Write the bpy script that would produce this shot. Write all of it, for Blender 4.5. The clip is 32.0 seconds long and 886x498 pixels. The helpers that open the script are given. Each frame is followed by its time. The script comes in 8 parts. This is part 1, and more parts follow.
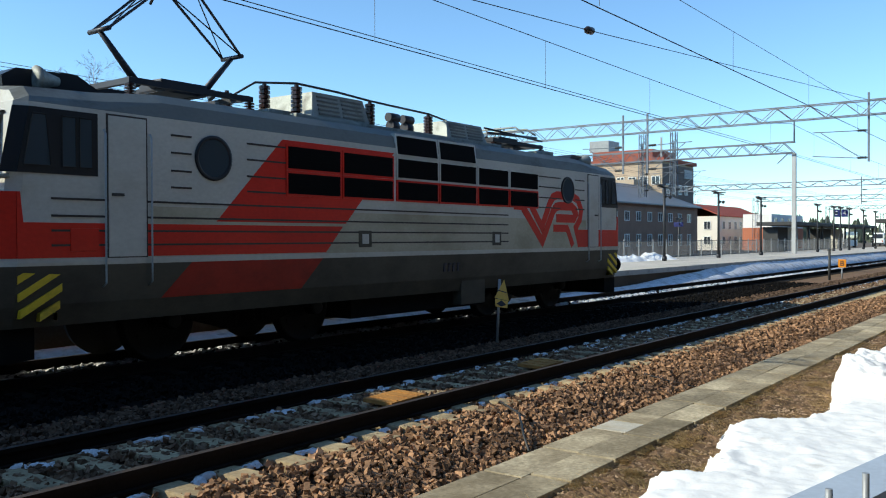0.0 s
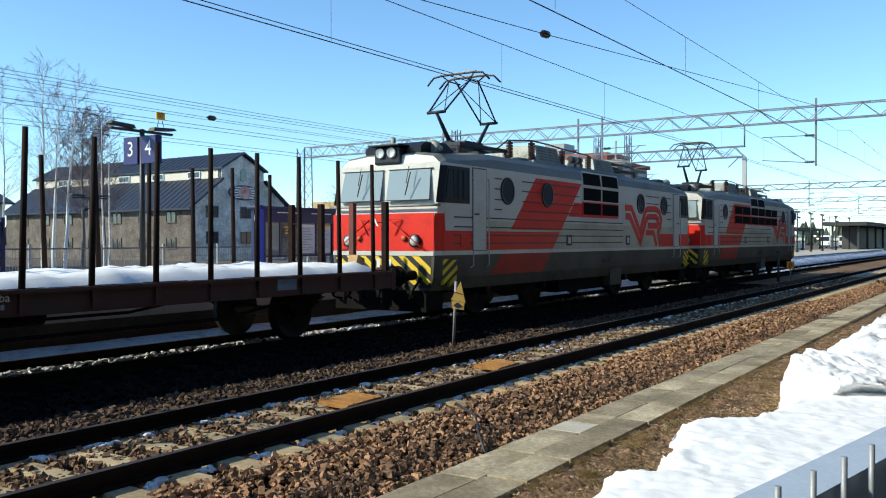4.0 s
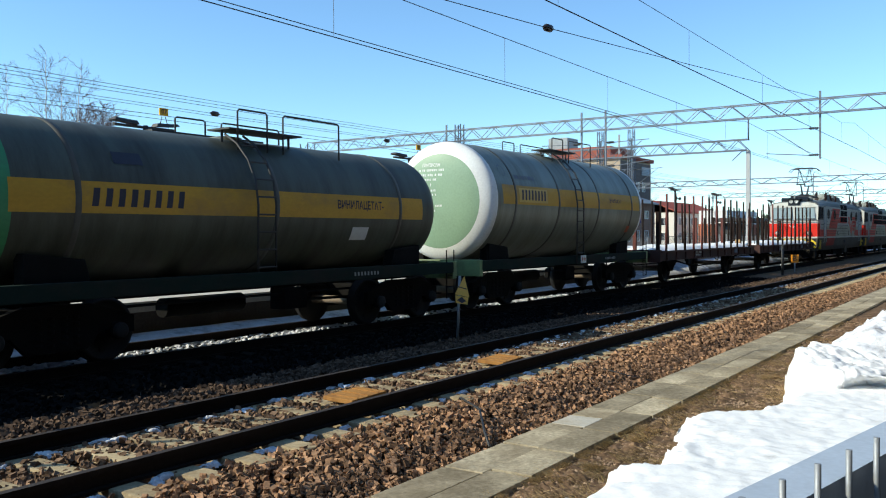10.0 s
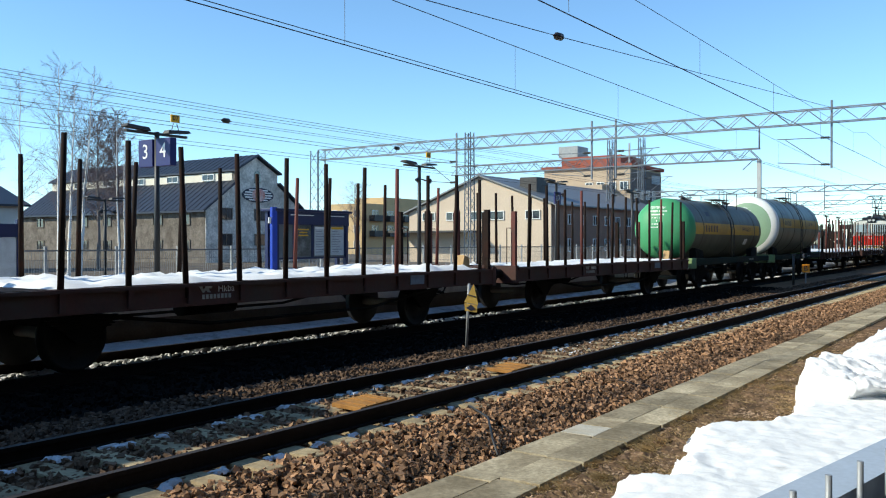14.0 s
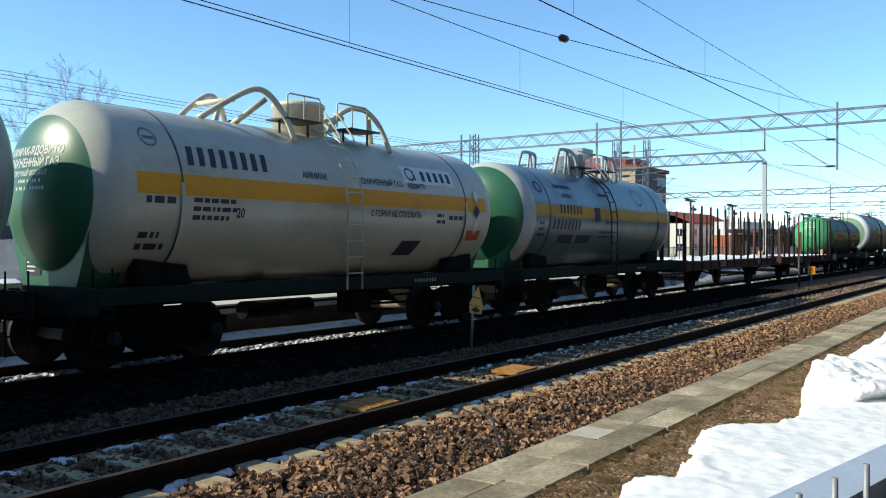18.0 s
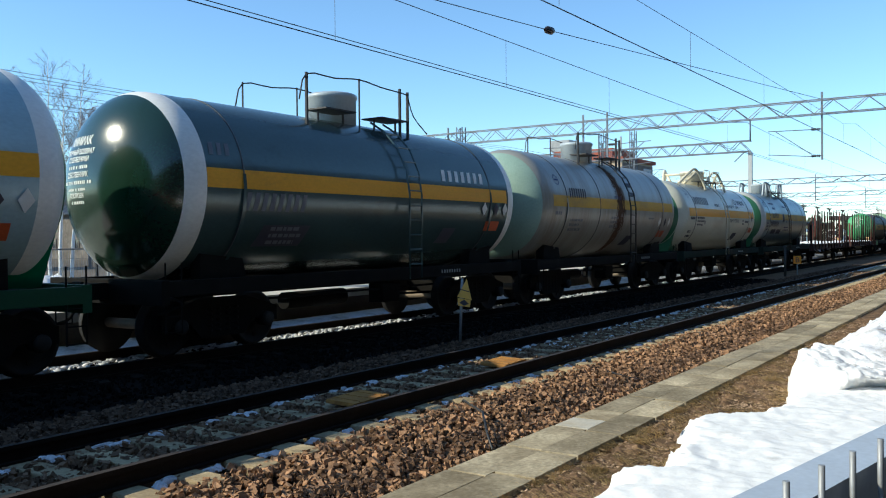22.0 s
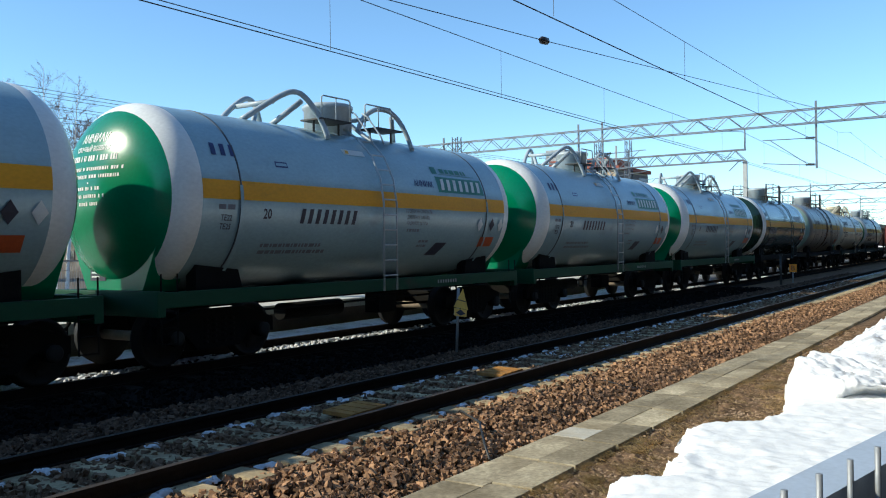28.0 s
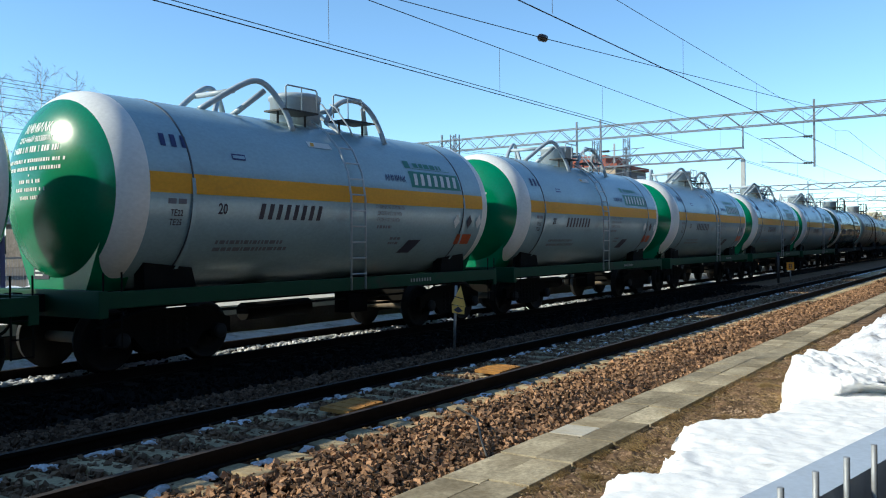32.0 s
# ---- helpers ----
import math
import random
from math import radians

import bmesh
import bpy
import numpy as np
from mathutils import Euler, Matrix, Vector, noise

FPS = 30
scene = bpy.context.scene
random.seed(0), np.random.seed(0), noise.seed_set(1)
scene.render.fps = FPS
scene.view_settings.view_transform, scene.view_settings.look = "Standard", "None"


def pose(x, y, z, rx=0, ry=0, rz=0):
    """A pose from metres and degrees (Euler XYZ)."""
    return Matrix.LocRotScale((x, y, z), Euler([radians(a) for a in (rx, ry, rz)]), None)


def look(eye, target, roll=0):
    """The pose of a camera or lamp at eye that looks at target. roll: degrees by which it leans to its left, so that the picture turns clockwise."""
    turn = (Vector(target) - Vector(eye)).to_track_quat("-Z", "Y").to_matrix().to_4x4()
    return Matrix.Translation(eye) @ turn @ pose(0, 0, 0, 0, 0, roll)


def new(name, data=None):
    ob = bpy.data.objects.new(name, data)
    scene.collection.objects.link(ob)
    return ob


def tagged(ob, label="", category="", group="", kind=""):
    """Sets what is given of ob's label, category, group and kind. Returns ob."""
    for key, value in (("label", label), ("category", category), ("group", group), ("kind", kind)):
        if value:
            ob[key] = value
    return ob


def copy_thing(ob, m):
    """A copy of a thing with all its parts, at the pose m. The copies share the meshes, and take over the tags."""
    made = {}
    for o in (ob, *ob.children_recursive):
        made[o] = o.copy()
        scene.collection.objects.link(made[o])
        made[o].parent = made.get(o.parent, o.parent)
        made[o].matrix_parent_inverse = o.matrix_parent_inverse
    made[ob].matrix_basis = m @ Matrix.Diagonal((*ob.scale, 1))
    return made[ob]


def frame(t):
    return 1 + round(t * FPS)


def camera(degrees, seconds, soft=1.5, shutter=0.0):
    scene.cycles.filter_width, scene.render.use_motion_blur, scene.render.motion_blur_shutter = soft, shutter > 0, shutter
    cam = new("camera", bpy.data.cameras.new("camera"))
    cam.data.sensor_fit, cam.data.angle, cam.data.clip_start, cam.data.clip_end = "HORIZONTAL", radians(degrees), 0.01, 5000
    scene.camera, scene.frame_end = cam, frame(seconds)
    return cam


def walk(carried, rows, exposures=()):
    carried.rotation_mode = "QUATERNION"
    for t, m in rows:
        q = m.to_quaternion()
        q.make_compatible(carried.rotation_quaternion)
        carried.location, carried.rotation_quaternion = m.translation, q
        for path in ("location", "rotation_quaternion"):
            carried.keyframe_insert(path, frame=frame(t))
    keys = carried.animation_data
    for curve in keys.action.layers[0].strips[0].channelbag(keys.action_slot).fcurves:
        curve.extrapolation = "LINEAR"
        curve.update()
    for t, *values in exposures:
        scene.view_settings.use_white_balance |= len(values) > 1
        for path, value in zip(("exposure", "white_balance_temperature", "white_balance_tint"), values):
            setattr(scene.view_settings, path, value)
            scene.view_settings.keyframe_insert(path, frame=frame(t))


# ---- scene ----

# ---------------------------------------------------------------- camera
LENS = 54.44
EYE = (0.0, 0.0, 1.827)
cam = camera(LENS, 32.0, soft=1.1)
# seconds, turn, tilt, lean of the hand-held camera
PATH = (
    (0, -53.47, -0.68, 0.20),
    (0.5, -53.67, -0.65, 0.03),
    (1, -54.24, -0.50, -0.67),
    (1.5, -54.88, -0.65, -0.52),
    (2, -55.31, -0.84, -0.00),
    (2.5, -56.77, -1.41, 0.17),
    (3, -56.80, -1.43, 0.27),
    (3.5, -56.35, -1.04, 0.19),
    (4, -56.36, -0.56, 0.11),
    (4.5, -56.61, -0.33, 0.13),
    (6.5, -56.13, -0.58, -0.74),
    (7, -56.23, -0.68, -0.17),
    (7.5, -55.92, -0.87, 0.38),
    (8, -56.29, -0.90, 0.51),
    (8.5, -56.25, -0.81, 0.66),
    (9, -56.33, -0.78, 0.51),
    (9.5, -56.46, -0.84, 0.24),
    (10, -56.12, -0.91, 0.36),
    (10.5, -56.16, -0.41, 0.54),
    (11, -55.98, -0.08, 0.37),
    (11.5, -56.11, -0.05, 0.40),
    (12, -55.79, -0.28, 0.35),
    (12.5, -55.74, -0.30, 0.06),
    (13, -55.67, -0.31, -0.10),
    (13.5, -55.44, -0.19, -0.08),
    (14, -55.49, -0.40, 0.04),
    (14.5, -55.18, -0.65, 0.22),
    (16.5, -55.16, -1.09, 0.07),
    (17, -55.20, -0.73, 0.00),
    (17.5, -54.73, -0.52, -0.04),
    (18, -55.17, -0.27, 0.04),
    (18.5, -57.67, -0.80, 0.25),
    (19, -57.34, -0.78, 0.48),
    (19.5, -56.51, -0.80, 0.35),
    (20, -56.43, -0.66, 0.36),
    (20.5, -56.15, -0.52, 0.30),
    (21, -55.90, -0.39, 0.34),
    (21.5, -55.80, -0.45, 0.39),
    (22, -55.98, -0.73, 0.60),
    (22.5, -55.46, -0.97, 0.58),
    (23, -55.23, -0.93, 0.47),
    (23.5, -55.14, -0.74, -0.05),
    (24, -55.12, -0.58, -0.27),
    (24.5, -55.10, -0.58, -0.05),
    (26.5, -56.29, 0.08, 0.75),
    (27, -56.21, 0.01, 0.93),
    (27.5, -56.20, 0.10, 0.84),
    (28, -56.24, -0.07, 0.87),
    (28.5, -55.92, -0.02, 0.80),
    (29, -56.18, -0.45, 0.62),
    (29.5, -56.20, -0.60, 0.77),
    (30, -55.92, -0.42, 0.51),
    (30.5, -55.94, -0.39, 0.25),
    (31, -56.08, -0.44, 0.14),
    (31.5, -56.30, -0.26, 0.34),
    (32, -56.38, -0.26, 0.70),
)
walk(cam, [(t, pose(*EYE, 90 + tilt, lean, turn)) for t, turn, tilt, lean in PATH],
     exposures=((0, 0.35, 6250, -3), (32, 0.35, 6250, -3)))

# ---------------------------------------------------------------- light
SUN = Vector((-0.84, 0.85, 0.745)).normalized()          # towards the sun
world = bpy.data.worlds.new("sky")
scene.world = world
world.use_nodes = True
wn = world.node_tree.nodes
sky = wn.new("ShaderNodeTexSky")
sky.sky_type = "NISHITA"
sky.sun_disc = False
sky.sun_elevation = math.asin(SUN.z)
sky.sun_rotation = math.atan2(SUN.x, SUN.y)
sky.altitude = 1500
sky.air_density = 1.0
sky.dust_density = 0.0
sky.ozone_density = 4.3
wn["Background"].inputs["Strength"].default_value = 0.18
world.node_tree.links.new(sky.outputs[0], wn["Background"].inputs["Color"])
sun = bpy.data.lights.new("sun", "SUN")
sun.energy = 4.7
sun.angle = radians(0.6)
sun.color = (1.0, 0.865, 0.71)
sun_ob = new("sun", sun)
sun_ob.matrix_world = look(SUN * 50, (0, 0, 0))

# ---------------------------------------------------------------- materials


def mat(name, color, rough=0.7, metal=0.0, vary=0.25, scale=3.0, dirt=None, dirt_amount=0.0, bump=0.15, fine=60.0, per_object=0.0, per_island=0.0, gloss=0.5, stretch=(1, 1, 1)):
    """A painted, stone, wood or metal surface: colour, broad and fine variation, dirt patches and relief."""
    m = bpy.data.materials.new(name)
    m.use_nodes = True
    t = m.node_tree
    n, link = t.nodes, t.links.new
    b = n["Principled BSDF"]
    if rough >= 0.8:
        gloss = 0.1
    b.inputs["Roughness"].default_value = rough
    b.inputs["Metallic"].default_value = metal
    b.inputs["Specular IOR Level"].default_value = gloss
    tc = n.new("ShaderNodeTexCoord")
    mp = n.new("ShaderNodeMapping")
    mp.inputs["Scale"].default_value = stretch
    link(tc.outputs["Object"], mp.inputs["Vector"])
    if per_object:
        far_off = n.new("ShaderNodeObjectInfo")
        times = n.new("ShaderNodeMath")
        times.operation = "MULTIPLY"
        times.inputs[1].default_value = 61.0
        link(far_off.outputs["Random"], times.inputs[0])
        link(times.outputs[0], mp.inputs["Location"])
    a = n.new("ShaderNodeTexNoise")
    a.inputs["Scale"].default_value = scale
    a.inputs["Detail"].default_value = 6
    f = n.new("ShaderNodeTexNoise")
    f.inputs["Scale"].default_value = fine
    f.inputs["Detail"].default_value = 4
    link(mp.outputs[0], a.inputs["Vector"])
    link(mp.outputs[0], f.inputs["Vector"])
    add = n.new("ShaderNodeMath")
    add.operation = "ADD"
    link(a.outputs["Fac"], add.inputs[0])
    link(f.outputs["Fac"], add.inputs[1])
    ramp = n.new("ShaderNodeMapRange")
    ramp.inputs["From Min"].default_value = 0.6
    ramp.inputs["From Max"].default_value = 1.4
    ramp.inputs["To Min"].default_value = 1 - vary
    ramp.inputs["To Max"].default_value = 1 + vary
    link(add.outputs[0], ramp.inputs["Value"])
    mul = n.new("ShaderNodeMixRGB")
    mul.blend_type = "MULTIPLY"
    mul.inputs[0].default_value = 1
    mul.inputs[1].default_value = (*color, 1)
    link(ramp.outputs[0], mul.inputs[2])
    col = mul.outputs[0]
    if dirt:
        d = n.new("ShaderNodeTexNoise")
        d.inputs["Scale"].default_value = scale * 0.6
        d.inputs["Detail"].default_value = 9
        d.inputs["Roughness"].default_value = 0.7
        link(mp.outputs[0], d.inputs["Vector"])
        r = n.new("ShaderNodeMapRange")
        r.inputs["From Min"].default_value = 0.62 - dirt_amount * 0.35
        r.inputs["From Max"].default_value = 0.75
        link(d.outputs["Fac"], r.inputs["Value"])
        mx = n.new("ShaderNodeMixRGB")
        mx.inputs[2].default_value = (*dirt, 1)
        link(r.outputs[0], mx.inputs[0])
        link(col, mx.inputs[1])
        col = mx.outputs[0]
    for amount, node, out in ((per_object, "ShaderNodeObjectInfo", "Random"), (per_island, "ShaderNodeNewGeometry", "Random Per Island")):
        if amount:
            o = n.new(node)
            r = n.new("ShaderNodeMapRange")
            r.inputs["To Min"].default_value = 1 - amount
            r.inputs["To Max"].default_value = 1 + amount
            link(o.outputs[out], r.inputs["Value"])
            mx = n.new("ShaderNodeMixRGB")
            mx.blend_type = "MULTIPLY"
            mx.inputs[0].default_value = 1
            link(col, mx.inputs[1])
            link(r.outputs[0], mx.inputs[2])
            col = mx.outputs[0]
    link(col, b.inputs["Base Color"])
    if bump:
        bp = n.new("ShaderNodeBump")
        bp.inputs["Strength"].default_value = bump
        bp.inputs["Distance"].default_value = 0.01
        link(f.outputs["Fac"], bp.inputs["Height"])
        link(bp.outputs[0], b.inputs["Normal"])
    return m


def glass(name, color, rough=0.05):
    m = bpy.data.materials.new(name)
    m.use_nodes = True
    b = m.node_tree.nodes["Principled BSDF"]
    b.inputs["Base Color"].default_value = (*color, 1)
    b.inputs["Roughness"].default_value = rough
    b.inputs["Specular IOR Level"].default_value = 0.8
    return m


GRIME = (0.035, 0.028, 0.022)
# Dark bed: the shade in the gaps between stones is put into it.
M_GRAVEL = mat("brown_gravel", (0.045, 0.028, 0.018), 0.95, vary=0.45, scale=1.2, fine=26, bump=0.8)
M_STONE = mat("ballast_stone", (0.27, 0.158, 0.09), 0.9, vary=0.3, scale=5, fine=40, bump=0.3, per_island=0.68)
# Ballast stone darkened to hold the train's shade between the rails.
M_TRACKSTONE = mat("shaded_ballast_stone", (0.165, 0.105, 0.066), 0.9, vary=0.3, scale=5, fine=40, bump=0.3, per_island=0.55)
# Near-black gravel: the train's shade is put into the colour.
M_DARKGRAVEL = mat("shaded_gravel", (0.006, 0.0055, 0.005), 0.95, vary=0.4, scale=0.8, fine=22, bump=0.8)
M_DIRT = mat("bare_soil", (0.2, 0.125, 0.075), 0.97, vary=1.0, scale=5.0, fine=17, bump=1.0, dirt=(0.07, 0.045, 0.022), dirt_amount=0.8)
M_FARGRAVEL = mat("tan_gravel", (0.17, 0.108, 0.066), 0.95, vary=0.5, scale=1.2, fine=12, bump=0.8)
M_FIELD = mat("far_ground", (0.13, 0.11, 0.09), 0.97, vary=0.4, scale=0.05, fine=2, bump=0.2)
# Unseen ground behind the railing, made dark to cut light bounced onto the train.
M_UNSEENDARK = mat("unseen_dark_ground", (0.045, 0.045, 0.045), 0.92, vary=0.3, scale=1.5, fine=40, bump=0.4)
M_SNOW = mat("old_snow", (0.85, 0.85, 0.84), 0.75, vary=0.07, scale=4, fine=30, bump=0.35, dirt=(0.6, 0.58, 0.55), dirt_amount=0.06)
M_DIRTYSNOW = mat("grainy_snow", (0.72, 0.73, 0.76), 0.8, vary=0.2, scale=4, fine=35, bump=0.6, dirt=(0.2, 0.18, 0.16), dirt_amount=0.35)
M_CONCRETE = mat("worn_concrete", (0.42, 0.36, 0.25), 0.92, vary=0.6, scale=2.0, fine=22, bump=0.6, dirt=(0.17, 0.135, 0.085), dirt_amount=0.8, per_object=0.28)
M_PALESLAB = mat("pale_concrete", (0.5, 0.47, 0.4), 0.92, vary=0.25, scale=3, fine=40, bump=0.5, dirt=(0.4, 0.35, 0.26), dirt_amount=0.4)
M_SLEEPER = mat("sleeper_concrete", (0.45, 0.36, 0.22), 0.9, vary=0.35, scale=4, fine=30, bump=0.3, dirt=(0.16, 0.115, 0.07), dirt_amount=0.65, per_object=0.12)
M_RAIL = mat("rusty_rail_side", (0.014, 0.01, 0.008), 0.9, 0.0, vary=0.35, scale=6, bump=0.3)
M_RAILHEAD = mat("dull_rail_head", (0.035, 0.026, 0.021), 0.7, 0.2, vary=0.2, scale=8, bump=0.05)
M_STEEL = mat("galvanised_steel", (0.29, 0.3, 0.31), 0.55, 0.35, vary=0.15, scale=5, bump=0.1)
M_DARKSTEEL = mat("dark_weathered_steel", (0.055, 0.055, 0.055), 0.6, 0.4, vary=0.3, scale=5, bump=0.15)
M_GANTRY = mat("weathered_gantry_steel", (0.15, 0.17, 0.2), 0.55, 0.3, vary=0.2, scale=5, bump=0.1)
M_WIRE = mat("wire", (0.04, 0.04, 0.045), 0.6, 0.4, vary=0.1, scale=5, bump=0)
# Near black: the deep shade below the vehicles is put into both colours.
M_BLACK = mat("dark_underframe", (0.009, 0.0085, 0.008), 0.85, 0.1, vary=0.4, scale=3, bump=0.3)
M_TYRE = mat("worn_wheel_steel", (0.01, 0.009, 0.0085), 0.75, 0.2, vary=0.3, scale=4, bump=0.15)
M_PLATFORM = mat("platform_concrete", (0.5, 0.465, 0.41), 0.9, vary=0.15, scale=1.0, fine=25, bump=0.2, dirt=(0.24, 0.22, 0.2), dirt_amount=0.3)
M_YELLOW = mat("yellow_paint", (0.75, 0.42, 0.02), 0.5, vary=0.08, scale=4, bump=0.05)
# Sign yellow with some of the plate's beige look in shade mixed in.
M_SIGNYELLOW = mat("toned_sign_yellow", (0.7, 0.44, 0.09), 0.5, vary=0.15, scale=7, bump=0.05)
M_BLUE = mat("blue_sign", (0.006, 0.011, 0.115), 0.45, vary=0.08, scale=4, bump=0.03)
M_WHITE = mat("white_paint", (0.75, 0.75, 0.73), 0.5, vary=0.06, scale=4, bump=0.03)
M_INK = mat("dark_lettering", (0.03, 0.03, 0.05), 0.6, vary=0.2, scale=9, bump=0)

# ---------------------------------------------------------------- builders


def box(bm, x0, x1, y0, y1, z0, z1, bevel=0.0):
    v = [bm.verts.new(p) for p in ((x0, y0, z0), (x1, y0, z0), (x1, y1, z0), (x0, y1, z0), (x0, y0, z1), (x1, y0, z1), (x1, y1, z1), (x0, y1, z1))]
    fs = [bm.faces.new([v[i] for i in q]) for q in ((3, 2, 1, 0), (4, 5, 6, 7), (0, 1, 5, 4), (1, 2, 6, 5), (2, 3, 7, 6), (3, 0, 4, 7))]
    if bevel:
        es = list({e for f in fs for e in f.edges})
        bmesh.ops.bevel(bm, geom=es, offset=bevel, segments=2, affect="EDGES", profile=0.7)


def rod(bm, a, b, r, seg=8, r2=None, caps=True):
    """A round bar from a to b."""
    a, b = Vector(a), Vector(b)
    r2 = r if r2 is None else r2
    d = (b - a).normalized()
    side = d.orthogonal().normalized()
    up = d.cross(side)
    rings = []
    for p, q in ((a, r), (b, r2)):
        rings.append([bm.verts.new(p + (side * math.cos(2 * math.pi * k / seg) + up * math.sin(2 * math.pi * k / seg)) * q) for k in range(seg)])
    for k in range(seg):
        f = bm.faces.new((rings[0][k], rings[0][(k + 1) % seg], rings[1][(k + 1) % seg], rings[1][k]))
        f.smooth = seg > 6
    if caps:
        bm.faces.new(rings[0][::-1])
        bm.faces.new(rings[1])


def tube(bm, pts, r, seg=8):
    """A bent round bar through points."""
    pts = [Vector(p) for p in pts]
    rings = []
    side = None
    for i, p in enumerate(pts):
        d = (pts[min(i + 1, len(pts) - 1)] - pts[max(i - 1, 0)]).normalized()
        side = d.orthogonal().normalized() if side is None else (side - d * side.dot(d)).normalized()
        up = d.cross(side)
        rings.append([bm.verts.new(p + (side * math.cos(2 * math.pi * k / seg) + up * math.sin(2 * math.pi * k / seg)) * r) for k in range(seg)])
    for a, b in zip(rings, rings[1:]):
        for k in range(seg):
            bm.faces.new((a[k], a[(k + 1) % seg], b[(k + 1) % seg], b[k])).smooth = True
    bm.faces.new(rings[0][::-1])
    bm.faces.new(rings[-1])


def lathe(bm, profile, axis="x", centre=(0, 0, 0), seg=32, arc=None):
    """Turns (along, radius) pairs about an axis."""
    c = Vector(centre)
    rings = []
    for s, r in profile:
        ring = []
        for k in range(seg):
            a = 2 * math.pi * k / seg
            u, w = r * math.cos(a), r * math.sin(a)
            p = {"x": (s, u, w), "y": (w, s, u), "z": (u, w, s)}[axis]
            ring.append(bm.verts.new(c + Vector(p)))
        rings.append(ring)
    for a, b in zip(rings, rings[1:]):
        for k in range(seg):
            f = bm.faces.new((a[k], a[(k + 1) % seg], b[(k + 1) % seg], b[k]))
            f.smooth = True
    if profile[0][1] > 1e-4:
        bm.faces.new(rings[0][::-1])
    if profile[-1][1] > 1e-4:
        bm.faces.new(rings[-1])


def prism(bm, pts, y0, y1):
    """A flat plate with outline (x, z) between y0 and y1."""
    a = [bm.verts.new((x, y0, z)) for x, z in pts]
    b = [bm.verts.new((x, y1, z)) for x, z in pts]
    n = len(pts)
    bm.faces.new(a)
    bm.faces.new(b[::-1])
    for k in range(n):
        bm.faces.new((a[k], b[k], b[(k + 1) % n], a[(k + 1) % n]))


def finish(bm, name, material, smooth_angle=None):
    bmesh.ops.recalc_face_normals(bm, faces=bm.faces)
    me = bpy.data.meshes.new(name)
    bm.to_mesh(me)
    bm.free()
    for m in material if isinstance(material, (list, tuple)) else (material,):
        me.materials.append(m)
    return me


def part(name, bm, material, parent, label=""):
    ob = new(name, finish(bm, name, material))
    ob.parent = parent
    if label:
        ob["label"] = label
    return ob


def bar_parts(name, bm, material, parent, label=""):
    """Each separate bar of a painted mark as a part of its own."""
    left = set(bm.faces)
    first = None
    while left:
        todo, isle = [next(iter(left))], []
        left.discard(todo[0])
        while todo:
            f = todo.pop()
            isle.append(f)
            for e in f.edges:
                for q in e.link_faces:
                    if q in left:
                        left.discard(q)
                        todo.append(q)
        index = {}
        for f in isle:
            for v in f.verts:
                index.setdefault(v, len(index))
        me = bpy.data.meshes.new(name)
        me.from_pydata([v.co[:] for v in index], [], [[index[v] for v in f.verts] for f in isle])
        me.materials.append(material)
        for f in me.polygons:
            f.use_smooth = len(isle) < 6
        ob = new(name, me)
        ob.parent = parent
        if label:
            ob["label"] = label
        first = first or ob
    bm.free()
    return first


def piece(name, me, parent, m):
    ob = new(name, me)
    ob.parent = parent
    ob.matrix_basis = m
    return ob


def thing(name, label, category, m=None, group="", kind=""):
    ob = new(name)
    ob.empty_display_size = 0.3
    if m is not None:
        ob.matrix_basis = m
    return tagged(ob, label, category, group, kind)


def solid(name, bm, material, label="", category="", kind="", group="", m=None):
    ob = new(name, finish(bm, name, material))
    if m is not None:
        ob.matrix_basis = m
    return tagged(ob, label, category, group, kind)


def stuff(name, verts, faces, material, parent=None, label="", category=""):
    me = bpy.data.meshes.new(name)
    me.from_pydata(verts, [], faces)
    me.materials.append(material)
    ob = new(name, me)
    if parent:
        ob.parent = parent
    return tagged(ob, label, category, kind="stuff")


def writing(name, text, size, material, parent, m, align="CENTER", label=""):
    """Raised lettering in the built-in font, a mesh of its own."""
    cu = bpy.data.curves.new(name, "FONT")
    cu.body, cu.size, cu.align_x, cu.align_y, cu.extrude = text, size, align, "CENTER", 0.002
    cu.resolution_u = 2
    tmp = bpy.data.objects.new("tmp", cu)
    me = bpy.data.meshes.new_from_object(tmp)
    bpy.data.objects.remove(tmp)
    me.materials.append(material) if not me.materials else None
    me.materials[0] = material
    ob = new(name, me)
    ob.parent = parent
    ob.matrix_basis = m
    if label:
        ob["label"] = label
    return ob

# ---------------------------------------------------------------- ground and tracks
NEAR, FAR = 6.83, 12.06                                # the middles of the two tracks
RAIL = 0.76                                            # half the distance between the rail heads
bm = bmesh.new()
xs = [-3000, -400, -60, -20, 34, 60, 140, 400, 3000]
ys = [(-3000, -0.46), (-20, -0.46), (0.3, -0.46), (3.6, -0.46), (4.62, -0.46), (5.2, -0.3), (5.6, -0.26), (8.45, -0.22), (9.2, -0.21), (10.3, -0.2), (13.2, -0.18), (13.7, -0.25), (14.6, -0.22), (22, -0.2), (60, -0.2), (400, -0.2), (3000, -0.2)]
grid = [[bm.verts.new((x, y, z)) for x in xs] for y, z in ys]
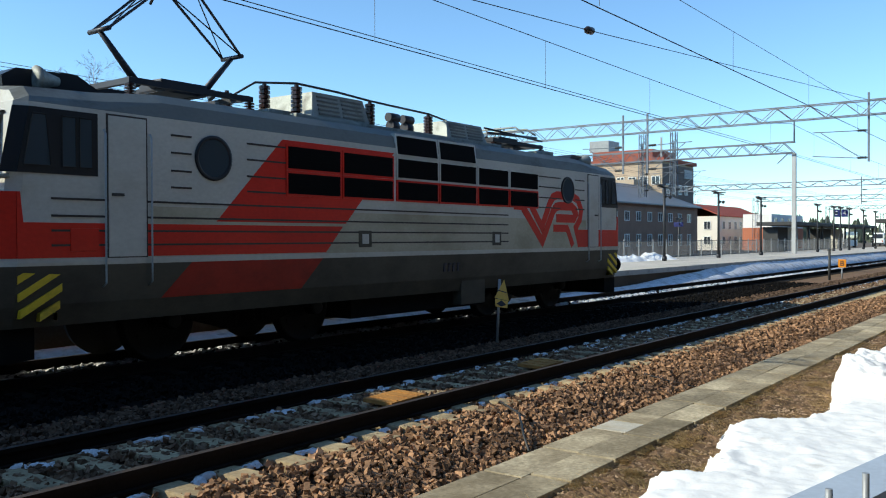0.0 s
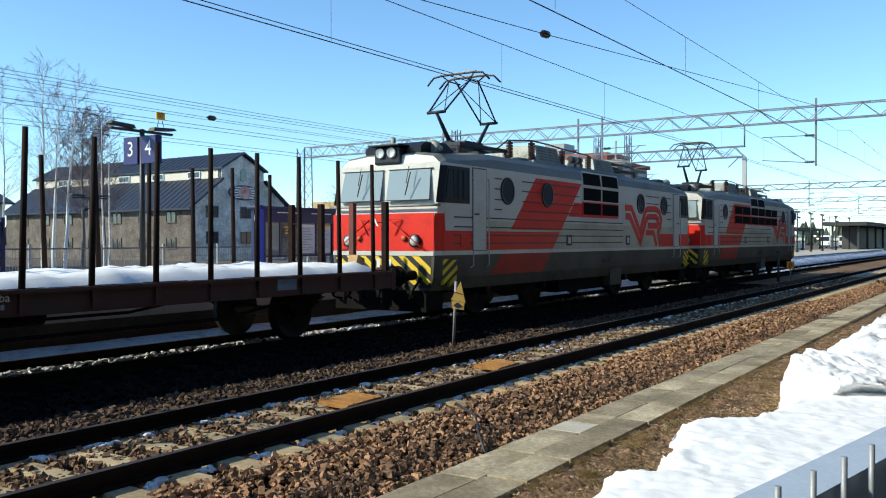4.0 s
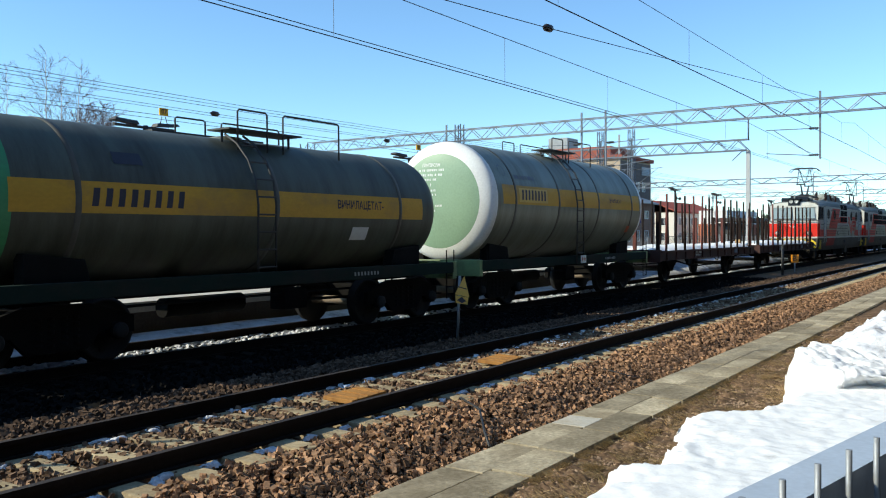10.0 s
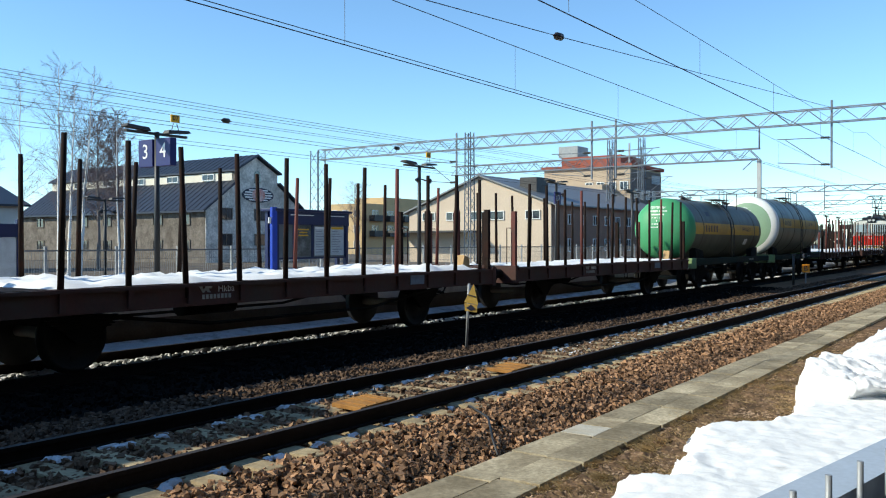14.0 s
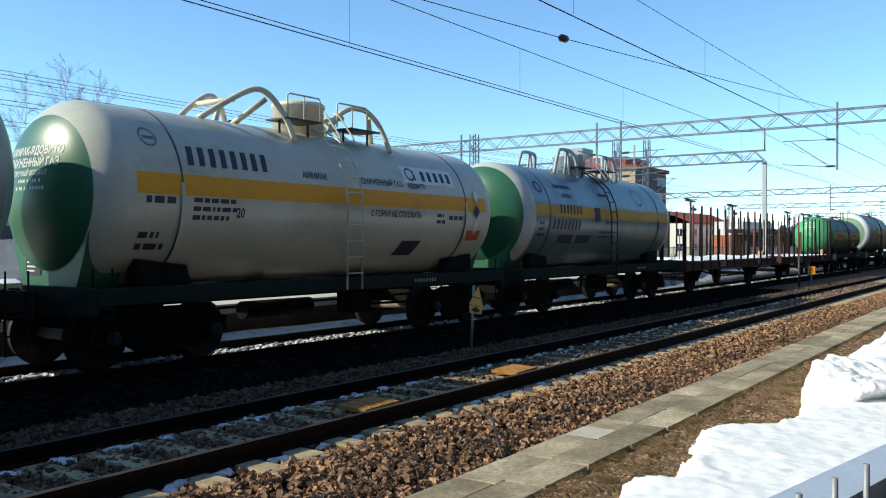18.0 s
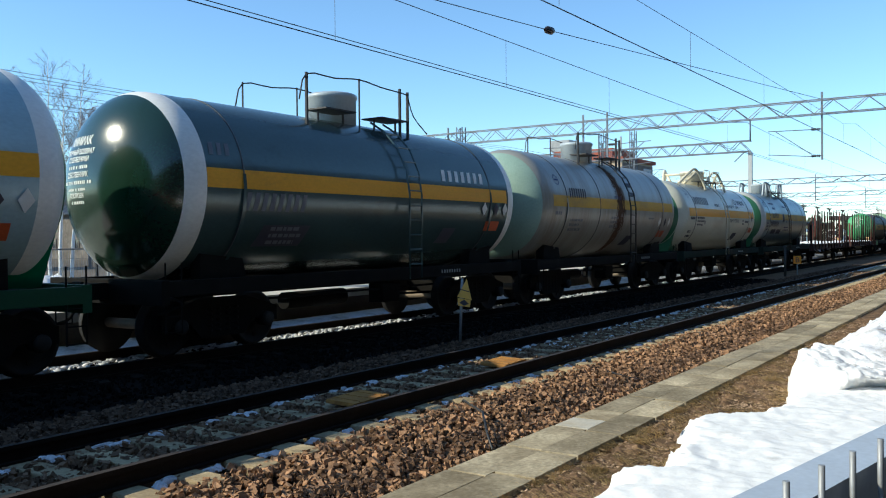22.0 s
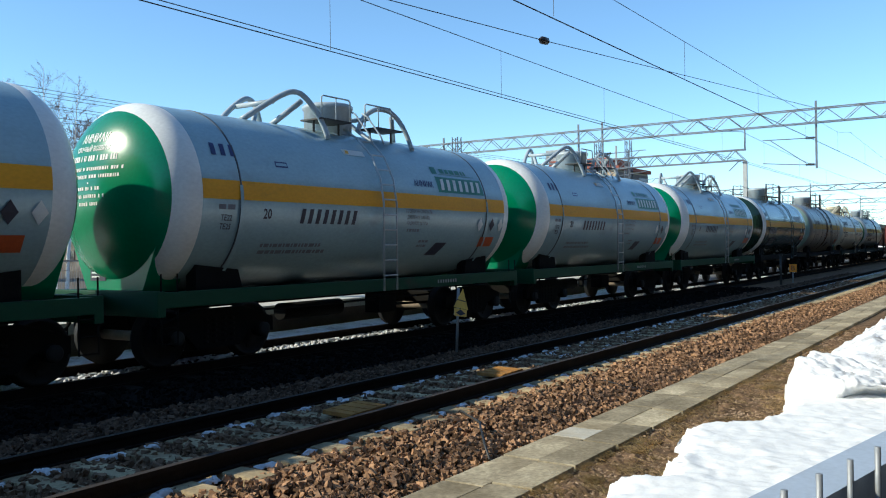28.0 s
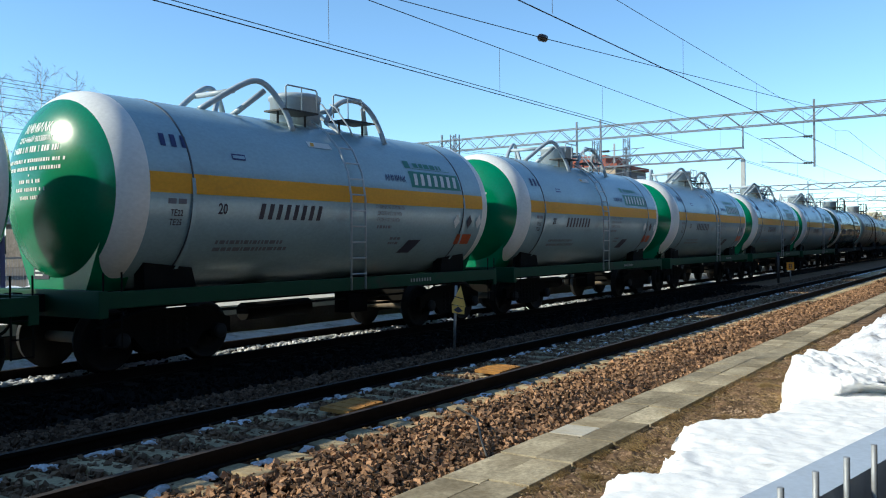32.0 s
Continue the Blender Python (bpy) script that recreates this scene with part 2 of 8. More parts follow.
for a, b in zip(grid, grid[1:]):
    for k in range(len(xs) - 1):
        f = bm.faces.new((a[k], a[k + 1], b[k + 1], b[k]))
        y = f.calc_center_median().y
        # Gravel near the train takes the shade-dark colour, farther off the sunlit tan.
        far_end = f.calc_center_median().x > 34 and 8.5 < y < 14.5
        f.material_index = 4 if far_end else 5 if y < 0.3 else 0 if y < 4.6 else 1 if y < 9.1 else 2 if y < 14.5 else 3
ground = solid("ground", bm, (M_DIRT, M_GRAVEL, M_DARKGRAVEL, M_FIELD, M_FARGRAVEL, M_UNSEENDARK), "bare soil and gravel ground", "ground", "structure")


def rail_profile(bm, y, x0, x1):
    """One rail: foot, web and head."""
    foot, web, head = (-0.075, 0.075, -0.17, -0.145), (-0.009, 0.009, -0.145, -0.04), (-0.036, 0.036, -0.04, 0.0)
    for a, b, c, d in (foot, web, head):
        box(bm, x0, x1, y + a, y + b, c, d)
    for f in bm.faces:
        if f.normal.z > 0.9 or (f.calc_center_median().z > -0.001):
            f.material_index = 1 if f.calc_center_median().z > -0.002 else 0


def track(name, middle, x0, x1, label):
    t = thing(name, label, "railway track", group="railway tracks", kind="structure")
    for s in (-1, 1):
        bm = bmesh.new()
        rail_profile(bm, middle + s * RAIL, x0, x1)
        part("rail", bm, (M_RAIL, M_RAILHEAD), t)
    return t


near_track = track("near_track", NEAR, -40, 900, "rusty rails on concrete sleepers in brown ballast")
far_track = track("train_track", FAR, -260, 900, "rails in ballast coloured dark for shade, beside the platform")
bm = bmesh.new()
box(bm, -0.13, 0.13, -1.3, 1.3, -0.36, -0.165, 0.02)
SLEEPER = finish(bm, "sleeper", M_SLEEPER)
FAR_SLEEPER = SLEEPER.copy()
# Sleepers of the train track: a copy darkened with the train's shade.
FAR_SLEEPER.materials[0] = mat("shaded_sleeper", (0.015, 0.013, 0.011), 0.9, vary=0.3, scale=4, bump=0.3)
SPACING = 0.583
for k in range(-14, 190):
    piece("sleeper", SLEEPER, near_track, pose(4.87 + SPACING * k, NEAR, 0))
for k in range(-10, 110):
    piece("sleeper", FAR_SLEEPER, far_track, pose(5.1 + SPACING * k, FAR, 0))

# an unseen dark wall added behind the camera to block low sky light
bm = bmesh.new()
box(bm, -150, 220, -7.0, -6.0, -0.5, 13.0)
solid("wall_south", bm, mat("sky_block_wall", (0.025, 0.024, 0.022), 0.95, vary=0.3, scale=0.5, bump=0.3), "unseen dark wall added to block sky light", "wall", "structure")


def bed(y):
    """Height of the gravel surface across the near track."""
    pts = ((4.5, -0.47), (4.66, -0.44), (5.2, -0.27), (5.55, -0.21), (6.0, -0.2), (8.3, -0.185), (8.6, -0.185), (9.2, -0.19), (10.3, -0.19), (13, -0.18))
    for (a, za), (b, zb) in zip(pts, pts[1:]):
        if y <= b:
            return za + (zb - za) * (y - a) / (b - a)
    return -0.18


def stones(name, regions, material, label, seed):
    """Loose angular stones, each its own little block."""
    g = np.random.RandomState(seed)
    cube = np.array([(-1, -1, -1), (1, -1, -1), (1, 1, -1), (-1, 1, -1), (-1, -1, 1), (1, -1, 1), (1, 1, 1), (-1, 1, 1)], float)
    quads = np.array([(3, 2, 1, 0), (4, 5, 6, 7), (0, 1, 5, 4), (1, 2, 6, 5), (2, 3, 7, 6), (3, 0, 4, 7)])
    verts, faces, base = [], [], 0
    for x0, x1, y0, y1, per_m2, size, sink in regions:
        n = int((x1 - x0) * (y1 - y0) * per_m2)
        for _ in range(n):
            x, y = g.uniform(x0, x1), g.uniform(y0, y1)
            s = size * g.uniform(0.55, 1.35)
            shape = cube * (1 + g.uniform(-0.42, 0.3, (8, 3))) * s * g.uniform(0.55, 1.2, 3) * 0.5
            a, b, c = g.uniform(0, 6.28), g.uniform(-0.6, 0.6), g.uniform(-0.6, 0.6)
            ca, sa, cb, sb = math.cos(a), math.sin(a), math.cos(b), math.sin(b)
            rot = np.array(((ca, -sa, 0), (sa, ca, 0), (0, 0, 1))) @ np.array(((cb, 0, sb), (0, 1, 0), (-sb, 0, cb))) @ np.array(((1, 0, 0), (0, math.cos(c), -math.sin(c)), (0, math.sin(c), math.cos(c))))
            p = shape @ rot.T + (x, y, bed(y) + sink + s * g.uniform(-0.1, 0.35))
            verts.append(p)
            faces.append(quads + base)
            base += 8
    return stuff(name, np.concatenate(verts).tolist(), np.concatenate(faces).tolist(), material, label=label, category="gravel")


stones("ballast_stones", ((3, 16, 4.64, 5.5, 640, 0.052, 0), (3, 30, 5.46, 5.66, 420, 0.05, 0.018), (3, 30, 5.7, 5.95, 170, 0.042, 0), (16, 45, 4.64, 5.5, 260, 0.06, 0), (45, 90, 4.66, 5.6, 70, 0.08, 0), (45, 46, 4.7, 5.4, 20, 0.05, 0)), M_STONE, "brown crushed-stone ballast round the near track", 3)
stones("track_stones", ((1, 18, 6.15, 7.5, 300, 0.05, 0.0), (18, 50, 6.15, 7.5, 110, 0.06, 0), (18, 50, 6.2, 6.4, 40, 0.05, 0)), M_TRACKSTONE, "ballast between the rails, darkened to carry shade", 4)
# Brown stones with the shade thrown by the train mixed into their colour.
stones("shoulder_stones", ((1, 22, 7.7, 9.1, 330, 0.05, 0), (22, 60, 7.7, 9.1, 110, 0.06, 0)), mat("shaded_brown_stone", (0.1, 0.066, 0.045), 0.9, vary=0.3, scale=5, fine=40, bump=0.3, per_island=0.6), "brown ballast between the two tracks, darkened to carry shade", 6)
# Stones coloured near black for the shade round the train.
stones("sooty_stones", ((1, 40, 9.2, 11.15, 90, 0.055, 0), (1, 40, 11.5, 12.6, 60, 0.055, 0)), mat("shaded_stone", (0.0055, 0.005, 0.0047), 0.9, vary=0.3, scale=5, bump=0.3, per_island=0.5), "ballast round the train track, its shade painted in", 5)


def lumps(name, places, label, material=M_SNOW, seed=1):
    """Small melted remains of snow."""
    g = random.Random(seed)
    verts, faces = [], []
    for x, y, z, lx, ly, h in places:
        i, n = len(verts), 11
        verts.append((x, y, z + h))
        for ring, (k, q) in enumerate(((0.45, 0.9), (0.8, 0.55), (1.0, -0.2))):
            for j in range(n):
                a = 2 * math.pi * j / n
                r = k * g.uniform(0.35, 1.5)
                verts.append((x + lx * r * math.cos(a), y + ly * r * math.sin(a), z + h * q * g.uniform(0.6, 1.25)))
        for j in range(n):
            faces.append((i, i + 1 + j, i + 1 + (j + 1) % n))
            for ring in range(2):
                a, b = i + 1 + ring * n, i + 1 + (ring + 1) * n
                faces.append((a + j, b + j, b + (j + 1) % n, a + (j + 1) % n))
    ob = stuff(name, verts, faces, material, label=label, category="snow")
    for f in ob.data.polygons:
        f.use_smooth = True
    return ob


g = random.Random(8)
spots = []
for k in range(-4, 130):
    x = 4.87 + SPACING * (k + 0.5)
    for q in range(3):
        if g.random() < 0.72:
            spots.append((x + g.uniform(-.1, .1), NEAR - RAIL - g.uniform(0.09, 0.2), -0.2, g.uniform(0.05, 0.12), g.uniform(0.035, 0.07), g.uniform(0.025, 0.045)))
    for q in range(5):
        if g.random() < 0.6:
            spots.append((x + g.uniform(-.2, .2), NEAR + RAIL - g.uniform(0.08, 0.22), -0.18, g.uniform(0.04, 0.14), g.uniform(0.03, 0.07), g.uniform(0.025, 0.05)))
for k in range(230):
    x = 14 + 60 * g.random() ** 1.5
    spots.append((x, NEAR + g.uniform(-.6, .6), -0.185, g.uniform(0.06, 0.22), g.uniform(0.03, 0.09), g.uniform(0.012, 0.03)))
for k in range(2600):
    x = g.uniform(-3, 70)
    spots.append((x, FAR - RAIL + g.uniform(0.08, 0.45), -0.16, g.uniform(0.03, 0.12), g.uniform(0.03, 0.08), g.uniform(0.03, 0.09)))
for k in range(2400):
    x = g.uniform(-3, 60)
    spots.append((x, FAR + g.uniform(0.2, 0.66), -0.17, g.uniform(0.03, 0.11), g.uniform(0.025, 0.06), g.uniform(0.02, 0.06)))
for k in range(500):
    x = g.uniform(-3, 80)
    spots.append((x + g.uniform(0, 1), FAR + RAIL + g.uniform(-0.35, 0.35), -0.16, g.uniform(0.08, 0.3), g.uniform(0.03, 0.08), g.uniform(0.015, 0.04)))
lumps("sleeper_snow", spots, "patches of old snow left between the sleepers", M_DIRTYSNOW)

# ---------------------------------------------------------------- near side: slab path, snow, railing
path = thing("slab_path", "two rows of worn concrete slabs beside the ballast", "footpath", kind="structure")
rng = random.Random(4)
SLABS = []
for material in (M_CONCRETE, M_PALESLAB):
    bm = bmesh.new()
    box(bm, -0.5, 0.5, -0.215, 0.215, -0.5, -0.42, 0.009)
    SLABS.append(finish(bm, "slab", material))
outer = [6.87 - 1.14 * k for k in range(5, 0, -1)] + [6.87, 8.01, 9.15, 9.69, 10.25] + [11.38 + 1.12 * k for k in range(52)]
inner = [5.86 - 1.12 * k for k in range(4, 0, -1)] + [5.86, 7.01, 7.96, 9.06, 10.19] + [11.3 + 1.1 * k for k in range(53)]
for y, joints in ((4.405, outer), (3.97, inner)):
    for x0, x1 in zip(joints, joints[1:]):
        pale = x0 == 9.15
        piece("slab", SLABS[pale], path, pose((x0 + x1) / 2, y + rng.uniform(-.006, .006), 0.022 + rng.uniform(-0.006, 0.003), rng.uniform(-.35, .35), rng.uniform(-.2, .2), rng.uniform(-.25, .25)) @ Matrix.Diagonal((x1 - x0 - 0.022 - 0.03 * rng.random(), 1, 1, 1)))


def lumpy(x, y, s=1.0, seed=0.0):
    return noise.fractal(Vector((x * s + seed, y * s, seed * 1.7)), 0.8, 2.1, 5)


def snow_heap(name, outline, top, x0, x1, y0, y1, step, label, floor=-0.47, material=M_SNOW, rough=0.0):
    """A bank of old snow: steep melted rim, lumpy top. outline(x) gives its edge towards the track."""
    nx, ny = int((x1 - x0) / step), int((y1 - y0) / step)
    verts, faces = [], []
    for i in range(nx + 1):
        for j in range(ny + 1):
            x, y = x0 + i * step, y0 + j * step
            d = outline(x) + 0.05 * lumpy(x, y, 2.6, 3.1) + 0.075 * lumpy(x, y, 11.0, 1.2) - y
            d = min(d, (x - x0) * 0.9, (y - y0) * 0.9)
            k = max(0.0, min(1.0, d / 0.17))
            h = top(x, y) * (k ** 0.45) + 0.014 * lumpy(x, y, 1.1, 8.0) * k + rough * (lumpy(x, y, 2.2, 5.0) + 0.5 * lumpy(x, y, 6.5, 6.0)) * k
            verts.append((x, y - (0.05 * lumpy(x, y, 5, 2) if 0 < k < 1 else 0), floor + h if d > 0 else floor - 0.03))
    w = ny + 1
    for i in range(nx):
        for j in range(ny):
            q = (i * w + j, (i + 1) * w + j, (i + 1) * w + j + 1, i * w + j + 1)
            if max(verts[k][2] for k in q) > floor - 0.02:
                faces.append(q)
    ob = stuff(name, verts, faces, material, label=label, category="snow")
    for f in ob.data.polygons:
        f.use_smooth = True
    return ob


def edge_line(pts):
    def at(x):
        for (a, ya), (b, yb) in zip(pts, pts[1:]):
            if x <= b:
                return ya + (yb - ya) * max(0, (x - a)) / (b - a)
        return pts[-1][1]
    return at


def bank_height(x, y):
    """Flat top, with a low apron at its near end."""
    apron = 0.13 * max(0.0, min(1.0, (y - 2.86) / 0.14)) * (x < 7.0)
    return 0.22 - apron


snow_heap("snow_bank", edge_line(((2, 3.7), (5.4, 3.66), (6.2, 3.6), (6.37, 3.46), (6.56, 3.23), (6.74, 3.05), (6.85, 2.9), (7.1, 3.02), (7.4, 3.12), (7.5, 2.84), (7.64, 2.77), (8.19, 2.9), (8.63, 2.93), (9.0, 3.06), (9.32, 3.15), (9.9, 3.24), (10.08, 3.14), (10.2, 2.9), (10.47, 2.64), (11.15, 2.54), (11.75, 2.53), (12.2, 2.62), (13.2, 2.4), (15, 1.8), (16, .9))),
          bank_height, 2.0, 15.0, 0.2, 3.8, 0.034, "sunlit melting snow bank with a ragged edge", rough=0.018)


def block_height(x, y):
    """A broken block: steep near face, top falling away from the track."""
    x += 0.06 * lumpy(x, y, 2.2, 33.0) + 0.04 * lumpy(x, y, 6.0, 36.0)
    rise = min(1, max(0, (x - 12.3) / 0.2)) * max(0.0, min(1.0, (16.2 - x) / 2.4))
    rise = rise * rise * (3 - 2 * rise)
    high = 0.2 + rise * max(0.0, 0.37 - 0.17 * max(0.0, 2.6 - y) + 0.06 * min(1.0, max(0.0, (x - 12.5) / 1.2)) + 0.05 * lumpy(x, y, 2.5, 31.0) + 0.03 * lumpy(x, y, 9.0, 32.0))
    return high


snow_heap("snow_block", edge_line(((12.2, 1.9), (12.38, 2.55), (12.6, 2.7), (13.2, 2.8), (14.1, 2.85), (14.9, 2.6), (16, 2.2), (18, 1.9), (21, 1.0))),
          block_height, 12.2, 16.5, 0.2, 3.4, 0.03, "upright broken block of white snow", rough=0.026)
for v in bpy.data.objects["snow_block"].data.vertices:
    # the undercut hollow in its near face
    bump = max(0.0, min(1.0, (2.02 - v.co.y) / 0.3)) ** 0.6 * 0.19
    up = v.co.z + 0.27
    if bump > 0 and up < bump and v.co.x < 13.0:
        v.co.x += 0.6 * (bump / 0.19) * (1 - max(0.0, up) / bump) ** 0.7
snow_heap("snow_ridge", edge_line(((13.0, 1.9), (14.2, 2.6), (15.8, 2.75), (17.0, 2.85), (18, 2.7), (26, 2.8), (45, 2.8))),
          lambda x, y: min(1.0, max(0.0, (x - 13.0) / 1.5)) * (0.42 + 0.32 * max(0.0, min(1.0, (2.7 - y) / 0.7))), 13.0, 45.0, -3.0, 3.6, 0.07, "ploughed ridge of old snow with grey grit", -0.47, M_DIRTYSNOW, 0.09)

# rough soil, pebbles, dry grass and a stray cable
verts, faces = [], []
for i in range(521):
    for j in range(45):
        x, y = 4.4 + i * 0.04, 1.98 + j * 0.04
        edge = min(1.0, j / 6, (44 - j) / 3)
        verts.append((x, y, -0.462 + edge * max(-0.004, 0.022 + 0.028 * lumpy(x, y, 2.2, 21.0) + 0.035 * lumpy(x, y, 7.0, 24.0))))
for i in range(520):
    for j in range(44):
        k = i * 45 + j
        faces.append((k, k + 45, k + 46, k + 1))
soil = stuff("rough_soil", verts, faces, M_DIRT, label="uneven brown soil between path and snow", category="soil")
g = random.Random(14)
verts, faces = [], []
for k in range(17000):
    x, y = 4.5 + 19.5 * g.random() ** 1.4, g.uniform(2.2, 3.78)
    s, i = g.uniform(0.005, 0.024), len(verts)
    for dx, dy, dz in ((-1, 0, 0), (0, -1, 0), (1, 0, 0), (0, 1, 0), (g.uniform(-.4, .4), g.uniform(-.4, .4), 0.8)):
        verts.append((x + dx * s * g.uniform(.6, 1.3), y + dy * s * g.uniform(.6, 1.3), -0.452 + 0.028 * max(0, lumpy(x, y, 2.2, 21.0)) + dz * s))
    faces += [(i, i + 1, i + 4), (i + 1, i + 2, i + 4), (i + 2, i + 3, i + 4), (i + 3, i, i + 4)]
stuff("pebbles", verts, faces, mat("soil_pebble", (0.33, 0.23, 0.15), 0.9, vary=0.3, scale=8, bump=0.1, per_island=0.45), label="pebbles and grit on the bare soil", category="pebbles")
verts, faces = [], []
tufts = [(g.uniform(4.8, 20), g.uniform(2.5, 3.72), g.uniform(0.08, 0.3)) for k in range(330)] + [(g.uniform(5, 24), 3.73 + g.uniform(-.03, .02), 0.09) for k in range(140)]
tufts += [(x + g.uniform(-.12, .12), y + g.uniform(-.06, .06), 0.1) for x, y in ((11.0, 3.74), (9.45, 3.5), (9.05, 3.48), (14.0, 3.25), (7.7, 3.45), (7.2, 3.55)) for k in range(5)]
for x, y, r in tufts:
    for k in range(44):
        a, d = g.uniform(0, 6.28), r * math.sqrt(g.random())
        bx, by = x + d * math.cos(a), y + d * math.sin(a)
        l, t = g.uniform(0.03, 0.1), g.uniform(0, 6.28)
        lean, i = g.uniform(0.8, 2.2), len(verts)
        verts += [(bx - 0.006, by, -0.44), (bx + 0.006, by, -0.44), (bx + l * lean * math.cos(t), by + l * lean * math.sin(t), -0.43 + l * 0.5)]
        faces.append((i, i + 1, i + 2))
stuff("dry_grass", verts, faces, mat("straw_and_moss", (0.5, 0.34, 0.15), 0.9, vary=0.45, scale=1.5, bump=0, dirt=(0.17, 0.14, 0.035), dirt_amount=0.35, per_island=0.5), label="matted straw-coloured grass on the soil", category="grass")
for label, pts in (("thin dark cable lying across the ballast", ((12.32, 5.6, -0.2), (12.27, 5.23, -0.24), (12.38, 4.95, -0.32), (12.62, 4.64, -0.41))), ("bent rusty rod lying in the ballast", ((8.7, 5.6, -0.13), (8.4, 5.15, -0.17), (8.0, 4.85, -0.3), (7.75, 4.63, -0.4)))):
    bm = bmesh.new()
    tube(bm, pts, 0.014, 6)
    solid("cable", bm, M_DARKSTEEL, label, "cable")

M_FLASH = mat("grey_blue_sheet_metal", (0.46, 0.5, 0.55), 0.5, 0.2, vary=0.12, scale=6, bump=0.05)
railing = thing("railing", "grey painted steel railing with upright rods", "railing")
bm = bmesh.new()
a, b = Vector((0.9, 0.537, 1.335)), Vector((3.4, 0.067, 1.335))
side = Vector((0.18, 0.98, 0)) * 0.06
for dz0, dz1, k0, k1 in ((-0.05, 0.0, -0.92, 0.92), (-0.42, -0.05, -0.9, -0.6)):
    vs = []
    for p in (a, b):
        vs += [bm.verts.new(p + side * k0 + Vector((0, 0, dz0))), bm.verts.new(p + side * k1 + Vector((0, 0, dz0))), bm.verts.new(p + side * k1 + Vector((0, 0, dz1))), bm.verts.new(p + side * k0 + Vector((0, 0, dz1)))]
    for q in ((0, 1, 2, 3), (7, 6, 5, 4), (0, 4, 5, 1), (1, 5, 6, 2), (2, 6, 7, 3), (3, 7, 4, 0)):
        bm.faces.new([vs[i] for i in q])
part("top_beam", bm, M_FLASH, railing, "flat grey-blue top beam")
for k in range(-3, 10):
    bm = bmesh.new()
    x, y = 1.555 + 0.1418 * k, 0.341 - 0.031 * k
    tube(bm, ((x, y, 1.402), (x, y, 1.3), (x - .004, y - .012, 1.2), (x - .004, y - .012, 0.5)), 0.0062, 8)
    part("rod", bm, M_STEEL, railing)
bm = bmesh.new()
rod(bm, (0.9, 0.47, 0.5), (3.4, 0.0, 0.5), 0.015)
part("bottom_rail", bm, M_STEEL, railing)
for k in (0.0, 1.0):
    bm = bmesh.new()
    p = a.lerp(b, k)
    rod(bm, (p.x, p.y, -0.46), (p.x, p.y, 1.28), 0.025)
    part("post", bm, M_STEEL, railing)

# marker posts between the tracks
sign = thing("warning_post", "leaning steel post with a yellow triangle and plate", "railway sign", pose(13.82, 8.95, -0.2, 0, 3, 0) @ Matrix.Diagonal((0.918, 0.918, 0.918, 1)))
bm = bmesh.new()
rod(bm, (-.02, 0, 0), (-.14, -0.1, 1.36), 0.03)
part("post", bm, M_STEEL, sign)
bm = bmesh.new()
prism(bm, ((-0.46, 0.98), (0.08, 0.92), (-0.12, 1.36)), -0.165, -0.155)
TURN = pose(-0.14, -0.16, 0, 0, 0, -57) @ Matrix.Diagonal((0.56, 1, 1, 1)) @ pose(0.2, 0.16, 0)
tri = part("triangle", bm, M_SIGNYELLOW, sign, "yellow triangular plate")
tri.matrix_basis = TURN
bm = bmesh.new()
prism(bm, ((-0.42, 0.80), (0.02, 0.77), (0.04, 0.92), (-0.44, 0.96)), -0.165, -0.155)
part("plate", bm, M_SIGNYELLOW, sign, "small yellow plate").matrix_basis = TURN
bm = bmesh.new()
prism(bm, ((-0.37, 1.13), (-0.02, 1.08), (-0.02, 1.10), (-0.37, 1.15)), -0.172, -0.166)
part("bar", bm, M_INK, sign, "black bar").matrix_basis = TURN
bm = bmesh.new()
prism(bm, ((-0.38, 0.86), (-0.2, 0.93), (-0.02, 0.84), (-0.2, 0.8)), -0.172, -0.166)
part("bar", bm, M_INK, sign, "black lozenge").matrix_basis = TURN
for x, y, h in ((46.0, 9.5, 0.98),):
    post = thing("board_post", "slim post with an orange board lettered B", "railway sign", pose(x, y, -0.3, 0, 0, -76))
    bm = bmesh.new()
    rod(bm, (0, 0, 0), (0, 0, 0.75), 0.035)
    part("post", bm, M_STEEL, post)
    bm = bmesh.new()
    box(bm, -0.18, 0.18, -0.05, -0.03, 0.64, 1.04, 0.004)
    part("board", bm, mat("orange_board", (0.85, 0.3, 0.01), 0.5, vary=0.06, bump=0), post)
    writing("letter", "B", 0.36, M_INK, post, pose(0, -0.055, 0.83, 90, 0, 0))
bm = bmesh.new()
rod(bm, (0, 0, 0), (0, 0, 1.55), 0.06, 10)
box(bm, -.08, .08, -.08, .08, 1.5, 1.58, 0.01)
solid("marker_post", bm, M_DARKSTEEL, "plain grey marker post in the ballast", "post", m=pose(43.8, 9.6, -0.3))
M_RUSTPLATE = mat("rusty_cover", (0.4, 0.2, 0.06), 0.8, vary=0.25, scale=5, dirt=(0.15, 0.07, 0.03), dirt_amount=0.4)
for x in (8.0, 11.5):
    bm = bmesh.new()
    box(bm, -0.33, 0.33, -0.22, 0.22, -0.05, 0.0, 0.008)
    for k in (-0.2, 0, 0.2):
        box(bm, k - .01, k + .01, -0.2, 0.2, 0.0, 0.008)
    solid("cover_plate", bm, M_RUSTPLATE, "rust-orange wooden cover between the rails", "cover", m=pose(x, 6.66, -0.07, 2, -1, 1))

# ---------------------------------------------------------------- platform behind the train
TOP = 0.6
bm = bmesh.new()
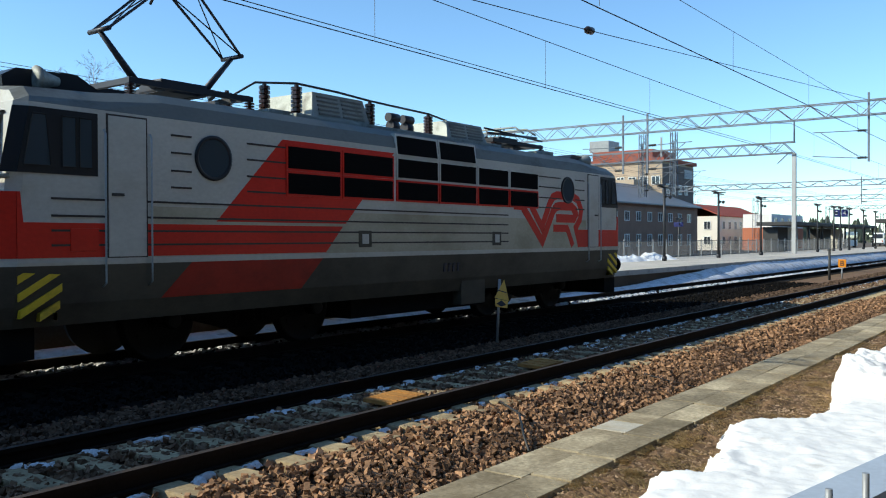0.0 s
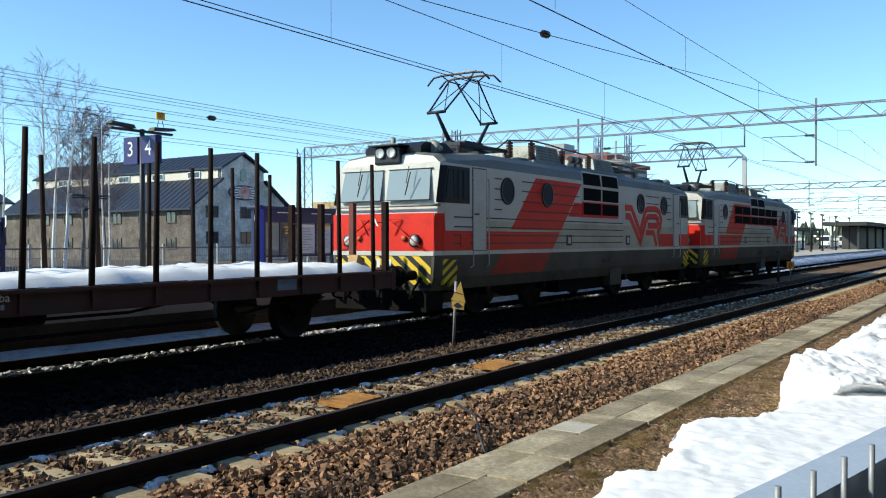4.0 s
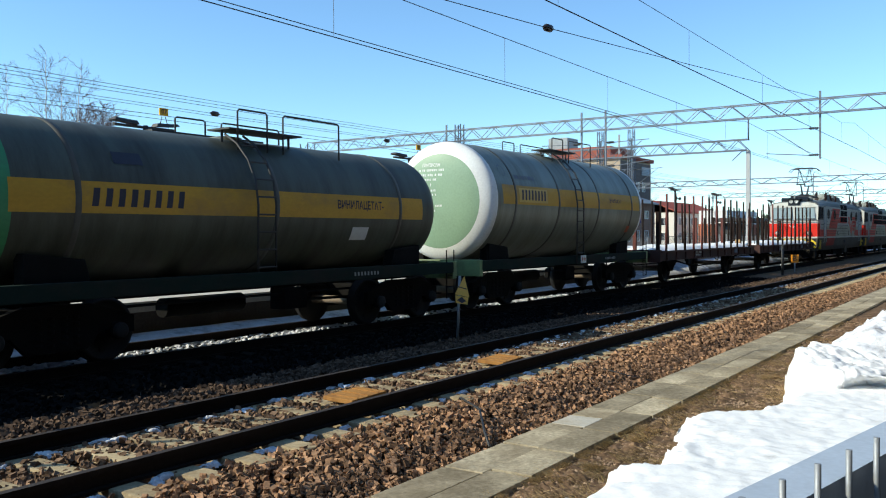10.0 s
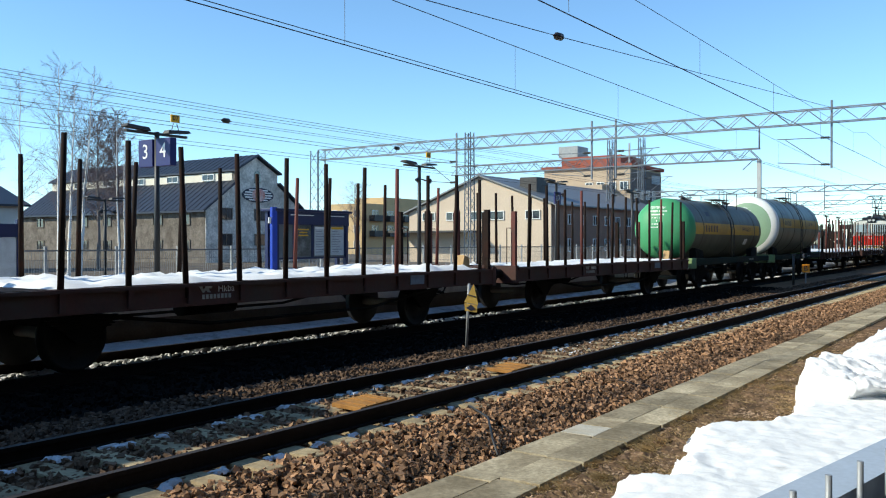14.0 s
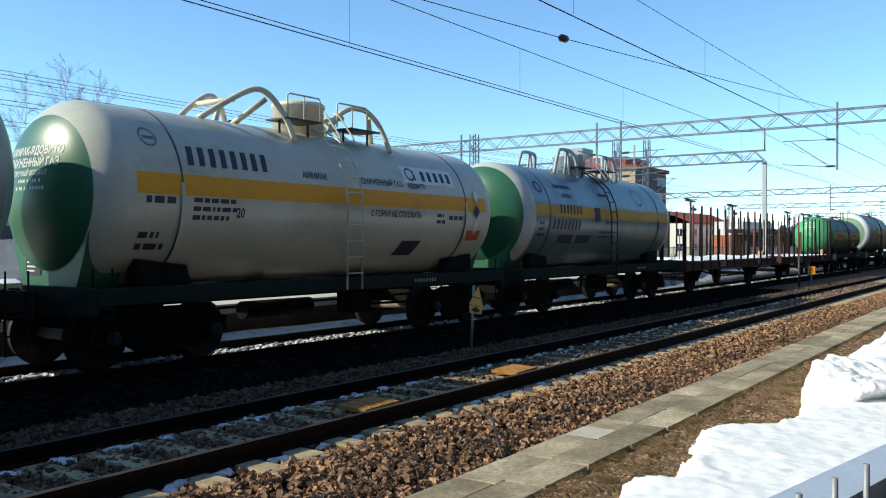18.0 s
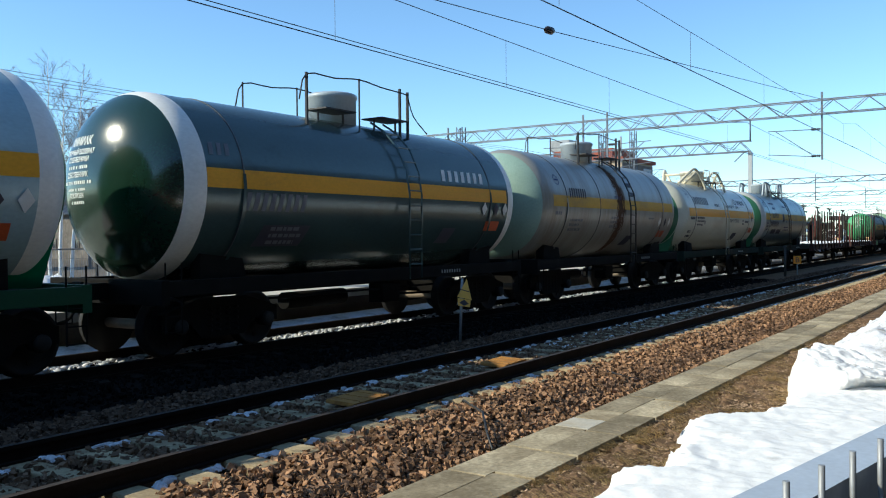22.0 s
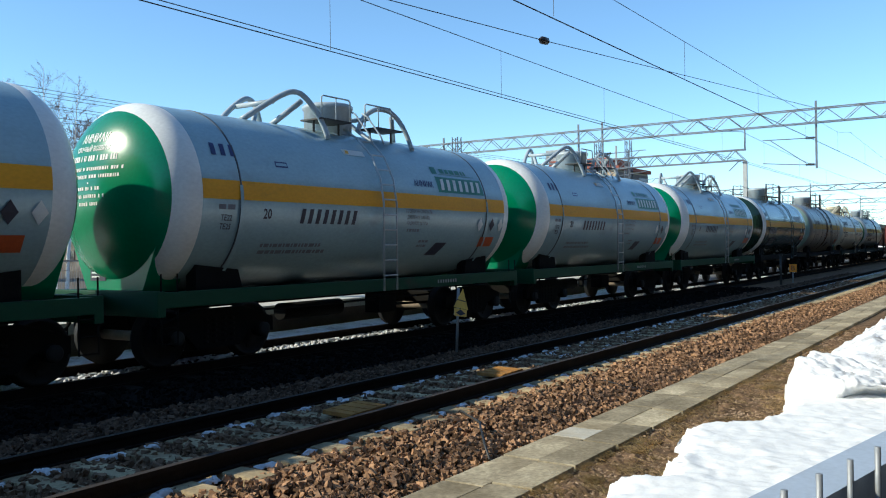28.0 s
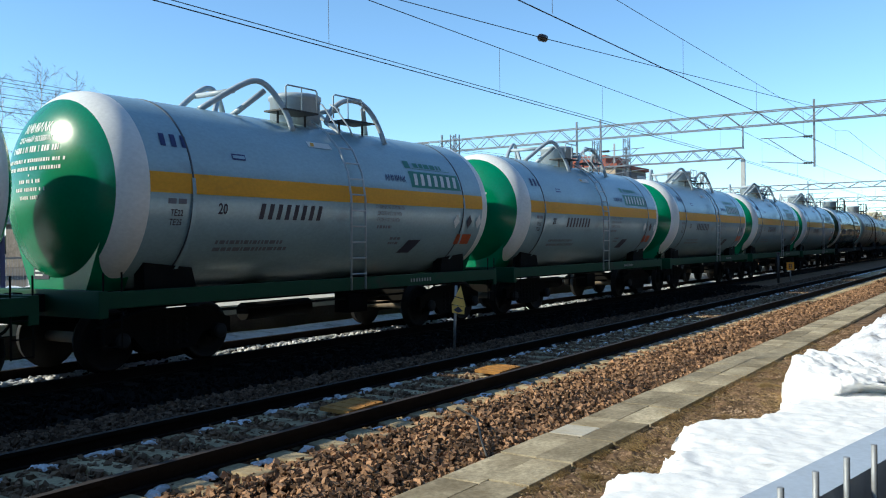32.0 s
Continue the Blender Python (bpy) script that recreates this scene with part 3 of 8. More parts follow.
box(bm, -120, 700, 14.05, 21.0, -0.3, TOP - 0.06)
# Patchy wall, darker than the slabs: its track-side shade is in the colour.
platform = solid("platform", bm, mat("shaded_platform_wall", (0.15, 0.12, 0.09), 0.92, vary=0.3, scale=0.8, fine=20, bump=0.2, dirt=(0.08, 0.065, 0.05), dirt_amount=0.5), "long station platform with concrete edge", "platform", "structure")
bm = bmesh.new()
box(bm, -0.995, 0.995, 13.9, 15.0, TOP - 0.2, TOP, 0.012)
EDGE = finish(bm, "edge_slab", M_PLATFORM)
for k in range(0, 75):
    piece("edge_slab", EDGE, platform, pose(-30 + 2.0 * k, 0, 0))
bm = bmesh.new()
box(bm, 120.5, 700, 13.9, 15.0, TOP - 0.2, TOP)
part("edge_far", bm, M_PLATFORM, platform)
bm = bmesh.new()
box(bm, -120, 700, 15.005, 21.0, TOP - 0.06, TOP - 0.006)
part("paving", bm, mat("platform_paving", (0.5, 0.465, 0.41), 0.92, vary=0.2, scale=0.7, fine=14, bump=0.2, dirt=(0.2, 0.19, 0.17), dirt_amount=0.3), platform)


def snow_strip(name, x0, x1, y0, y1, z, step, height, label, seed, cover=0.0, material=M_DIRTYSNOW):
    nx, ny = int((x1 - x0) / step), max(2, int((y1 - y0) / step))
    verts, faces, keep = [], [], []
    for i in range(nx + 1):
        for j in range(ny + 1):
            x, y = x0 + (x1 - x0) * i / nx, y0 + (y1 - y0) * j / ny
            e = min(j, ny - j) / ny * 4
            v = lumpy(x, y, 0.5, seed) + 0.5 * lumpy(x, y, 1.7, seed + 2) + cover
            h = max(-0.05, min(1.0, v)) * min(1, e) * height
            verts.append((x, y, z + h - 0.01))
            keep.append(h > -0.02)
    w = ny + 1
    for i in range(nx):
        for j in range(ny):
            q = (i * w + j, (i + 1) * w + j, (i + 1) * w + j + 1, i * w + j + 1)
            if any(keep[k] for k in q):
                faces.append(q)
    ob = stuff(name, verts, faces, material, label=label, category="snow")
    for f in ob.data.polygons:
        f.use_smooth = True
    return ob


snow_strip("platform_snow", 8, 48, 18.6, 20.9, TOP, 0.2, 0.45, "heaped snow along the platform fence", 1.0, 0.25, M_SNOW)

verts, faces = [], []
for i in range(708):
    for j in range(8):
        x, u = -14 + i * 0.45, j / 7
        full = min(1.0, 0.34 + max(0.0, (x - 30) / 20))
        verts.append((x, 12.95 + 0.95 * u + 0.05 * lumpy(x, u, 0.8, 41.0), -0.24 + (0.14 + 0.6 * u ** 0.7) * full * (1 + 0.08 * lumpy(x, 2 * u, 0.6, 44.0))))
for i in range(707):
    for j in range(7):
        k = i * 8 + j
        faces.append((k, k + 8, k + 9, k + 1))
for f in stuff("platform_foot_snow", verts, faces, M_DIRTYSNOW, label="blue shaded snow heaped against the platform wall", category="snow").data.polygons:
    f.use_smooth = True

# platform fence
fence = thing("platform_fence", "grey steel wire-mesh fence along the platform", "fence", pose(0, 20.2, TOP), kind="structure")
bm = bmesh.new()
box(bm, -0.035, 0.035, -0.03, 0.03, 0, 1.15, 0.006)
FPOST = finish(bm, "post", M_STEEL)
bm = bmesh.new()
for k in range(27):
    x = 0.075 + k * 0.071
    box(bm, x - 0.0035, x + 0.0035, -0.004, 0.004, 0.1, 1.02)
for z in (0.3, 0.55, 0.8):
    box(bm, 0, 2.0, -0.005, 0.005, z - 0.004, z + 0.004)
box(bm, 0, 2.0, -0.015, 0.015, 1.02, 1.06)
box(bm, 0, 2.0, -0.015, 0.015, 0.08, 0.11)
FPANEL = finish(bm, "panel", mat("weathered_fence_wire", (0.16, 0.165, 0.17), 0.6, 0.3, vary=0.15, scale=5, bump=0))
for k in range(52):
    piece("post", FPOST, fence, pose(-2 + 2.0 * k, 0, 0))
    piece("panel", FPANEL, fence, pose(-2 + 2.0 * k, 0, 0))

# ---------------------------------------------------------------- platform lamps and signs
M_LAMPGREY = mat("dark_grey_lamp_post", (0.035, 0.037, 0.042), 0.5, 0.4, vary=0.15, bump=0.05)


def platform_lamp(x, label, board="", small="", y=18.0):
    p = thing("platform_lamp", label, "street lamp", pose(x, y, TOP - 0.01), group="lamps along the platform")
    bm = bmesh.new()
    rod(bm, (0, 0, 0), (0, 0, 0.25), 0.13, 12)
    rod(bm, (0, 0, 0.25), (0, 0, 4.0), 0.075, 12, 0.06)
    part("pole", bm, M_LAMPGREY, p)
    bm = bmesh.new()
    box(bm, -0.9, 0.9, -0.05, 0.05, 3.92, 3.98, 0.01)
    part("arm", bm, M_DARKSTEEL, p)
    for s in (-1, 1):
        bm = bmesh.new()
        vs = [(0.25, -0.12, 3.99), (0.95, -0.14, 4.05), (0.95, 0.14, 4.05), (0.25, 0.12, 3.99), (0.3, -0.1, 4.08), (0.9, -0.1, 4.11), (0.9, 0.1, 4.11), (0.3, 0.1, 4.08)]
        v = [bm.verts.new((s * a, b, c)) for a, b, c in vs]
        for q in ((0, 1, 2, 3), (4, 5, 6, 7), (0, 1, 5, 4), (1, 2, 6, 5), (2, 3, 7, 6), (3, 0, 4, 7)):
            bm.faces.new([v[i] for i in q])
        part("lamp_head", bm, M_DARKSTEEL, p)
    if board:
        for k, (dig, dx, dy, turn) in enumerate(zip(board, (0, 0), (0.33, -0.36), (-90, -90))):
            face = part("number_board", bmesh_box(-0.27, 0.27, -0.095, 0.095, 3.14, 3.82, 0.01), M_BLUE, p)
            face.matrix_basis = pose(dx, dy, 0, 0, 0, turn)
            writing("numeral", dig, 0.52, M_WHITE, face, pose(0, -0.1, 3.5, 90, 0, 0))
    if small:
        bm = bmesh.new()
        box(bm, 0.42, 0.68, -0.02, 0.02, 4.3, 4.49, 0.005)
        pl = part("number_plate", bm, M_YELLOW, p, "small yellow plate lettered 07")
        writing("numeral", small, 0.17, M_INK, pl, pose(0.55, -0.025, 4.4, 90, 0, 0))
        bm = bmesh.new()
        rod(bm, (0.42, 0, 4.0), (0.5, 0, 4.28), 0.01, 6)
        rod(bm, (0.7, 0, 4.0), (0.6, 0, 4.28), 0.01, 6)
        part("bracket", bm, M_DARKSTEEL, p)
    if not board:
        for s in (-1, 1):
            bm = bmesh.new()
            rod(bm, (0, -0.05, 3.5), (s * 0.35, -0.15, 3.45), 0.02, 6)
            lathe(bm, ((0.0, 0.04), (0.08, 0.06), (0.16, 0.1)), "x", (s * 0.26 if s > 0 else -0.42, -0.15, 3.45), 12)
            part("loudspeaker", bm, M_LAMPGREY, p)
    return p


def bmesh_box(*a):
    bm = bmesh.new()
    box(bm, *a)
    return bm


platform_lamp(13.63, "platform lamp with blue boards numbered 3 and 4", "34", "07")
platform_lamp(24.7, "platform lamp with loudspeakers and yellow plate", "", "06")
lamp_a = platform_lamp(35.3, "platform lamp beside a blue lettered board")
face = part("letter_board", bmesh_box(-0.45, 0.15, -0.16, -0.1, 3.0, 3.55, 0.01), M_BLUE, lamp_a)
writing("letter", "D", 0.45, M_WHITE, face, pose(-0.15, -0.165, 3.27, 90, 0, 0))
for x in (44.3, 52.9, 61.7, 77.8, 83.8, 90.2, 97, 103.5, 112, 122):
    platform_lamp(x, "slim platform lamp with twin heads")
platform_lamp(86.5, "platform lamp with blue boards numbered 3 and 4", "34")

# waiting shelter
M_NAVY = mat("blue_shelter_frame", (0.008, 0.016, 0.075), 0.4, vary=0.1, bump=0.03)
M_PANE = glass("shelter_glass", (0.16, 0.19, 0.21))
shelter = thing("waiting_shelter", "dark blue framed glass platform shelter", "shelter", pose(18.05, 18.4, TOP))
for x in (0.06, 3.14):
    for y in (0.0, 0.36):
        part("post", bmesh_box(x - .06, x + .06, y - .06, y + .06, 0, 2.17, 0.01), M_NAVY, shelter)
part("roof", bmesh_box(-0.1, 3.3, -0.15, 0.5, 2.17, 2.25, 0.02), M_NAVY, shelter)
part("fascia", bmesh_box(0, 3.2, -0.1, -0.06, 1.78, 2.17, 0.005), M_NAVY, shelter)
part("light_strip", bmesh_box(0.55, 1.55, -0.118, -0.101, 2.06, 2.085, 0), M_WHITE, shelter, "thin white strip under the roof")
part("light_strip", bmesh_box(2.05, 2.95, -0.118, -0.101, 2.06, 2.085, 0), M_WHITE, shelter, "thin white strip under the roof")
part("side_board", bmesh_box(-0.22, -0.02, -0.12, -0.02, 0, 2.28, 0.01), mat("bright_blue_panel", (0.012, 0.05, 0.42), 0.4, vary=0.08, bump=0.02), shelter, "bright blue side panel")
part("round_mark", bmesh_box(-0.33, -0.23, -0.09, -0.06, 1.8, 1.98, 0.004), M_WHITE, shelter, "small white plate")
for x0, x1 in ((0.14, 0.72), (0.76, 1.52), (1.62, 3.06)):
    part("pane", bmesh_box(x0, x1, -0.01, 0.01, 0.8, 1.78, 0), M_PANE, shelter)
for x0, x1 in ((0.72, 0.76), (1.52, 1.62), (2.3, 2.36)):
    part("mullion", bmesh_box(x0, x1, -0.03, 0.03, 0.78, 1.78, 0.005), M_NAVY, shelter)
part("rear_pane", bmesh_box(0.1, 3.1, 0.35, 0.37, 0.8, 1.95, 0), M_PANE, shelter)
part("bottom_rail", bmesh_box(0.1, 3.1, -0.04, 0.04, 0.74, 0.8, 0.005), M_NAVY, shelter)
M_GREYLINE = mat("grey_print", (0.22, 0.23, 0.26), 0.6, vary=0.1, bump=0)
M_POSTER = mat("pale_poster", (0.5, 0.53, 0.55), 0.6, vary=0.25, scale=5, bump=0)
M_DARKPOSTER = mat("dark_picture_poster", (0.07, 0.075, 0.07), 0.5, vary=0.9, scale=4, bump=0, dirt=(0.3, 0.31, 0.3), dirt_amount=0.35)
dark = part("poster", bmesh_box(0.82, 1.48, -0.04, -0.015, 0.84, 1.74, 0), M_DARKPOSTER, shelter, "dark picture poster")
bm = bmesh.new()
for k, w in enumerate((0.5, 0.34, 0.42)):
    box(bm, 1.15 - w / 2, 1.15 + w / 2, -0.045, -0.041, 1.62 - k * 0.09, 1.66 - k * 0.09)
part("bar", bm, M_YELLOW, dark, "yellow lines of writing as bars")
for x, strip in ((1.66, M_WHITE), (2.4, M_YELLOW)):
    sheet = part("poster", bmesh_box(x, x + 0.6, -0.04, -0.015, 0.84, 1.74, 0), M_POSTER, shelter, "pale timetable sheet")
    part("poster_strip", bmesh_box(x + 0.02, x + 0.58, -0.045, -0.041, 1.66, 1.73, 0), strip, sheet)
    bm = bmesh.new()
    for k in range(9):
        box(bm, x + 0.05, x + 0.3 + 0.05 * (k * 7 % 5), -0.045, -0.041, 1.58 - k * 0.08, 1.6 - k * 0.08)
    part("bar", bm, M_GREYLINE, sheet, "grey lines of writing as bars")
part("bench", bmesh_box(0.3, 2.9, 0.1, 0.3, 0.42, 0.47, 0.01), M_DARKSTEEL, shelter)

board = thing("timetable_board", "blue framed timetable board on two posts", "notice board", pose(9.1, 18.4, TOP))
for x in (0.0, 1.2):
    part("post", bmesh_box(x - .05, x + .05, -0.05, 0.05, 0, 1.75, 0.01), M_NAVY, board)
part("panel", bmesh_box(0.06, 1.14, -0.03, 0.03, 0.5, 1.35, 0.005), M_POSTER, board, "pale paper panel")
part("header", bmesh_box(0.0, 1.2, -0.05, 0.05, 1.36, 1.65, 0.01), M_NAVY, board)
far_lamp = platform_lamp(85.0, "slim lamp with a small blue board beyond the fence", y=33.0)
far_lamp.location.z = -0.22
yard_lamp = platform_lamp(23.0, "slim grey lamp post beyond the platform fence", y=34.0)
yard_lamp.location.z = -0.22
part("letter_board", bmesh_box(-0.1, -0.02, -0.5, 0.5, 3.2, 3.65, 0.01), M_BLUE, far_lamp, "small blue board")

# ---------------------------------------------------------------- overhead line
def truss(parent, x, y0, y1, z0, z1, width, pitch, r=0.035):
    """A lattice beam across the tracks."""
    bm = bmesh.new()
    for dx in (-width / 2, width / 2):
        for z in (z0, z1):
            box(bm, x + dx - 0.75 * r, x + dx + 0.75 * r, y0, y1, z - 0.75 * r, z + 0.75 * r)
    part("chord", bm, M_GANTRY, parent)
    n = int(abs(y1 - y0) / pitch)
    bm = bmesh.new()
    for k in range(n):
        a, b = y0 + (y1 - y0) * k / n, y0 + (y1 - y0) * (k + 1) / n
        for dx in (-width / 2, width / 2):
            m = (a + b) / 2
            rod(bm, (x + dx, a, z0), (x + dx, m, z1), r * 0.6, 5, caps=False)
            rod(bm, (x + dx, m, z1), (x + dx, b, z0), r * 0.6, 5, caps=False)
        rod(bm, (x - width / 2, a, z1), (x + width / 2, b, z1), r * 0.5, 4, caps=False)
    part("lattice", bm, M_GANTRY, parent)


def lattice_mast(parent, x, y, z0, z1, w=0.42):
    bm = bmesh.new()
    for a in (-1, 1):
        for b in (-1, 1):
            rod(bm, (x + a * w / 2, y + b * w / 2, z0), (x + a * w / 2 * 0.8, y + b * w / 2 * 0.8, z1), 0.04, 5)
    n = int((z1 - z0) / w)
    for k in range(n):
        a, b = z0 + (z1 - z0) * k / n, z0 + (z1 - z0) * (k + 1) / n
        s = (1 if k % 2 else -1) * w / 2 * 0.9
        for q in (-1, 1):
            rod(bm, (x + q * w / 2 * .9, y - s, a), (x + q * w / 2 * .9, y + s, b), 0.018, 4, caps=False)
            rod(bm, (x - s, y + q * w / 2 * .9, a), (x + s, y + q * w / 2 * .9, b), 0.018, 4, caps=False)
    part("mast", bm, M_GANTRY, parent)


def insulator(bm, a, b, r=0.06, discs=5):
    """A ribbed insulator, one turned body from a to b."""
    a, b = Vector(a), Vector(b)
    d = b - a
    side = d.orthogonal().normalized()
    up = d.normalized().cross(side)
    prof = [(0.0, r * 0.4)]
    for k in range(discs):
        f = (k + 1) / (discs + 1)
        prof += [(f - 0.06, r * 0.4), (f - 0.045, r), (f + 0.045, r), (f + 0.06, r * 0.4)]
    prof.append((1.0, r * 0.4))
    rings = [[bm.verts.new(a + d * f + (side * math.cos(k * math.pi / 4) + up * math.sin(k * math.pi / 4)) * q) for k in range(8)] for f, q in prof]
    for lo, hi in zip(rings, rings[1:]):
        for k in range(8):
            bm.faces.new((lo[k], lo[(k + 1) % 8], hi[(k + 1) % 8], hi[k]))
    bm.faces.new(rings[0][::-1])
    bm.faces.new(rings[-1])


def hanger(parent, x, y, z_top, side=1):
    """Drop post with two arms and insulators that carries the wires of one track."""
    bm = bmesh.new()
    box(bm, x - .045, x + .045, y - .045, y + .045, 5.55, z_top + 0.35)
    part("drop_post", bm, M_GANTRY, parent)
    bm = bmesh.new()
    e = y + side * 2.6
    for z0, z1 in ((5.75, 5.95), (7.1, 7.15)):
        rod(bm, (x, y + side * 0.5, z0), (x, e, z1), 0.022, 6)
    rod(bm, (x, y + side * 0.5, 5.85), (x, y + side * 2.2, 7.1), 0.022, 6)
    part("arm", bm, M_GANTRY, parent)
    for z in (5.76, 7.1):
        bm = bmesh.new()
        insulator(bm, (x, y + side * 0.05, z), (x, y + side * 0.55, z), 0.07)
        part("insulator", bm, M_DARKSTEEL, parent)


GANTRY_X = 46.5
g = thing("overhead_gantry", "galvanised lattice gantry over all the tracks", "gantry", group="overhead line gantries")
truss(g, GANTRY_X, -14, 42.8, 7.85, 8.55, 0.5, 1.6)
lattice_mast(g, GANTRY_X, 43.0, -0.2, 8.5, 0.9)
lattice_mast(g, GANTRY_X, -14.2, -0.45, 8.5, 0.9)
lattice_mast(g, GANTRY_X, 29.9, -0.2, 8.9, 0.5)
for y in (8.4, 19.9, 21.4, 30.9):
    hanger(g, GANTRY_X, y, 8.6, 1 if y < 10 else -1 if y < 20.5 else 1)
G2X = 67.2
g = thing("overhead_gantry", "short gantry with white end post on the platform", "gantry", group="overhead line gantries")
truss(g, G2X, 17.2, 45, 8.15, 8.95, 0.7, 1.5, 0.05)
bm = bmesh.new()
box(bm, G2X - .12, G2X + .12, 17.05, 17.35, TOP, 8.1, 0.02)
part("end_post", bm, mat("white_steel_post", (0.4, 0.41, 0.41), 0.5, 0.1, vary=0.1, bump=0.05), g, "white painted end post")
bm = bmesh.new()
rod(bm, (G2X, 17.2, 8.9), (G2X, 17.2, 10.6), 0.06)
rod(bm, (G2X, 17.6, 8.15), (G2X, 18.4, 7.4), 0.04)
part("top_spike", bm, M_GANTRY, g)
for y in (26.5, 29.2):
    lattice_mast(g, G2X, y, 5.2, 10.4, 0.5)
    hanger(g, G2X, y, 9.3, -1)
for X, z in ((104, 8.2), (141, 8.2), (190, 8.2), (250, 8.2), (330, 8.2)):
    g = thing("overhead_gantry", "far lattice gantry over the tracks", "gantry", group="overhead line gantries")
    truss(g, X, -16, 42, z - 0.6, z, 0.5, 2.4, 0.05)
    lattice_mast(g, X, -16, -0.4, z, 0.8)
    lattice_mast(g, X, 42, -0.2, z, 0.8)
    for y in (9.4, 19.5):
        hanger(g, X, y, z, 1 if y < 10 else -1)

WIRES = ((FAR, 6.05, 7.35), (NEAR, 5.92, 6.85))
stops = [-40.0, 3.0, 46.5, 104, 141, 190, 250, 330]
for y, low, high in WIRES:
    w = thing("overhead_wire", "contact wire hung from a carrier wire by droppers", "overhead wire", group="overhead wires")
    bm = bmesh.new()
    pts = [(x, y + (0.15 if k % 2 else -0.15), low) for k, x in enumerate(stops)]
    tube(bm, pts, 0.012, 5)
    part("contact_wire", bm, M_WIRE, w)
    if y == FAR:
        bm = bmesh.new()
        tube(bm, [(x, q + 0.12, z + 0.13) for x, q, z in pts], 0.01, 5)
        part("second_wire", bm, M_WIRE, w)
    bm = bmesh.new()
    pts = []
    for a, b in zip(stops, stops[1:]):
        for k in range(12):
            f = k / 12
            pts.append((a + (b - a) * f, y, high + 0.45 * (2 * f - 1) ** 2 - 0.08 if a > 20 else high))
    tube(bm, pts, 0.007 if y == NEAR else 0.011, 5)
    part("carrier_wire", bm, M_WIRE, w)
    bm = bmesh.new()
    for x, q, z in pts[1::2]:
        if x < 120:
            rod(bm, (x, y, low), (x, y, z), 0.005, 4, caps=False)
    part("droppers", bm, M_WIRE, w)


def span_wire(name, label, pts, r=0.012, knot=None):
    w = thing(name, label, "overhead wire", group="overhead wires")
    bm = bmesh.new()
    tube(bm, pts, r, 5)
    part("strand", bm, M_WIRE, w)
    if knot:
        bm = bmesh.new()
        k = Vector(knot)
        d = (Vector(pts[-1]) - Vector(pts[0])).normalized()
        lathe(bm, ((-0.28, 0.02), (-0.2, 0.05), (-0.12, 0.11), (0.12, 0.11), (0.2, 0.05), (0.28, 0.02)), "x", (0, 0, 0), 10)
        o = part("insulator", bm, mat("brown_insulator", (0.03, 0.018, 0.012), 0.3, vary=0.2, bump=0), w)
        o.matrix_basis = Matrix.Translation(k) @ d.to_track_quat("X", "Z").to_matrix().to_4x4()
    return w

# ---------------------------------------------------------------- rolling stock
TRAIN, WHEELS = [], []


def paint(name, color, rough=0.45, dirt=0.25, gloss=0.5, soot=GRIME, scale=1.4, vary=0.12, metal=0.0, streak=False):
    return mat(name, color, rough, metal, vary=vary, scale=scale, fine=22, dirt=soot, dirt_amount=dirt, bump=0.06, gloss=gloss, stretch=(2.6, 0.45, 0.45) if streak else (0.6, 1, 1))


M_SILVER = paint("aluminium_grey_tank_paint", (0.33, 0.46, 0.51), 0.27, 0.05, 0.5, (0.28, 0.35, 0.37), metal=0.1)
M_OLDWHITE = paint("yellowed_white_tank_paint", (0.54, 0.535, 0.44), 0.28, 0.25, 0.5, (0.4, 0.33, 0.22))
M_OLDGREY = paint("weathered_grey_tank_paint", (0.225, 0.25, 0.205), 0.45, 0.6, 0.5, (0.11, 0.1, 0.07), metal=0.3, streak=True)
M_STAINED = paint("stained_grey_white_tank_paint", (0.3, 0.295, 0.265), 0.33, 0.5, 0.5, (0.17, 0.125, 0.08), metal=0.15, streak=True)
M_STEELGREY = paint("dull_blue_grey_tank_paint", (0.19, 0.26, 0.28), 0.3, 0.45, 0.5, (0.11, 0.12, 0.11), metal=0.3, streak=True)
M_DARKTANK = paint("dark_green_grey_tank_paint", (0.06, 0.1, 0.105), 0.2, 0.12, 0.6, (0.04, 0.065, 0.065), metal=0.2)
M_OLIVE = paint("olive_grey_tank_paint", (0.09, 0.1, 0.075), 0.5, 0.6, 0.4, (0.035, 0.032, 0.022), streak=True)
M_GREEN = paint("bright_green_end_paint", (0.004, 0.185, 0.08), 0.22, 0.02, 0.7)
M_MIDGREEN = paint("faded_green_end_paint", (0.035, 0.13, 0.065), 0.35, 0.25, 0.5, (0.03, 0.07, 0.045))
M_PALEGREEN = paint("pale_green_end_paint", (0.24, 0.36, 0.24), 0.5, 0.15, 0.4, (0.19, 0.24, 0.16))
M_SEAGREEN = paint("sea_green_end_paint", (0.27, 0.39, 0.33), 0.45, 0.25, 0.4, (0.2, 0.28, 0.22))
M_BOTTLE = paint("bottle_green_end_paint", (0.012, 0.035, 0.022), 0.16, 0.02, 0.8)
M_GREENFRAME = paint("green_frame_paint", (0.002, 0.05, 0.021), 0.6, 0.1, 0.25)
M_DULLFRAME = paint("dull_green_frame_paint", (0.014, 0.026, 0.021), 0.85, 0.45)
M_LIMEFRAME = paint("lime_green_frame_end", (0.2, 0.29, 0.12), 0.6, 0.5)
M_RIM = paint("white_rim_paint", (0.78, 0.78, 0.75), 0.4, 0.08, 0.5, (0.4, 0.36, 0.28))
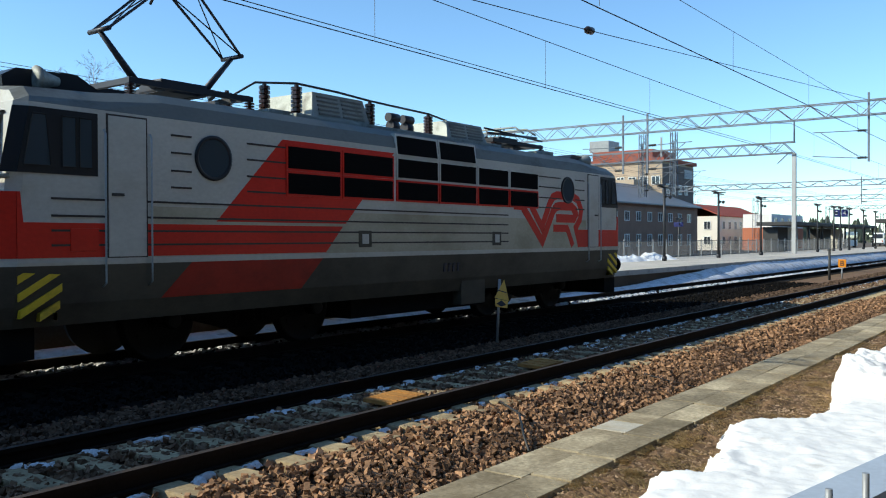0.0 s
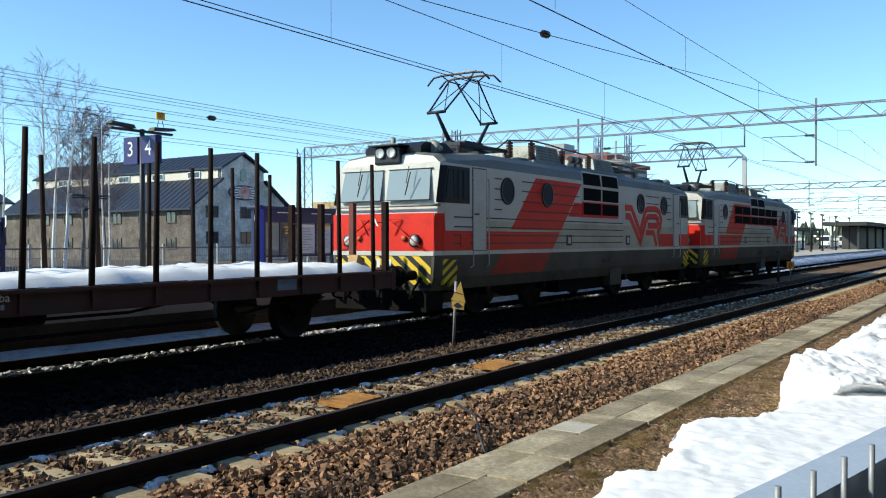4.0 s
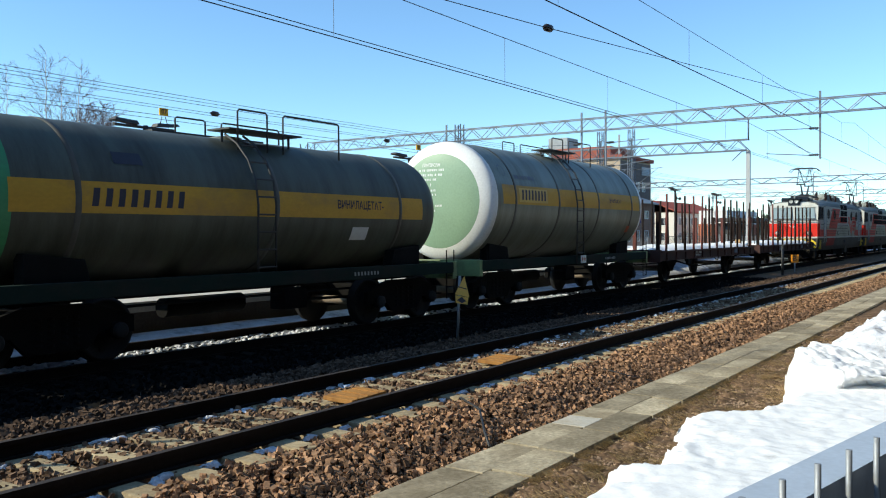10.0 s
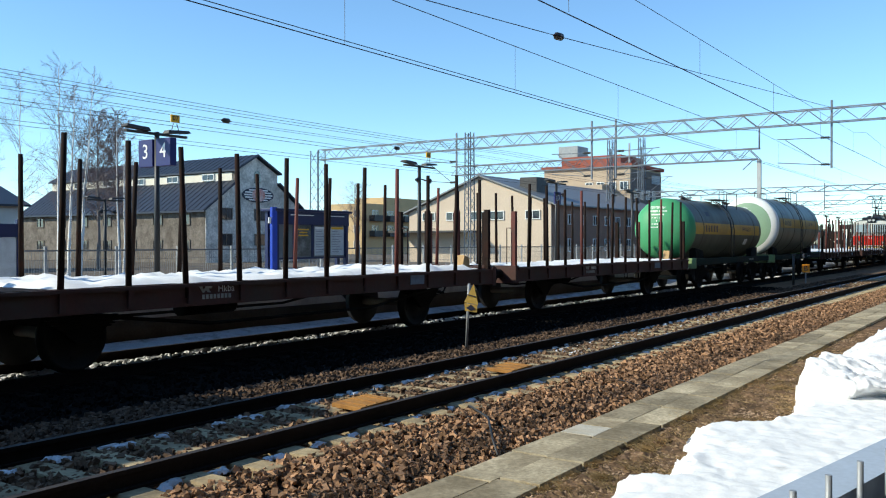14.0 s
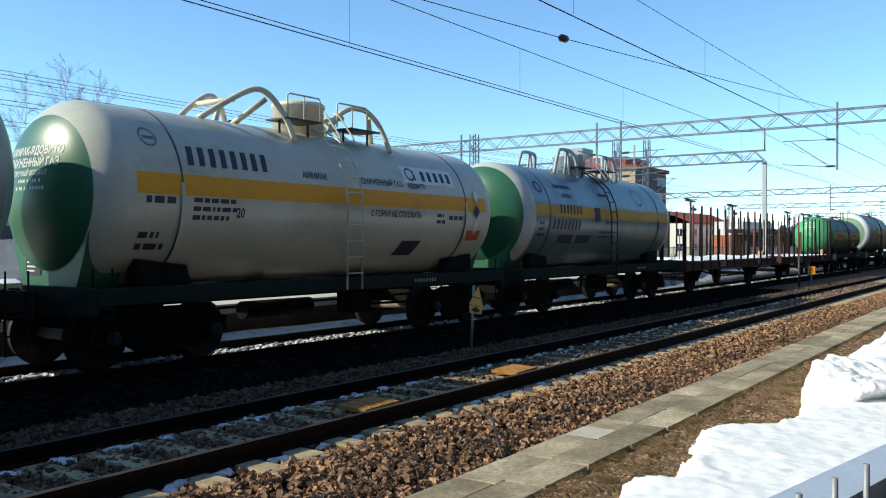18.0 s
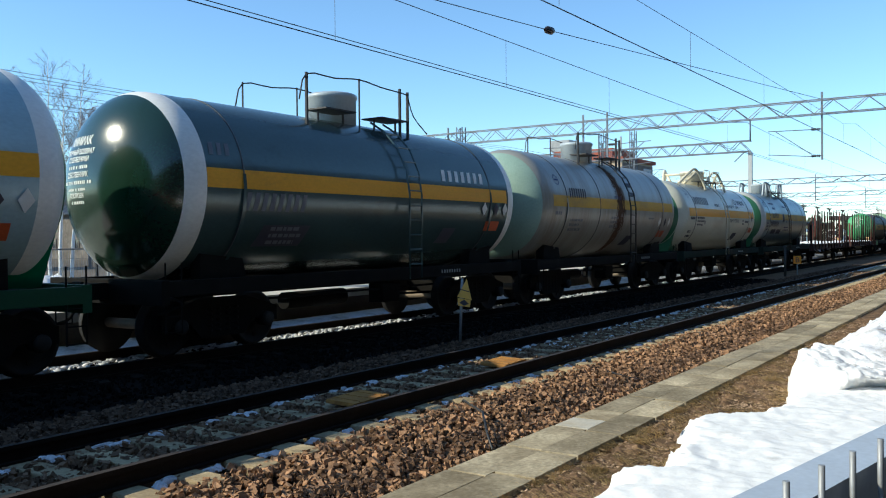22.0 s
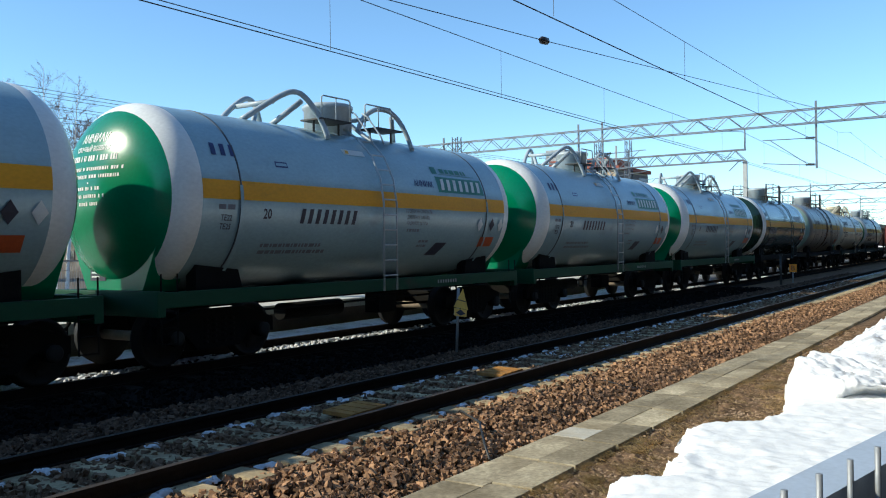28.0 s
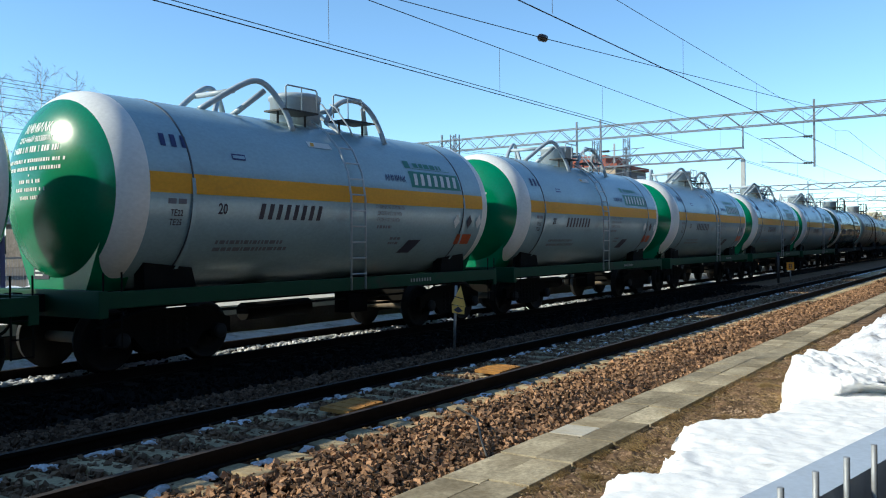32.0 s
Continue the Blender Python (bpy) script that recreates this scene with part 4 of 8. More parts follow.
M_STRIPE = paint("orange_yellow_stripe", (0.75, 0.36, 0.02), 0.4, 0.08, 0.5, (0.4, 0.22, 0.04))
M_OLDSTRIPE = paint("faded_yellow_stripe", (0.55, 0.32, 0.03), 0.5, 0.35, 0.4, (0.3, 0.19, 0.06))
M_TEAL = paint("teal_green_panel", (0.01, 0.16, 0.1), 0.4, 0.05)
M_SEAM = mat("dark_weld_seam", (0.06, 0.07, 0.08), 0.6, vary=0.3, scale=6, bump=0.1)
M_CREAMPIPE = paint("cream_pipe_paint", (0.66, 0.6, 0.44), 0.45, 0.2, 0.5, (0.35, 0.28, 0.18))
M_WORNRIM = paint("worn_grey_white_rim", (0.5, 0.5, 0.46), 0.45, 0.4, 0.5, (0.3, 0.27, 0.22))
M_OLDGREEN = paint("weathered_bright_green_end", (0.07, 0.3, 0.13), 0.5, 0.35, 0.4, (0.1, 0.16, 0.09))
M_GREYINK = mat("grey_lettering", (0.14, 0.15, 0.18), 0.6, vary=0.2, scale=9, bump=0)
M_NAVYINK = mat("navy_lettering", (0.02, 0.03, 0.12), 0.6, vary=0.2, scale=9, bump=0)
M_WHITEINK = mat("white_lettering", (0.7, 0.72, 0.7), 0.6, vary=0.1, scale=9, bump=0)
M_SILLINK = mat("sooty_white_lettering", (0.28, 0.29, 0.28), 0.7, vary=0.3, scale=9, bump=0)
M_REDINK = mat("red_placard", (0.45, 0.08, 0.02), 0.5, vary=0.2, scale=9, bump=0)
M_PIPE = paint("pale_pipe_paint", (0.37, 0.42, 0.45), 0.4, 0.2, 0.5, (0.25, 0.24, 0.22))
M_RUSTRED = mat("rust_red_wagon_paint", (0.05, 0.015, 0.011), 0.75, 0.0, vary=0.3, scale=2, fine=20, dirt=GRIME, dirt_amount=0.5, bump=0.2)
M_STAKE = mat("rusted_stake_steel", (0.02, 0.014, 0.012), 0.8, 0.1, vary=0.35, scale=3, fine=25, dirt=(0.04, 0.015, 0.01), dirt_amount=0.4, bump=0.15)
M_REDSTAKE = mat("red_painted_stake", (0.12, 0.025, 0.017), 0.7, 0.0, vary=0.3, scale=3, dirt=GRIME, dirt_amount=0.4, bump=0.15)


M_AXLE = mat("dusty_brown_axle", (0.2, 0.155, 0.11), 0.75, vary=0.25, scale=5, bump=0.1)


def wheel_mesh(r):
    bm = bmesh.new()
    rod(bm, (0, -0.78, 0), (0, 0.78, 0), 0.085, 12)
    for f in bm.faces:
        f.material_index = 1
    for s in (-1, 1):
        prof = ((s * (RAIL - 0.075), r + 0.028), (s * (RAIL - 0.045), r + 0.02), (s * (RAIL - 0.04), r), (s * (RAIL + 0.06), r - 0.004), (s * (RAIL + 0.06), r - 0.06), (s * (RAIL + 0.02), r - 0.075), (s * (RAIL + 0.0), 0.2), (s * (RAIL + 0.06), 0.15), (s * (RAIL + 0.06), 0.09))
        lathe(bm, ((s * (RAIL - 0.075), 0.1),) + prof, "y", seg=28)
    for k in range(5):
        a = k * 2 * math.pi / 5
        for s in (-1, 1):
            rod(bm, (0.3 * r / .47 * math.cos(a), s * (RAIL + .0), 0.3 * r / .47 * math.sin(a)), (0.3 * r / .47 * math.cos(a), s * (RAIL + .03), 0.3 * r / .47 * math.sin(a)), 0.045, 8)
    return finish(bm, "wheelset", (M_TYRE, M_AXLE))


WHEEL = {0.475: wheel_mesh(0.475), 0.5: wheel_mesh(0.5), 0.625: wheel_mesh(0.625)}


M_STRAP = paint("rusty_strap", (0.1, 0.1, 0.085), 0.6, 0.4, 0.4, (0.06, 0.045, 0.03))


def wheelset(parent, x, r):
    ob = new("wheelset", WHEEL[r])
    ob.parent = parent
    ob.matrix_basis = pose(x, 0, r)
    WHEELS.append((ob, x, r))
    return ob


bm = bmesh.new()
lathe(bm, [p for k in range(5) for p in ((k * 0.09, 0.045), (k * 0.09 + 0.012, 0.075), (k * 0.09 + 0.05, 0.075), (k * 0.09 + 0.062, 0.045))], "z", seg=8)
SPRING = finish(bm, "spring", M_BLACK)
# Axle caps darkened with the shade of the bogies.
M_AXLECAP = mat("dark_axle_cap", (0.007, 0.007, 0.007), 0.75, 0.1, vary=0.4, scale=6, bump=0.2)


def bogie(parent, x, r=0.475, base=1.85):
    bm = bmesh.new()
    for s in (-1, 1):
        y = s * 1.02
        prism(bm, ((x - base / 2 - 0.3, r - 0.05), (x - base / 2 - 0.3, r + 0.2), (x - 0.5, r + 0.42), (x + 0.5, r + 0.42), (x + base / 2 + 0.3, r + 0.2), (x + base / 2 + 0.3, r - 0.05), (x + base / 2 - 0.25, r + 0.02), (x + 0.45, r - 0.22), (x - 0.45, r - 0.22), (x - base / 2 + 0.25, r + 0.02)), y - 0.06, y + 0.06)
        for q in (-1, 1):
            rod(bm, (x + q * base / 2, s * 0.98, r), (x + q * base / 2, s * 1.16, r), 0.13, 12)
    box(bm, x - 0.22, x + 0.22, -1.0, 1.0, r - 0.1, r + 0.3, 0.03)
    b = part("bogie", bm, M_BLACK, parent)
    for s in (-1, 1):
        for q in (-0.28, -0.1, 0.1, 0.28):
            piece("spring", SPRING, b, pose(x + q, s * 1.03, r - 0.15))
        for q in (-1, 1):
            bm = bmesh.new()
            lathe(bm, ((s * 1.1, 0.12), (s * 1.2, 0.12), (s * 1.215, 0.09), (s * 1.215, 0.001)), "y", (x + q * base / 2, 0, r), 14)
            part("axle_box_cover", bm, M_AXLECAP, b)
    for q in (-1, 1):
        wheelset(b, x + q * base / 2, r)
    return b


def eased(pts, n=4):
    """A smooth run of points through the given ones."""
    p = [Vector(q) for q in pts]
    p = [p[0] * 2 - p[1]] + p + [p[-1] * 2 - p[-2]]
    out = []
    for a, b, c, d in zip(p, p[1:], p[2:], p[3:]):
        for k in range(n):
            u = k / n
            out.append(0.5 * (2 * b + (c - a) * u + (2 * a - 5 * b + 4 * c - d) * u * u + (3 * b - a - 3 * c + d) * u ** 3))
    return out + [p[-2]]


def coupling(parent, x, s, buffers=False):
    bm = bmesh.new()
    box(bm, min(x, x - s * 0.55), max(x, x - s * 0.55), -0.14, 0.14, 0.92, 1.18, 0.03)
    box(bm, min(x, x + s * 0.06), max(x, x + s * 0.06), -0.2, 0.05, 0.88, 1.22, 0.03)
    part("coupler", bm, M_BLACK, parent)
    bm = bmesh.new()
    tube(bm, eased(((x - s * 0.4, 0.5, 0.95), (x - s * 0.2, 0.5, 0.62), (x + s * 0.05, 0.45, 0.55)), 3), 0.025, 6)
    part("air_hose", bm, M_BLACK, parent)
    if buffers:
        for y in (-0.98, 0.98):
            bm = bmesh.new()
            lathe(bm, ((0, 0.11), (s * 0.4, 0.11), (s * 0.4, 0.08), (s * 0.58, 0.08), (s * 0.58, 0.23), (s * 0.63, 0.22)), "x", (x - s * 0.6, y, 1.06), 16)
            part("buffer", bm, M_BLACK, parent)


# -------- tank wagons
ZC, RT, HX = 2.72, 1.55, 4.8                           # tank axis height, radius, start of the dished end


def patch(bm, x0, x1, z0, z1, r, side=-1, n=None, skew=0.0):
    """A curved sheet on the tank between two heights; side -1 faces the near track."""
    a0, a1 = math.asin(max(-0.99, min(0.99, (z0 - ZC) / RT))), math.asin(max(-0.99, min(0.99, (z1 - ZC) / RT)))
    n = n or max(1, int(abs(a1 - a0) / 0.12) + 1)
    rows = []
    for k in range(n + 1):
        a = a0 + (a1 - a0) * k / n
        y, z = side * r * math.cos(a), ZC + r * math.sin(a)
        rows.append((bm.verts.new((x0 + skew * k / n, y, z)), bm.verts.new((x1 + skew * k / n, y, z))))
    for (a, b), (c, d) in zip(rows, rows[1:]):
        bm.faces.new((a, b, d, c)).smooth = True


def number_bars(bm, x, z, count, h, w, gap=0.35, side=-1, r=None, seed=1):
    """Plain bars in place of a painted number."""
    r = r or RT + 0.008
    pitch = w / count
    for k in range(count):
        patch(bm, x + k * pitch, x + (k + 0.5) * pitch, z - h / 2, z + h / 2, r, side, skew=h * 0.15)


def line_bars(bm, x, z, w, h, rows=1, side=-1, r=None, seed=1):
    """Small unreadable lines of writing as plain bars."""
    r = r or RT + 0.007
    g = random.Random(seed)
    for k in range(rows):
        zz, xx, end = z - k * h * 1.9, x, x + w * g.uniform(0.7, 1.0)
        while xx < end:
            l = g.uniform(0.4, 1.6) * h * 1.6
            patch(bm, xx, min(end, xx + l), zz - h / 2, zz + h / 2, r, side)
            xx += l + h * 0.5


def head_x(r, depth):
    """How far along the wagon the dished end lies at radius r."""
    p = 2.0 if depth > 0.5 else 3.2
    return HX + depth * math.sqrt(max(0.0, 1 - min(1.0, r / RT) ** p))


def head_profile(s, depth, r0, r1, n=10):
    a0, a1 = math.asin(r0 / RT), math.asin(min(1.0, r1 / RT))
    rs = [RT * math.sin(a0 + (a1 - a0) * k / n) for k in range(n + 1)]
    return [(s * head_x(r, depth), r) for r in rs]


def tank_wagon(label, shell, end, rim, stripe, frame, top="hoops", depth=0.78, cap=1.38, stripe_z=(2.66, 2.97), stripe_x=(-4.7, 4.7), rings=(-3.9, 3.87), ladder_mat=None, frame_end=None, legs=None, pipes=None, front=None):
    w = thing("tank_wagon", label, "tank wagon", group="tank wagons of the train")
    bm = bmesh.new()
    n = 72
    lathe(bm, ((-4.7, RT), (-4.3, RT), (-2.0, RT), (0, RT), (2.0, RT), (4.3, RT), (4.7, RT)), "x", (0, 0, ZC), n)
    bmesh.ops.delete(bm, geom=[f for f in bm.faces if len(f.verts) > 4], context="FACES")
    part("shell", bm, shell, w)
    for s in (-1, 1):
        bm = bmesh.new()
        lathe(bm, head_profile(s, depth, cap, RT, 10) + [(s * 4.7, RT)], "x", (0, 0, ZC), n)
        bmesh.ops.delete(bm, geom=[f for f in bm.faces if len(f.verts) > 4], context="FACES")
        part("end_rim", bm, front if front and s > 0 else rim, w)
        bm = bmesh.new()
        lathe(bm, head_profile(s, depth, 0.0, cap, 14), "x", (0, 0, ZC), n)
        bmesh.ops.remove_doubles(bm, verts=bm.verts, dist=0.0005)
        bmesh.ops.delete(bm, geom=[f for f in bm.faces if len(f.verts) > 4], context="FACES")
        part("dished_end", bm, front if front and s > 0 else end, w)
    wide = 0.05 if top == "rails_low" else 0.018
    for x in rings:
        bm = bmesh.new()
        lathe(bm, ((x - wide, RT), (x - wide + 0.004, RT + 0.01), (x + wide - 0.004, RT + 0.01), (x + wide, RT)), "x", (0, 0, ZC), n)
        bmesh.ops.delete(bm, geom=[f for f in bm.faces if len(f.verts) > 4], context="FACES")
        part("band", bm, M_STRAP if top == "rails_low" else M_SEAM, w)
    if top != "rails_low":
        for x in (rings[0], rings[-1]):
            for side in (-1, 1):
                bm = bmesh.new()
                rows = []
                for k in range(9):
                    a = 0.12 - 0.98 * k / 8
                    q = RT + 0.012 + 0.012 * k
                    rows.append([bm.verts.new((x + d - 0.02 * k / 8 * (1 if x < 0 else -1), side * q * math.cos(a), ZC + q * math.sin(a))) for d in (-0.035, 0.035)])
                for (p0, p1), (p2, p3) in zip(rows, rows[1:]):
                    bm.faces.new((p0, p1, p3, p2)).smooth = True
                part("tie_strap", bm, shell, w)
    if stripe:
        for side in (-1, 1):
            bm = bmesh.new()
            patch(bm, stripe_x[0], stripe_x[1], stripe_z[0], stripe_z[1], RT + 0.004, side)
            part("stripe", bm, stripe, w)
    # frame
    for s in (-1, 1):
        bm = bmesh.new()
        box(bm, -5.4, 5.4, s * 1.36 - 0.09, s * 1.36 + 0.09, 0.98, 1.22, 0.015)
        part("side_sill", bm, frame, w)
    bm = bmesh.new()
    box(bm, -5.4, 5.4, -0.25, 0.25, 0.85, 1.15, 0.02)
    for x in (-4.0, -1.5, 1.5, 4.0):
        box(bm, x - 0.15, x + 0.15, -1.3, 1.3, 0.95, 1.17, 0.01)
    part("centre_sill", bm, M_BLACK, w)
    for s in (-1, 1):
        bm = bmesh.new()
        box(bm, min(s * 5.35, s * 5.5), max(s * 5.35, s * 5.5), -1.45, 1.45, 0.85, 1.24, 0.02)
        part("headstock", bm, frame_end or frame, w)
        coupling(w, s * 5.95, s)
        bogie(w, s * 4.0)
        for y in (-1.0, 1.0):
            bm = bmesh.new()
            prism(bm, ((s * 3.5, 1.15), (s * 4.5, 1.15), (s * 4.5, 1.62), (s * 3.6, 1.52)), y - 0.12, y + 0.12)
            part("cradle", bm, M_BLACK, w)
        for y in (-1.4, 1.4):
            bm = bmesh.new()
            for x in (5.12, 5.42):
                rod(bm, (s * x, y * 1.02, 0.42), (s * x, y * 1.02, 1.5 if y < 0 else 1.2), 0.014, 5)
            for z in (0.44, 0.68, 0.92):
                rod(bm, (s * 5.12, y * 1.02, z), (s * 5.42, y * 1.02, z), 0.012, 5)
            part("step_ladder", bm, M_BLACK, w)
        if legs:
            bm = bmesh.new()
            pts = ((-0.78 * RT, 2.24), (-0.7, 1.2), (0.7, 1.2), (0.78 * RT, 2.24))
            v = [bm.verts.new((s * 5.21, y, z)) for y, z in pts]
            u = [bm.verts.new((s * 4.55, y, z - 0.1 * (z > 2))) for y, z in pts]
            bm.faces.new(v)
            bm.faces.new(u[::-1])
            for k in range(4):
                bm.faces.new((v[k], v[(k + 1) % 4], u[(k + 1) % 4], u[k]))
            sup = part("end_support", bm, legs, w, "green painted end support")
            bm = bmesh.new()
            box(bm, min(s * 5.212, s * 5.222), max(s * 5.212, s * 5.222), 0.2, 0.6, 1.38, 1.62)
            part("notice", bm, M_INK, sup, "small dark notice plate")
            bm = bmesh.new()
            for k, wd in enumerate((0.24, 0.3, 0.2)):
                box(bm, min(s * 5.223, s * 5.226), max(s * 5.223, s * 5.226), 0.56 - wd, 0.56, 1.56 - k * 0.065, 1.585 - k * 0.065)
            part("bar", bm, M_WHITEINK, sup, "white bars")
    bm = bmesh.new()
    for k in range(8):
        box(bm, 1.9 + k * 0.1, 1.945 + k * 0.1, -1.456, -1.45, 1.06, 1.13)
    bar_parts("number_bar", bm, M_SILLINK, w, "small white bar of a number")
    bm = bmesh.new()
    rod(bm, (-1.2, 0.3, 0.6), (0.6, 0.3, 0.6), 0.17, 12)
    box(bm, 0.9, 1.5, -0.6, -0.2, 0.45, 0.85, 0.02)
    rod(bm, (-3.0, -0.5, 0.75), (3.0, -0.5, 0.75), 0.025, 6)
    rod(bm, (1.5, -0.4, 0.6), (3.2, -0.3, 0.55), 0.03, 6)
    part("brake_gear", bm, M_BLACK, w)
    lm = ladder_mat or shell
    lx = -0.3 if top in ("hoops", "frames") else 0.42 if top == "rails" else -0.5
    for side in (-1, 1):
        bm = bmesh.new()
        for x in (lx, lx + 0.42):
            tube(bm, [(x, side * (RT + .12), 1.0), (x, side * (RT + .14), ZC)] + [(x, side * (RT + .14) * math.cos(a), ZC + (RT + .14) * math.sin(a)) for a in (0.3, 0.6, 0.9, 1.15)], 0.022, 6)
        for k in range(10):
            z = 1.3 + 0.3 * k
            y = RT + .14 if z < ZC else math.sqrt(max(0.0, (RT + .14) ** 2 - (z - ZC) ** 2)) if z - ZC < RT else None
            if y:
                rod(bm, (lx, side * y, z), (lx + 0.42, side * y, z), 0.016, 6)
        part("ladder", bm, lm, w)
    # walkway and manhole
    bm = bmesh.new()
    low = top == "rails_low"
    mh = 4.3 if low else 4.86
    lathe(bm, ((4.05, 0.5), (mh - 0.12, 0.5), (mh - 0.1, 0.53), (mh - 0.04, 0.53), (mh, 0.47), (mh + 0.02, 0.1)) if not low else ((4.0, 0.3), (mh, 0.3), (mh + 0.03, 0.12)), "z", (0, 0, 0), 28)
    part("manhole", bm, M_OLDGREY if low else pipes or M_PIPE, w, "manhole dome with lid")
    walk_z = 4.36
    for x0, x1, y in ((-1.2, -0.3, -0.62), (0.55, 1.45, -0.62)) if not low else ((-0.6, 1.2, -0.5),):
        bm = bmesh.new()
        box(bm, x0, x1, y - 0.28, y + 0.28, walk_z, walk_z + 0.03)
        for x in (x0 + 0.08, x1 - 0.08):
            rod(bm, (x, y, 4.0), (x, y, walk_z), 0.025, 5)
        part("walkway", bm, M_DARKSTEEL, w)
    bm = bmesh.new()
    box(bm, -1.2, 1.45, 0.5, 0.85, walk_z, walk_z + 0.03)
    for x in (-1.1, 0.0, 1.3):
        rod(bm, (x, 0.68, 3.9), (x, 0.68, walk_z), 0.025, 5)
    part("walkway", bm, M_DARKSTEEL, w)
    pipe = pipes or M_PIPE
    hm = pipe if top in ("hoops", "frames") else M_DARKSTEEL
    if top in ("hoops", "frames"):
        for x0, x1 in ((-1.15, -0.3), (0.18, 1.08)):
            bm = bmesh.new()
            zr = 4.83
            tube(bm, ((x0, -0.86, walk_z), (x0, -0.86, zr - 0.04), (x0 + 0.04, -0.86, zr), (x1 - 0.04, -0.86, zr), (x1, -0.86, zr - 0.04), (x1, -0.86, walk_z)), 0.017, 5)
            rod(bm, ((x0 + x1) / 2, -0.86, walk_z), ((x0 + x1) / 2, -0.86, zr), 0.012, 5)
            part("hand_rail", bm, hm, w)
        for x in (lx + 0.02, lx + 0.4):
            bm = bmesh.new()
            tube(bm, ((x, -0.84, 4.62), (x + 0.04, -0.95, 4.55), (x + 0.06, -1.28, 4.12), (x + 0.06, -1.36, 3.95)), 0.017, 5)
            part("ladder_grip", bm, hm, w)
    elif top == "rails":
        for x, h in ((-1.7, 4.98), (-0.15, 5.08), (1.22, 5.06), (1.5, 5.02)):
            for y in (-0.86, 0.86):
                bm = bmesh.new()
                rod(bm, (x, y, 3.95), (x, y, h), 0.035 if y < 0 and x != -0.15 else 0.02, 6)
                part("rail_post", bm, hm, w)
        for y in (-0.86, 0.86):
            bm = bmesh.new()
            tube(bm, eased(((-1.9, y, 4.45), (-1.7, y, 4.95), (-0.9, y, 4.98), (-0.15, y, 5.06), (0.6, y, 5.0), (1.22, y, 4.98), (1.5, y, 4.96)), 3), 0.015, 5)
            tube(bm, eased(((1.5, y, 4.96), (1.6, y * 1.1, 4.5), (1.75, y * 1.4, 4.1)), 3), 0.013, 5)
            part("hand_rail", bm, hm, w)
    else:
        for x0, x1 in ((-0.45, 0.25), (0.65, 2.2)):
            for y in (-0.82, 0.82):
                bm = bmesh.new()
                tube(bm, ((x0, y, 4.0), (x0, y, 4.68), (x0 + 0.05, y, 4.71), (x1 - 0.05, y, 4.71), (x1, y, 4.68), (x1, y, 4.0)), 0.018, 5)
                part("hand_rail", bm, hm, w)
    if top == "hoops":
        for y in (-0.62, 0.62):
            for pts, foot in ((((-2.72, y * 0.5, 4.22), (-2.3, y * 0.75, 4.52), (-1.95, y * 0.9, 4.74), (-1.7, y, 4.84), (-1.48, y * 1.08, 4.8), (-1.28, y * 1.2, 4.6), (-1.12, y * 1.35, 4.3), (-1.05, y * 1.5, 3.98)), -1.95),
                              (((0.3, y * 0.9, 4.3), (0.45, y * 0.95, 4.58), (0.72, y, 4.77), (1.02, y, 4.84), (1.32, y * 1.08, 4.8), (1.55, y * 1.2, 4.6), (1.68, y * 1.35, 4.3), (1.74, y * 1.5, 3.98)), 2.0)):
                bm = bmesh.new()
                tube(bm, eased(pts), 0.054, 10)
                part("hoop", bm, pipe, w, "pale tubular guard hoop")
                bm = bmesh.new()
                rod(bm, (foot + (0.5 if foot < 0 else -0.6), y, 4.7), (foot, y * 0.35, 4.18), 0.055, 8)
                part("brace", bm, pipe, w)
        for x in (-2.1, 0.75):
            bm = bmesh.new()
            tube(bm, ((x, -0.5, 4.62), (x, 0.5, 4.62)), 0.05, 8)
            part("brace", bm, pipe, w)
    elif top == "frames":
        for s in (-1, 1):
            for y in (-0.62, 0.62):
                bm = bmesh.new()
                tube(bm, eased(((s * 0.85, y * 1.2, 4.0), (s * 0.95, y * 1.1, 4.6), (s * 1.12, y, 4.82), (s * 1.75, y, 4.84), (s * 1.95, y, 4.7), (s * 2.2, y, 4.1))), 0.052, 8)
                tube(bm, ((s * 1.42, y, 4.82), (s * 1.55, y, 4.12)), 0.04, 8)
                tube(bm, ((s * 1.36, y, 4.82), (s * 1.2, y, 4.12)), 0.04, 8)
                part("hoop", bm, pipe, w, "pale tubular guard frame")
    for ob in w.children:
        if ob.name.split(".")[0] in ("manhole", "walkway", "hand_rail", "hoop", "brace", "ladder_grip", "rail_post"):
            ob.location.z = ZC + RT - 4.27
    return w


def placards(w, x, z, s=0.2, side=-1, column=False):
    """Diamond hazard placards and a red plate."""
    top = z
    for k, (dx, mt) in enumerate(((-0.53, M_WHITEINK), (0.0, M_INK), (0.41, M_WHITEINK))):
        bm = bmesh.new()
        if column:
            dx, z = 0.0, top + 0.22 - 0.36 * k
        for q in (-1, 1):
            y = side * (RT + 0.03)
            vs = [bm.verts.new((x + dx + a * s, y * math.cos(math.asin((z + b * s - ZC) / RT)) , z + b * s)) for a, b in ((-0.7, 0), (0, -0.95), (0.7, 0), (0, 0.95))]
            if q > 0:
                bm.faces.new(vs)
        part("placard", bm, mt, w, "diamond hazard placard")
    bm = bmesh.new()
    z = top if not column else top - 0.28
    patch(bm, x - 0.36, x + 0.26, z - 0.5, z - 0.28, RT + 0.02, side)
    part("plate", bm, M_REDINK, w, "red warning plate")


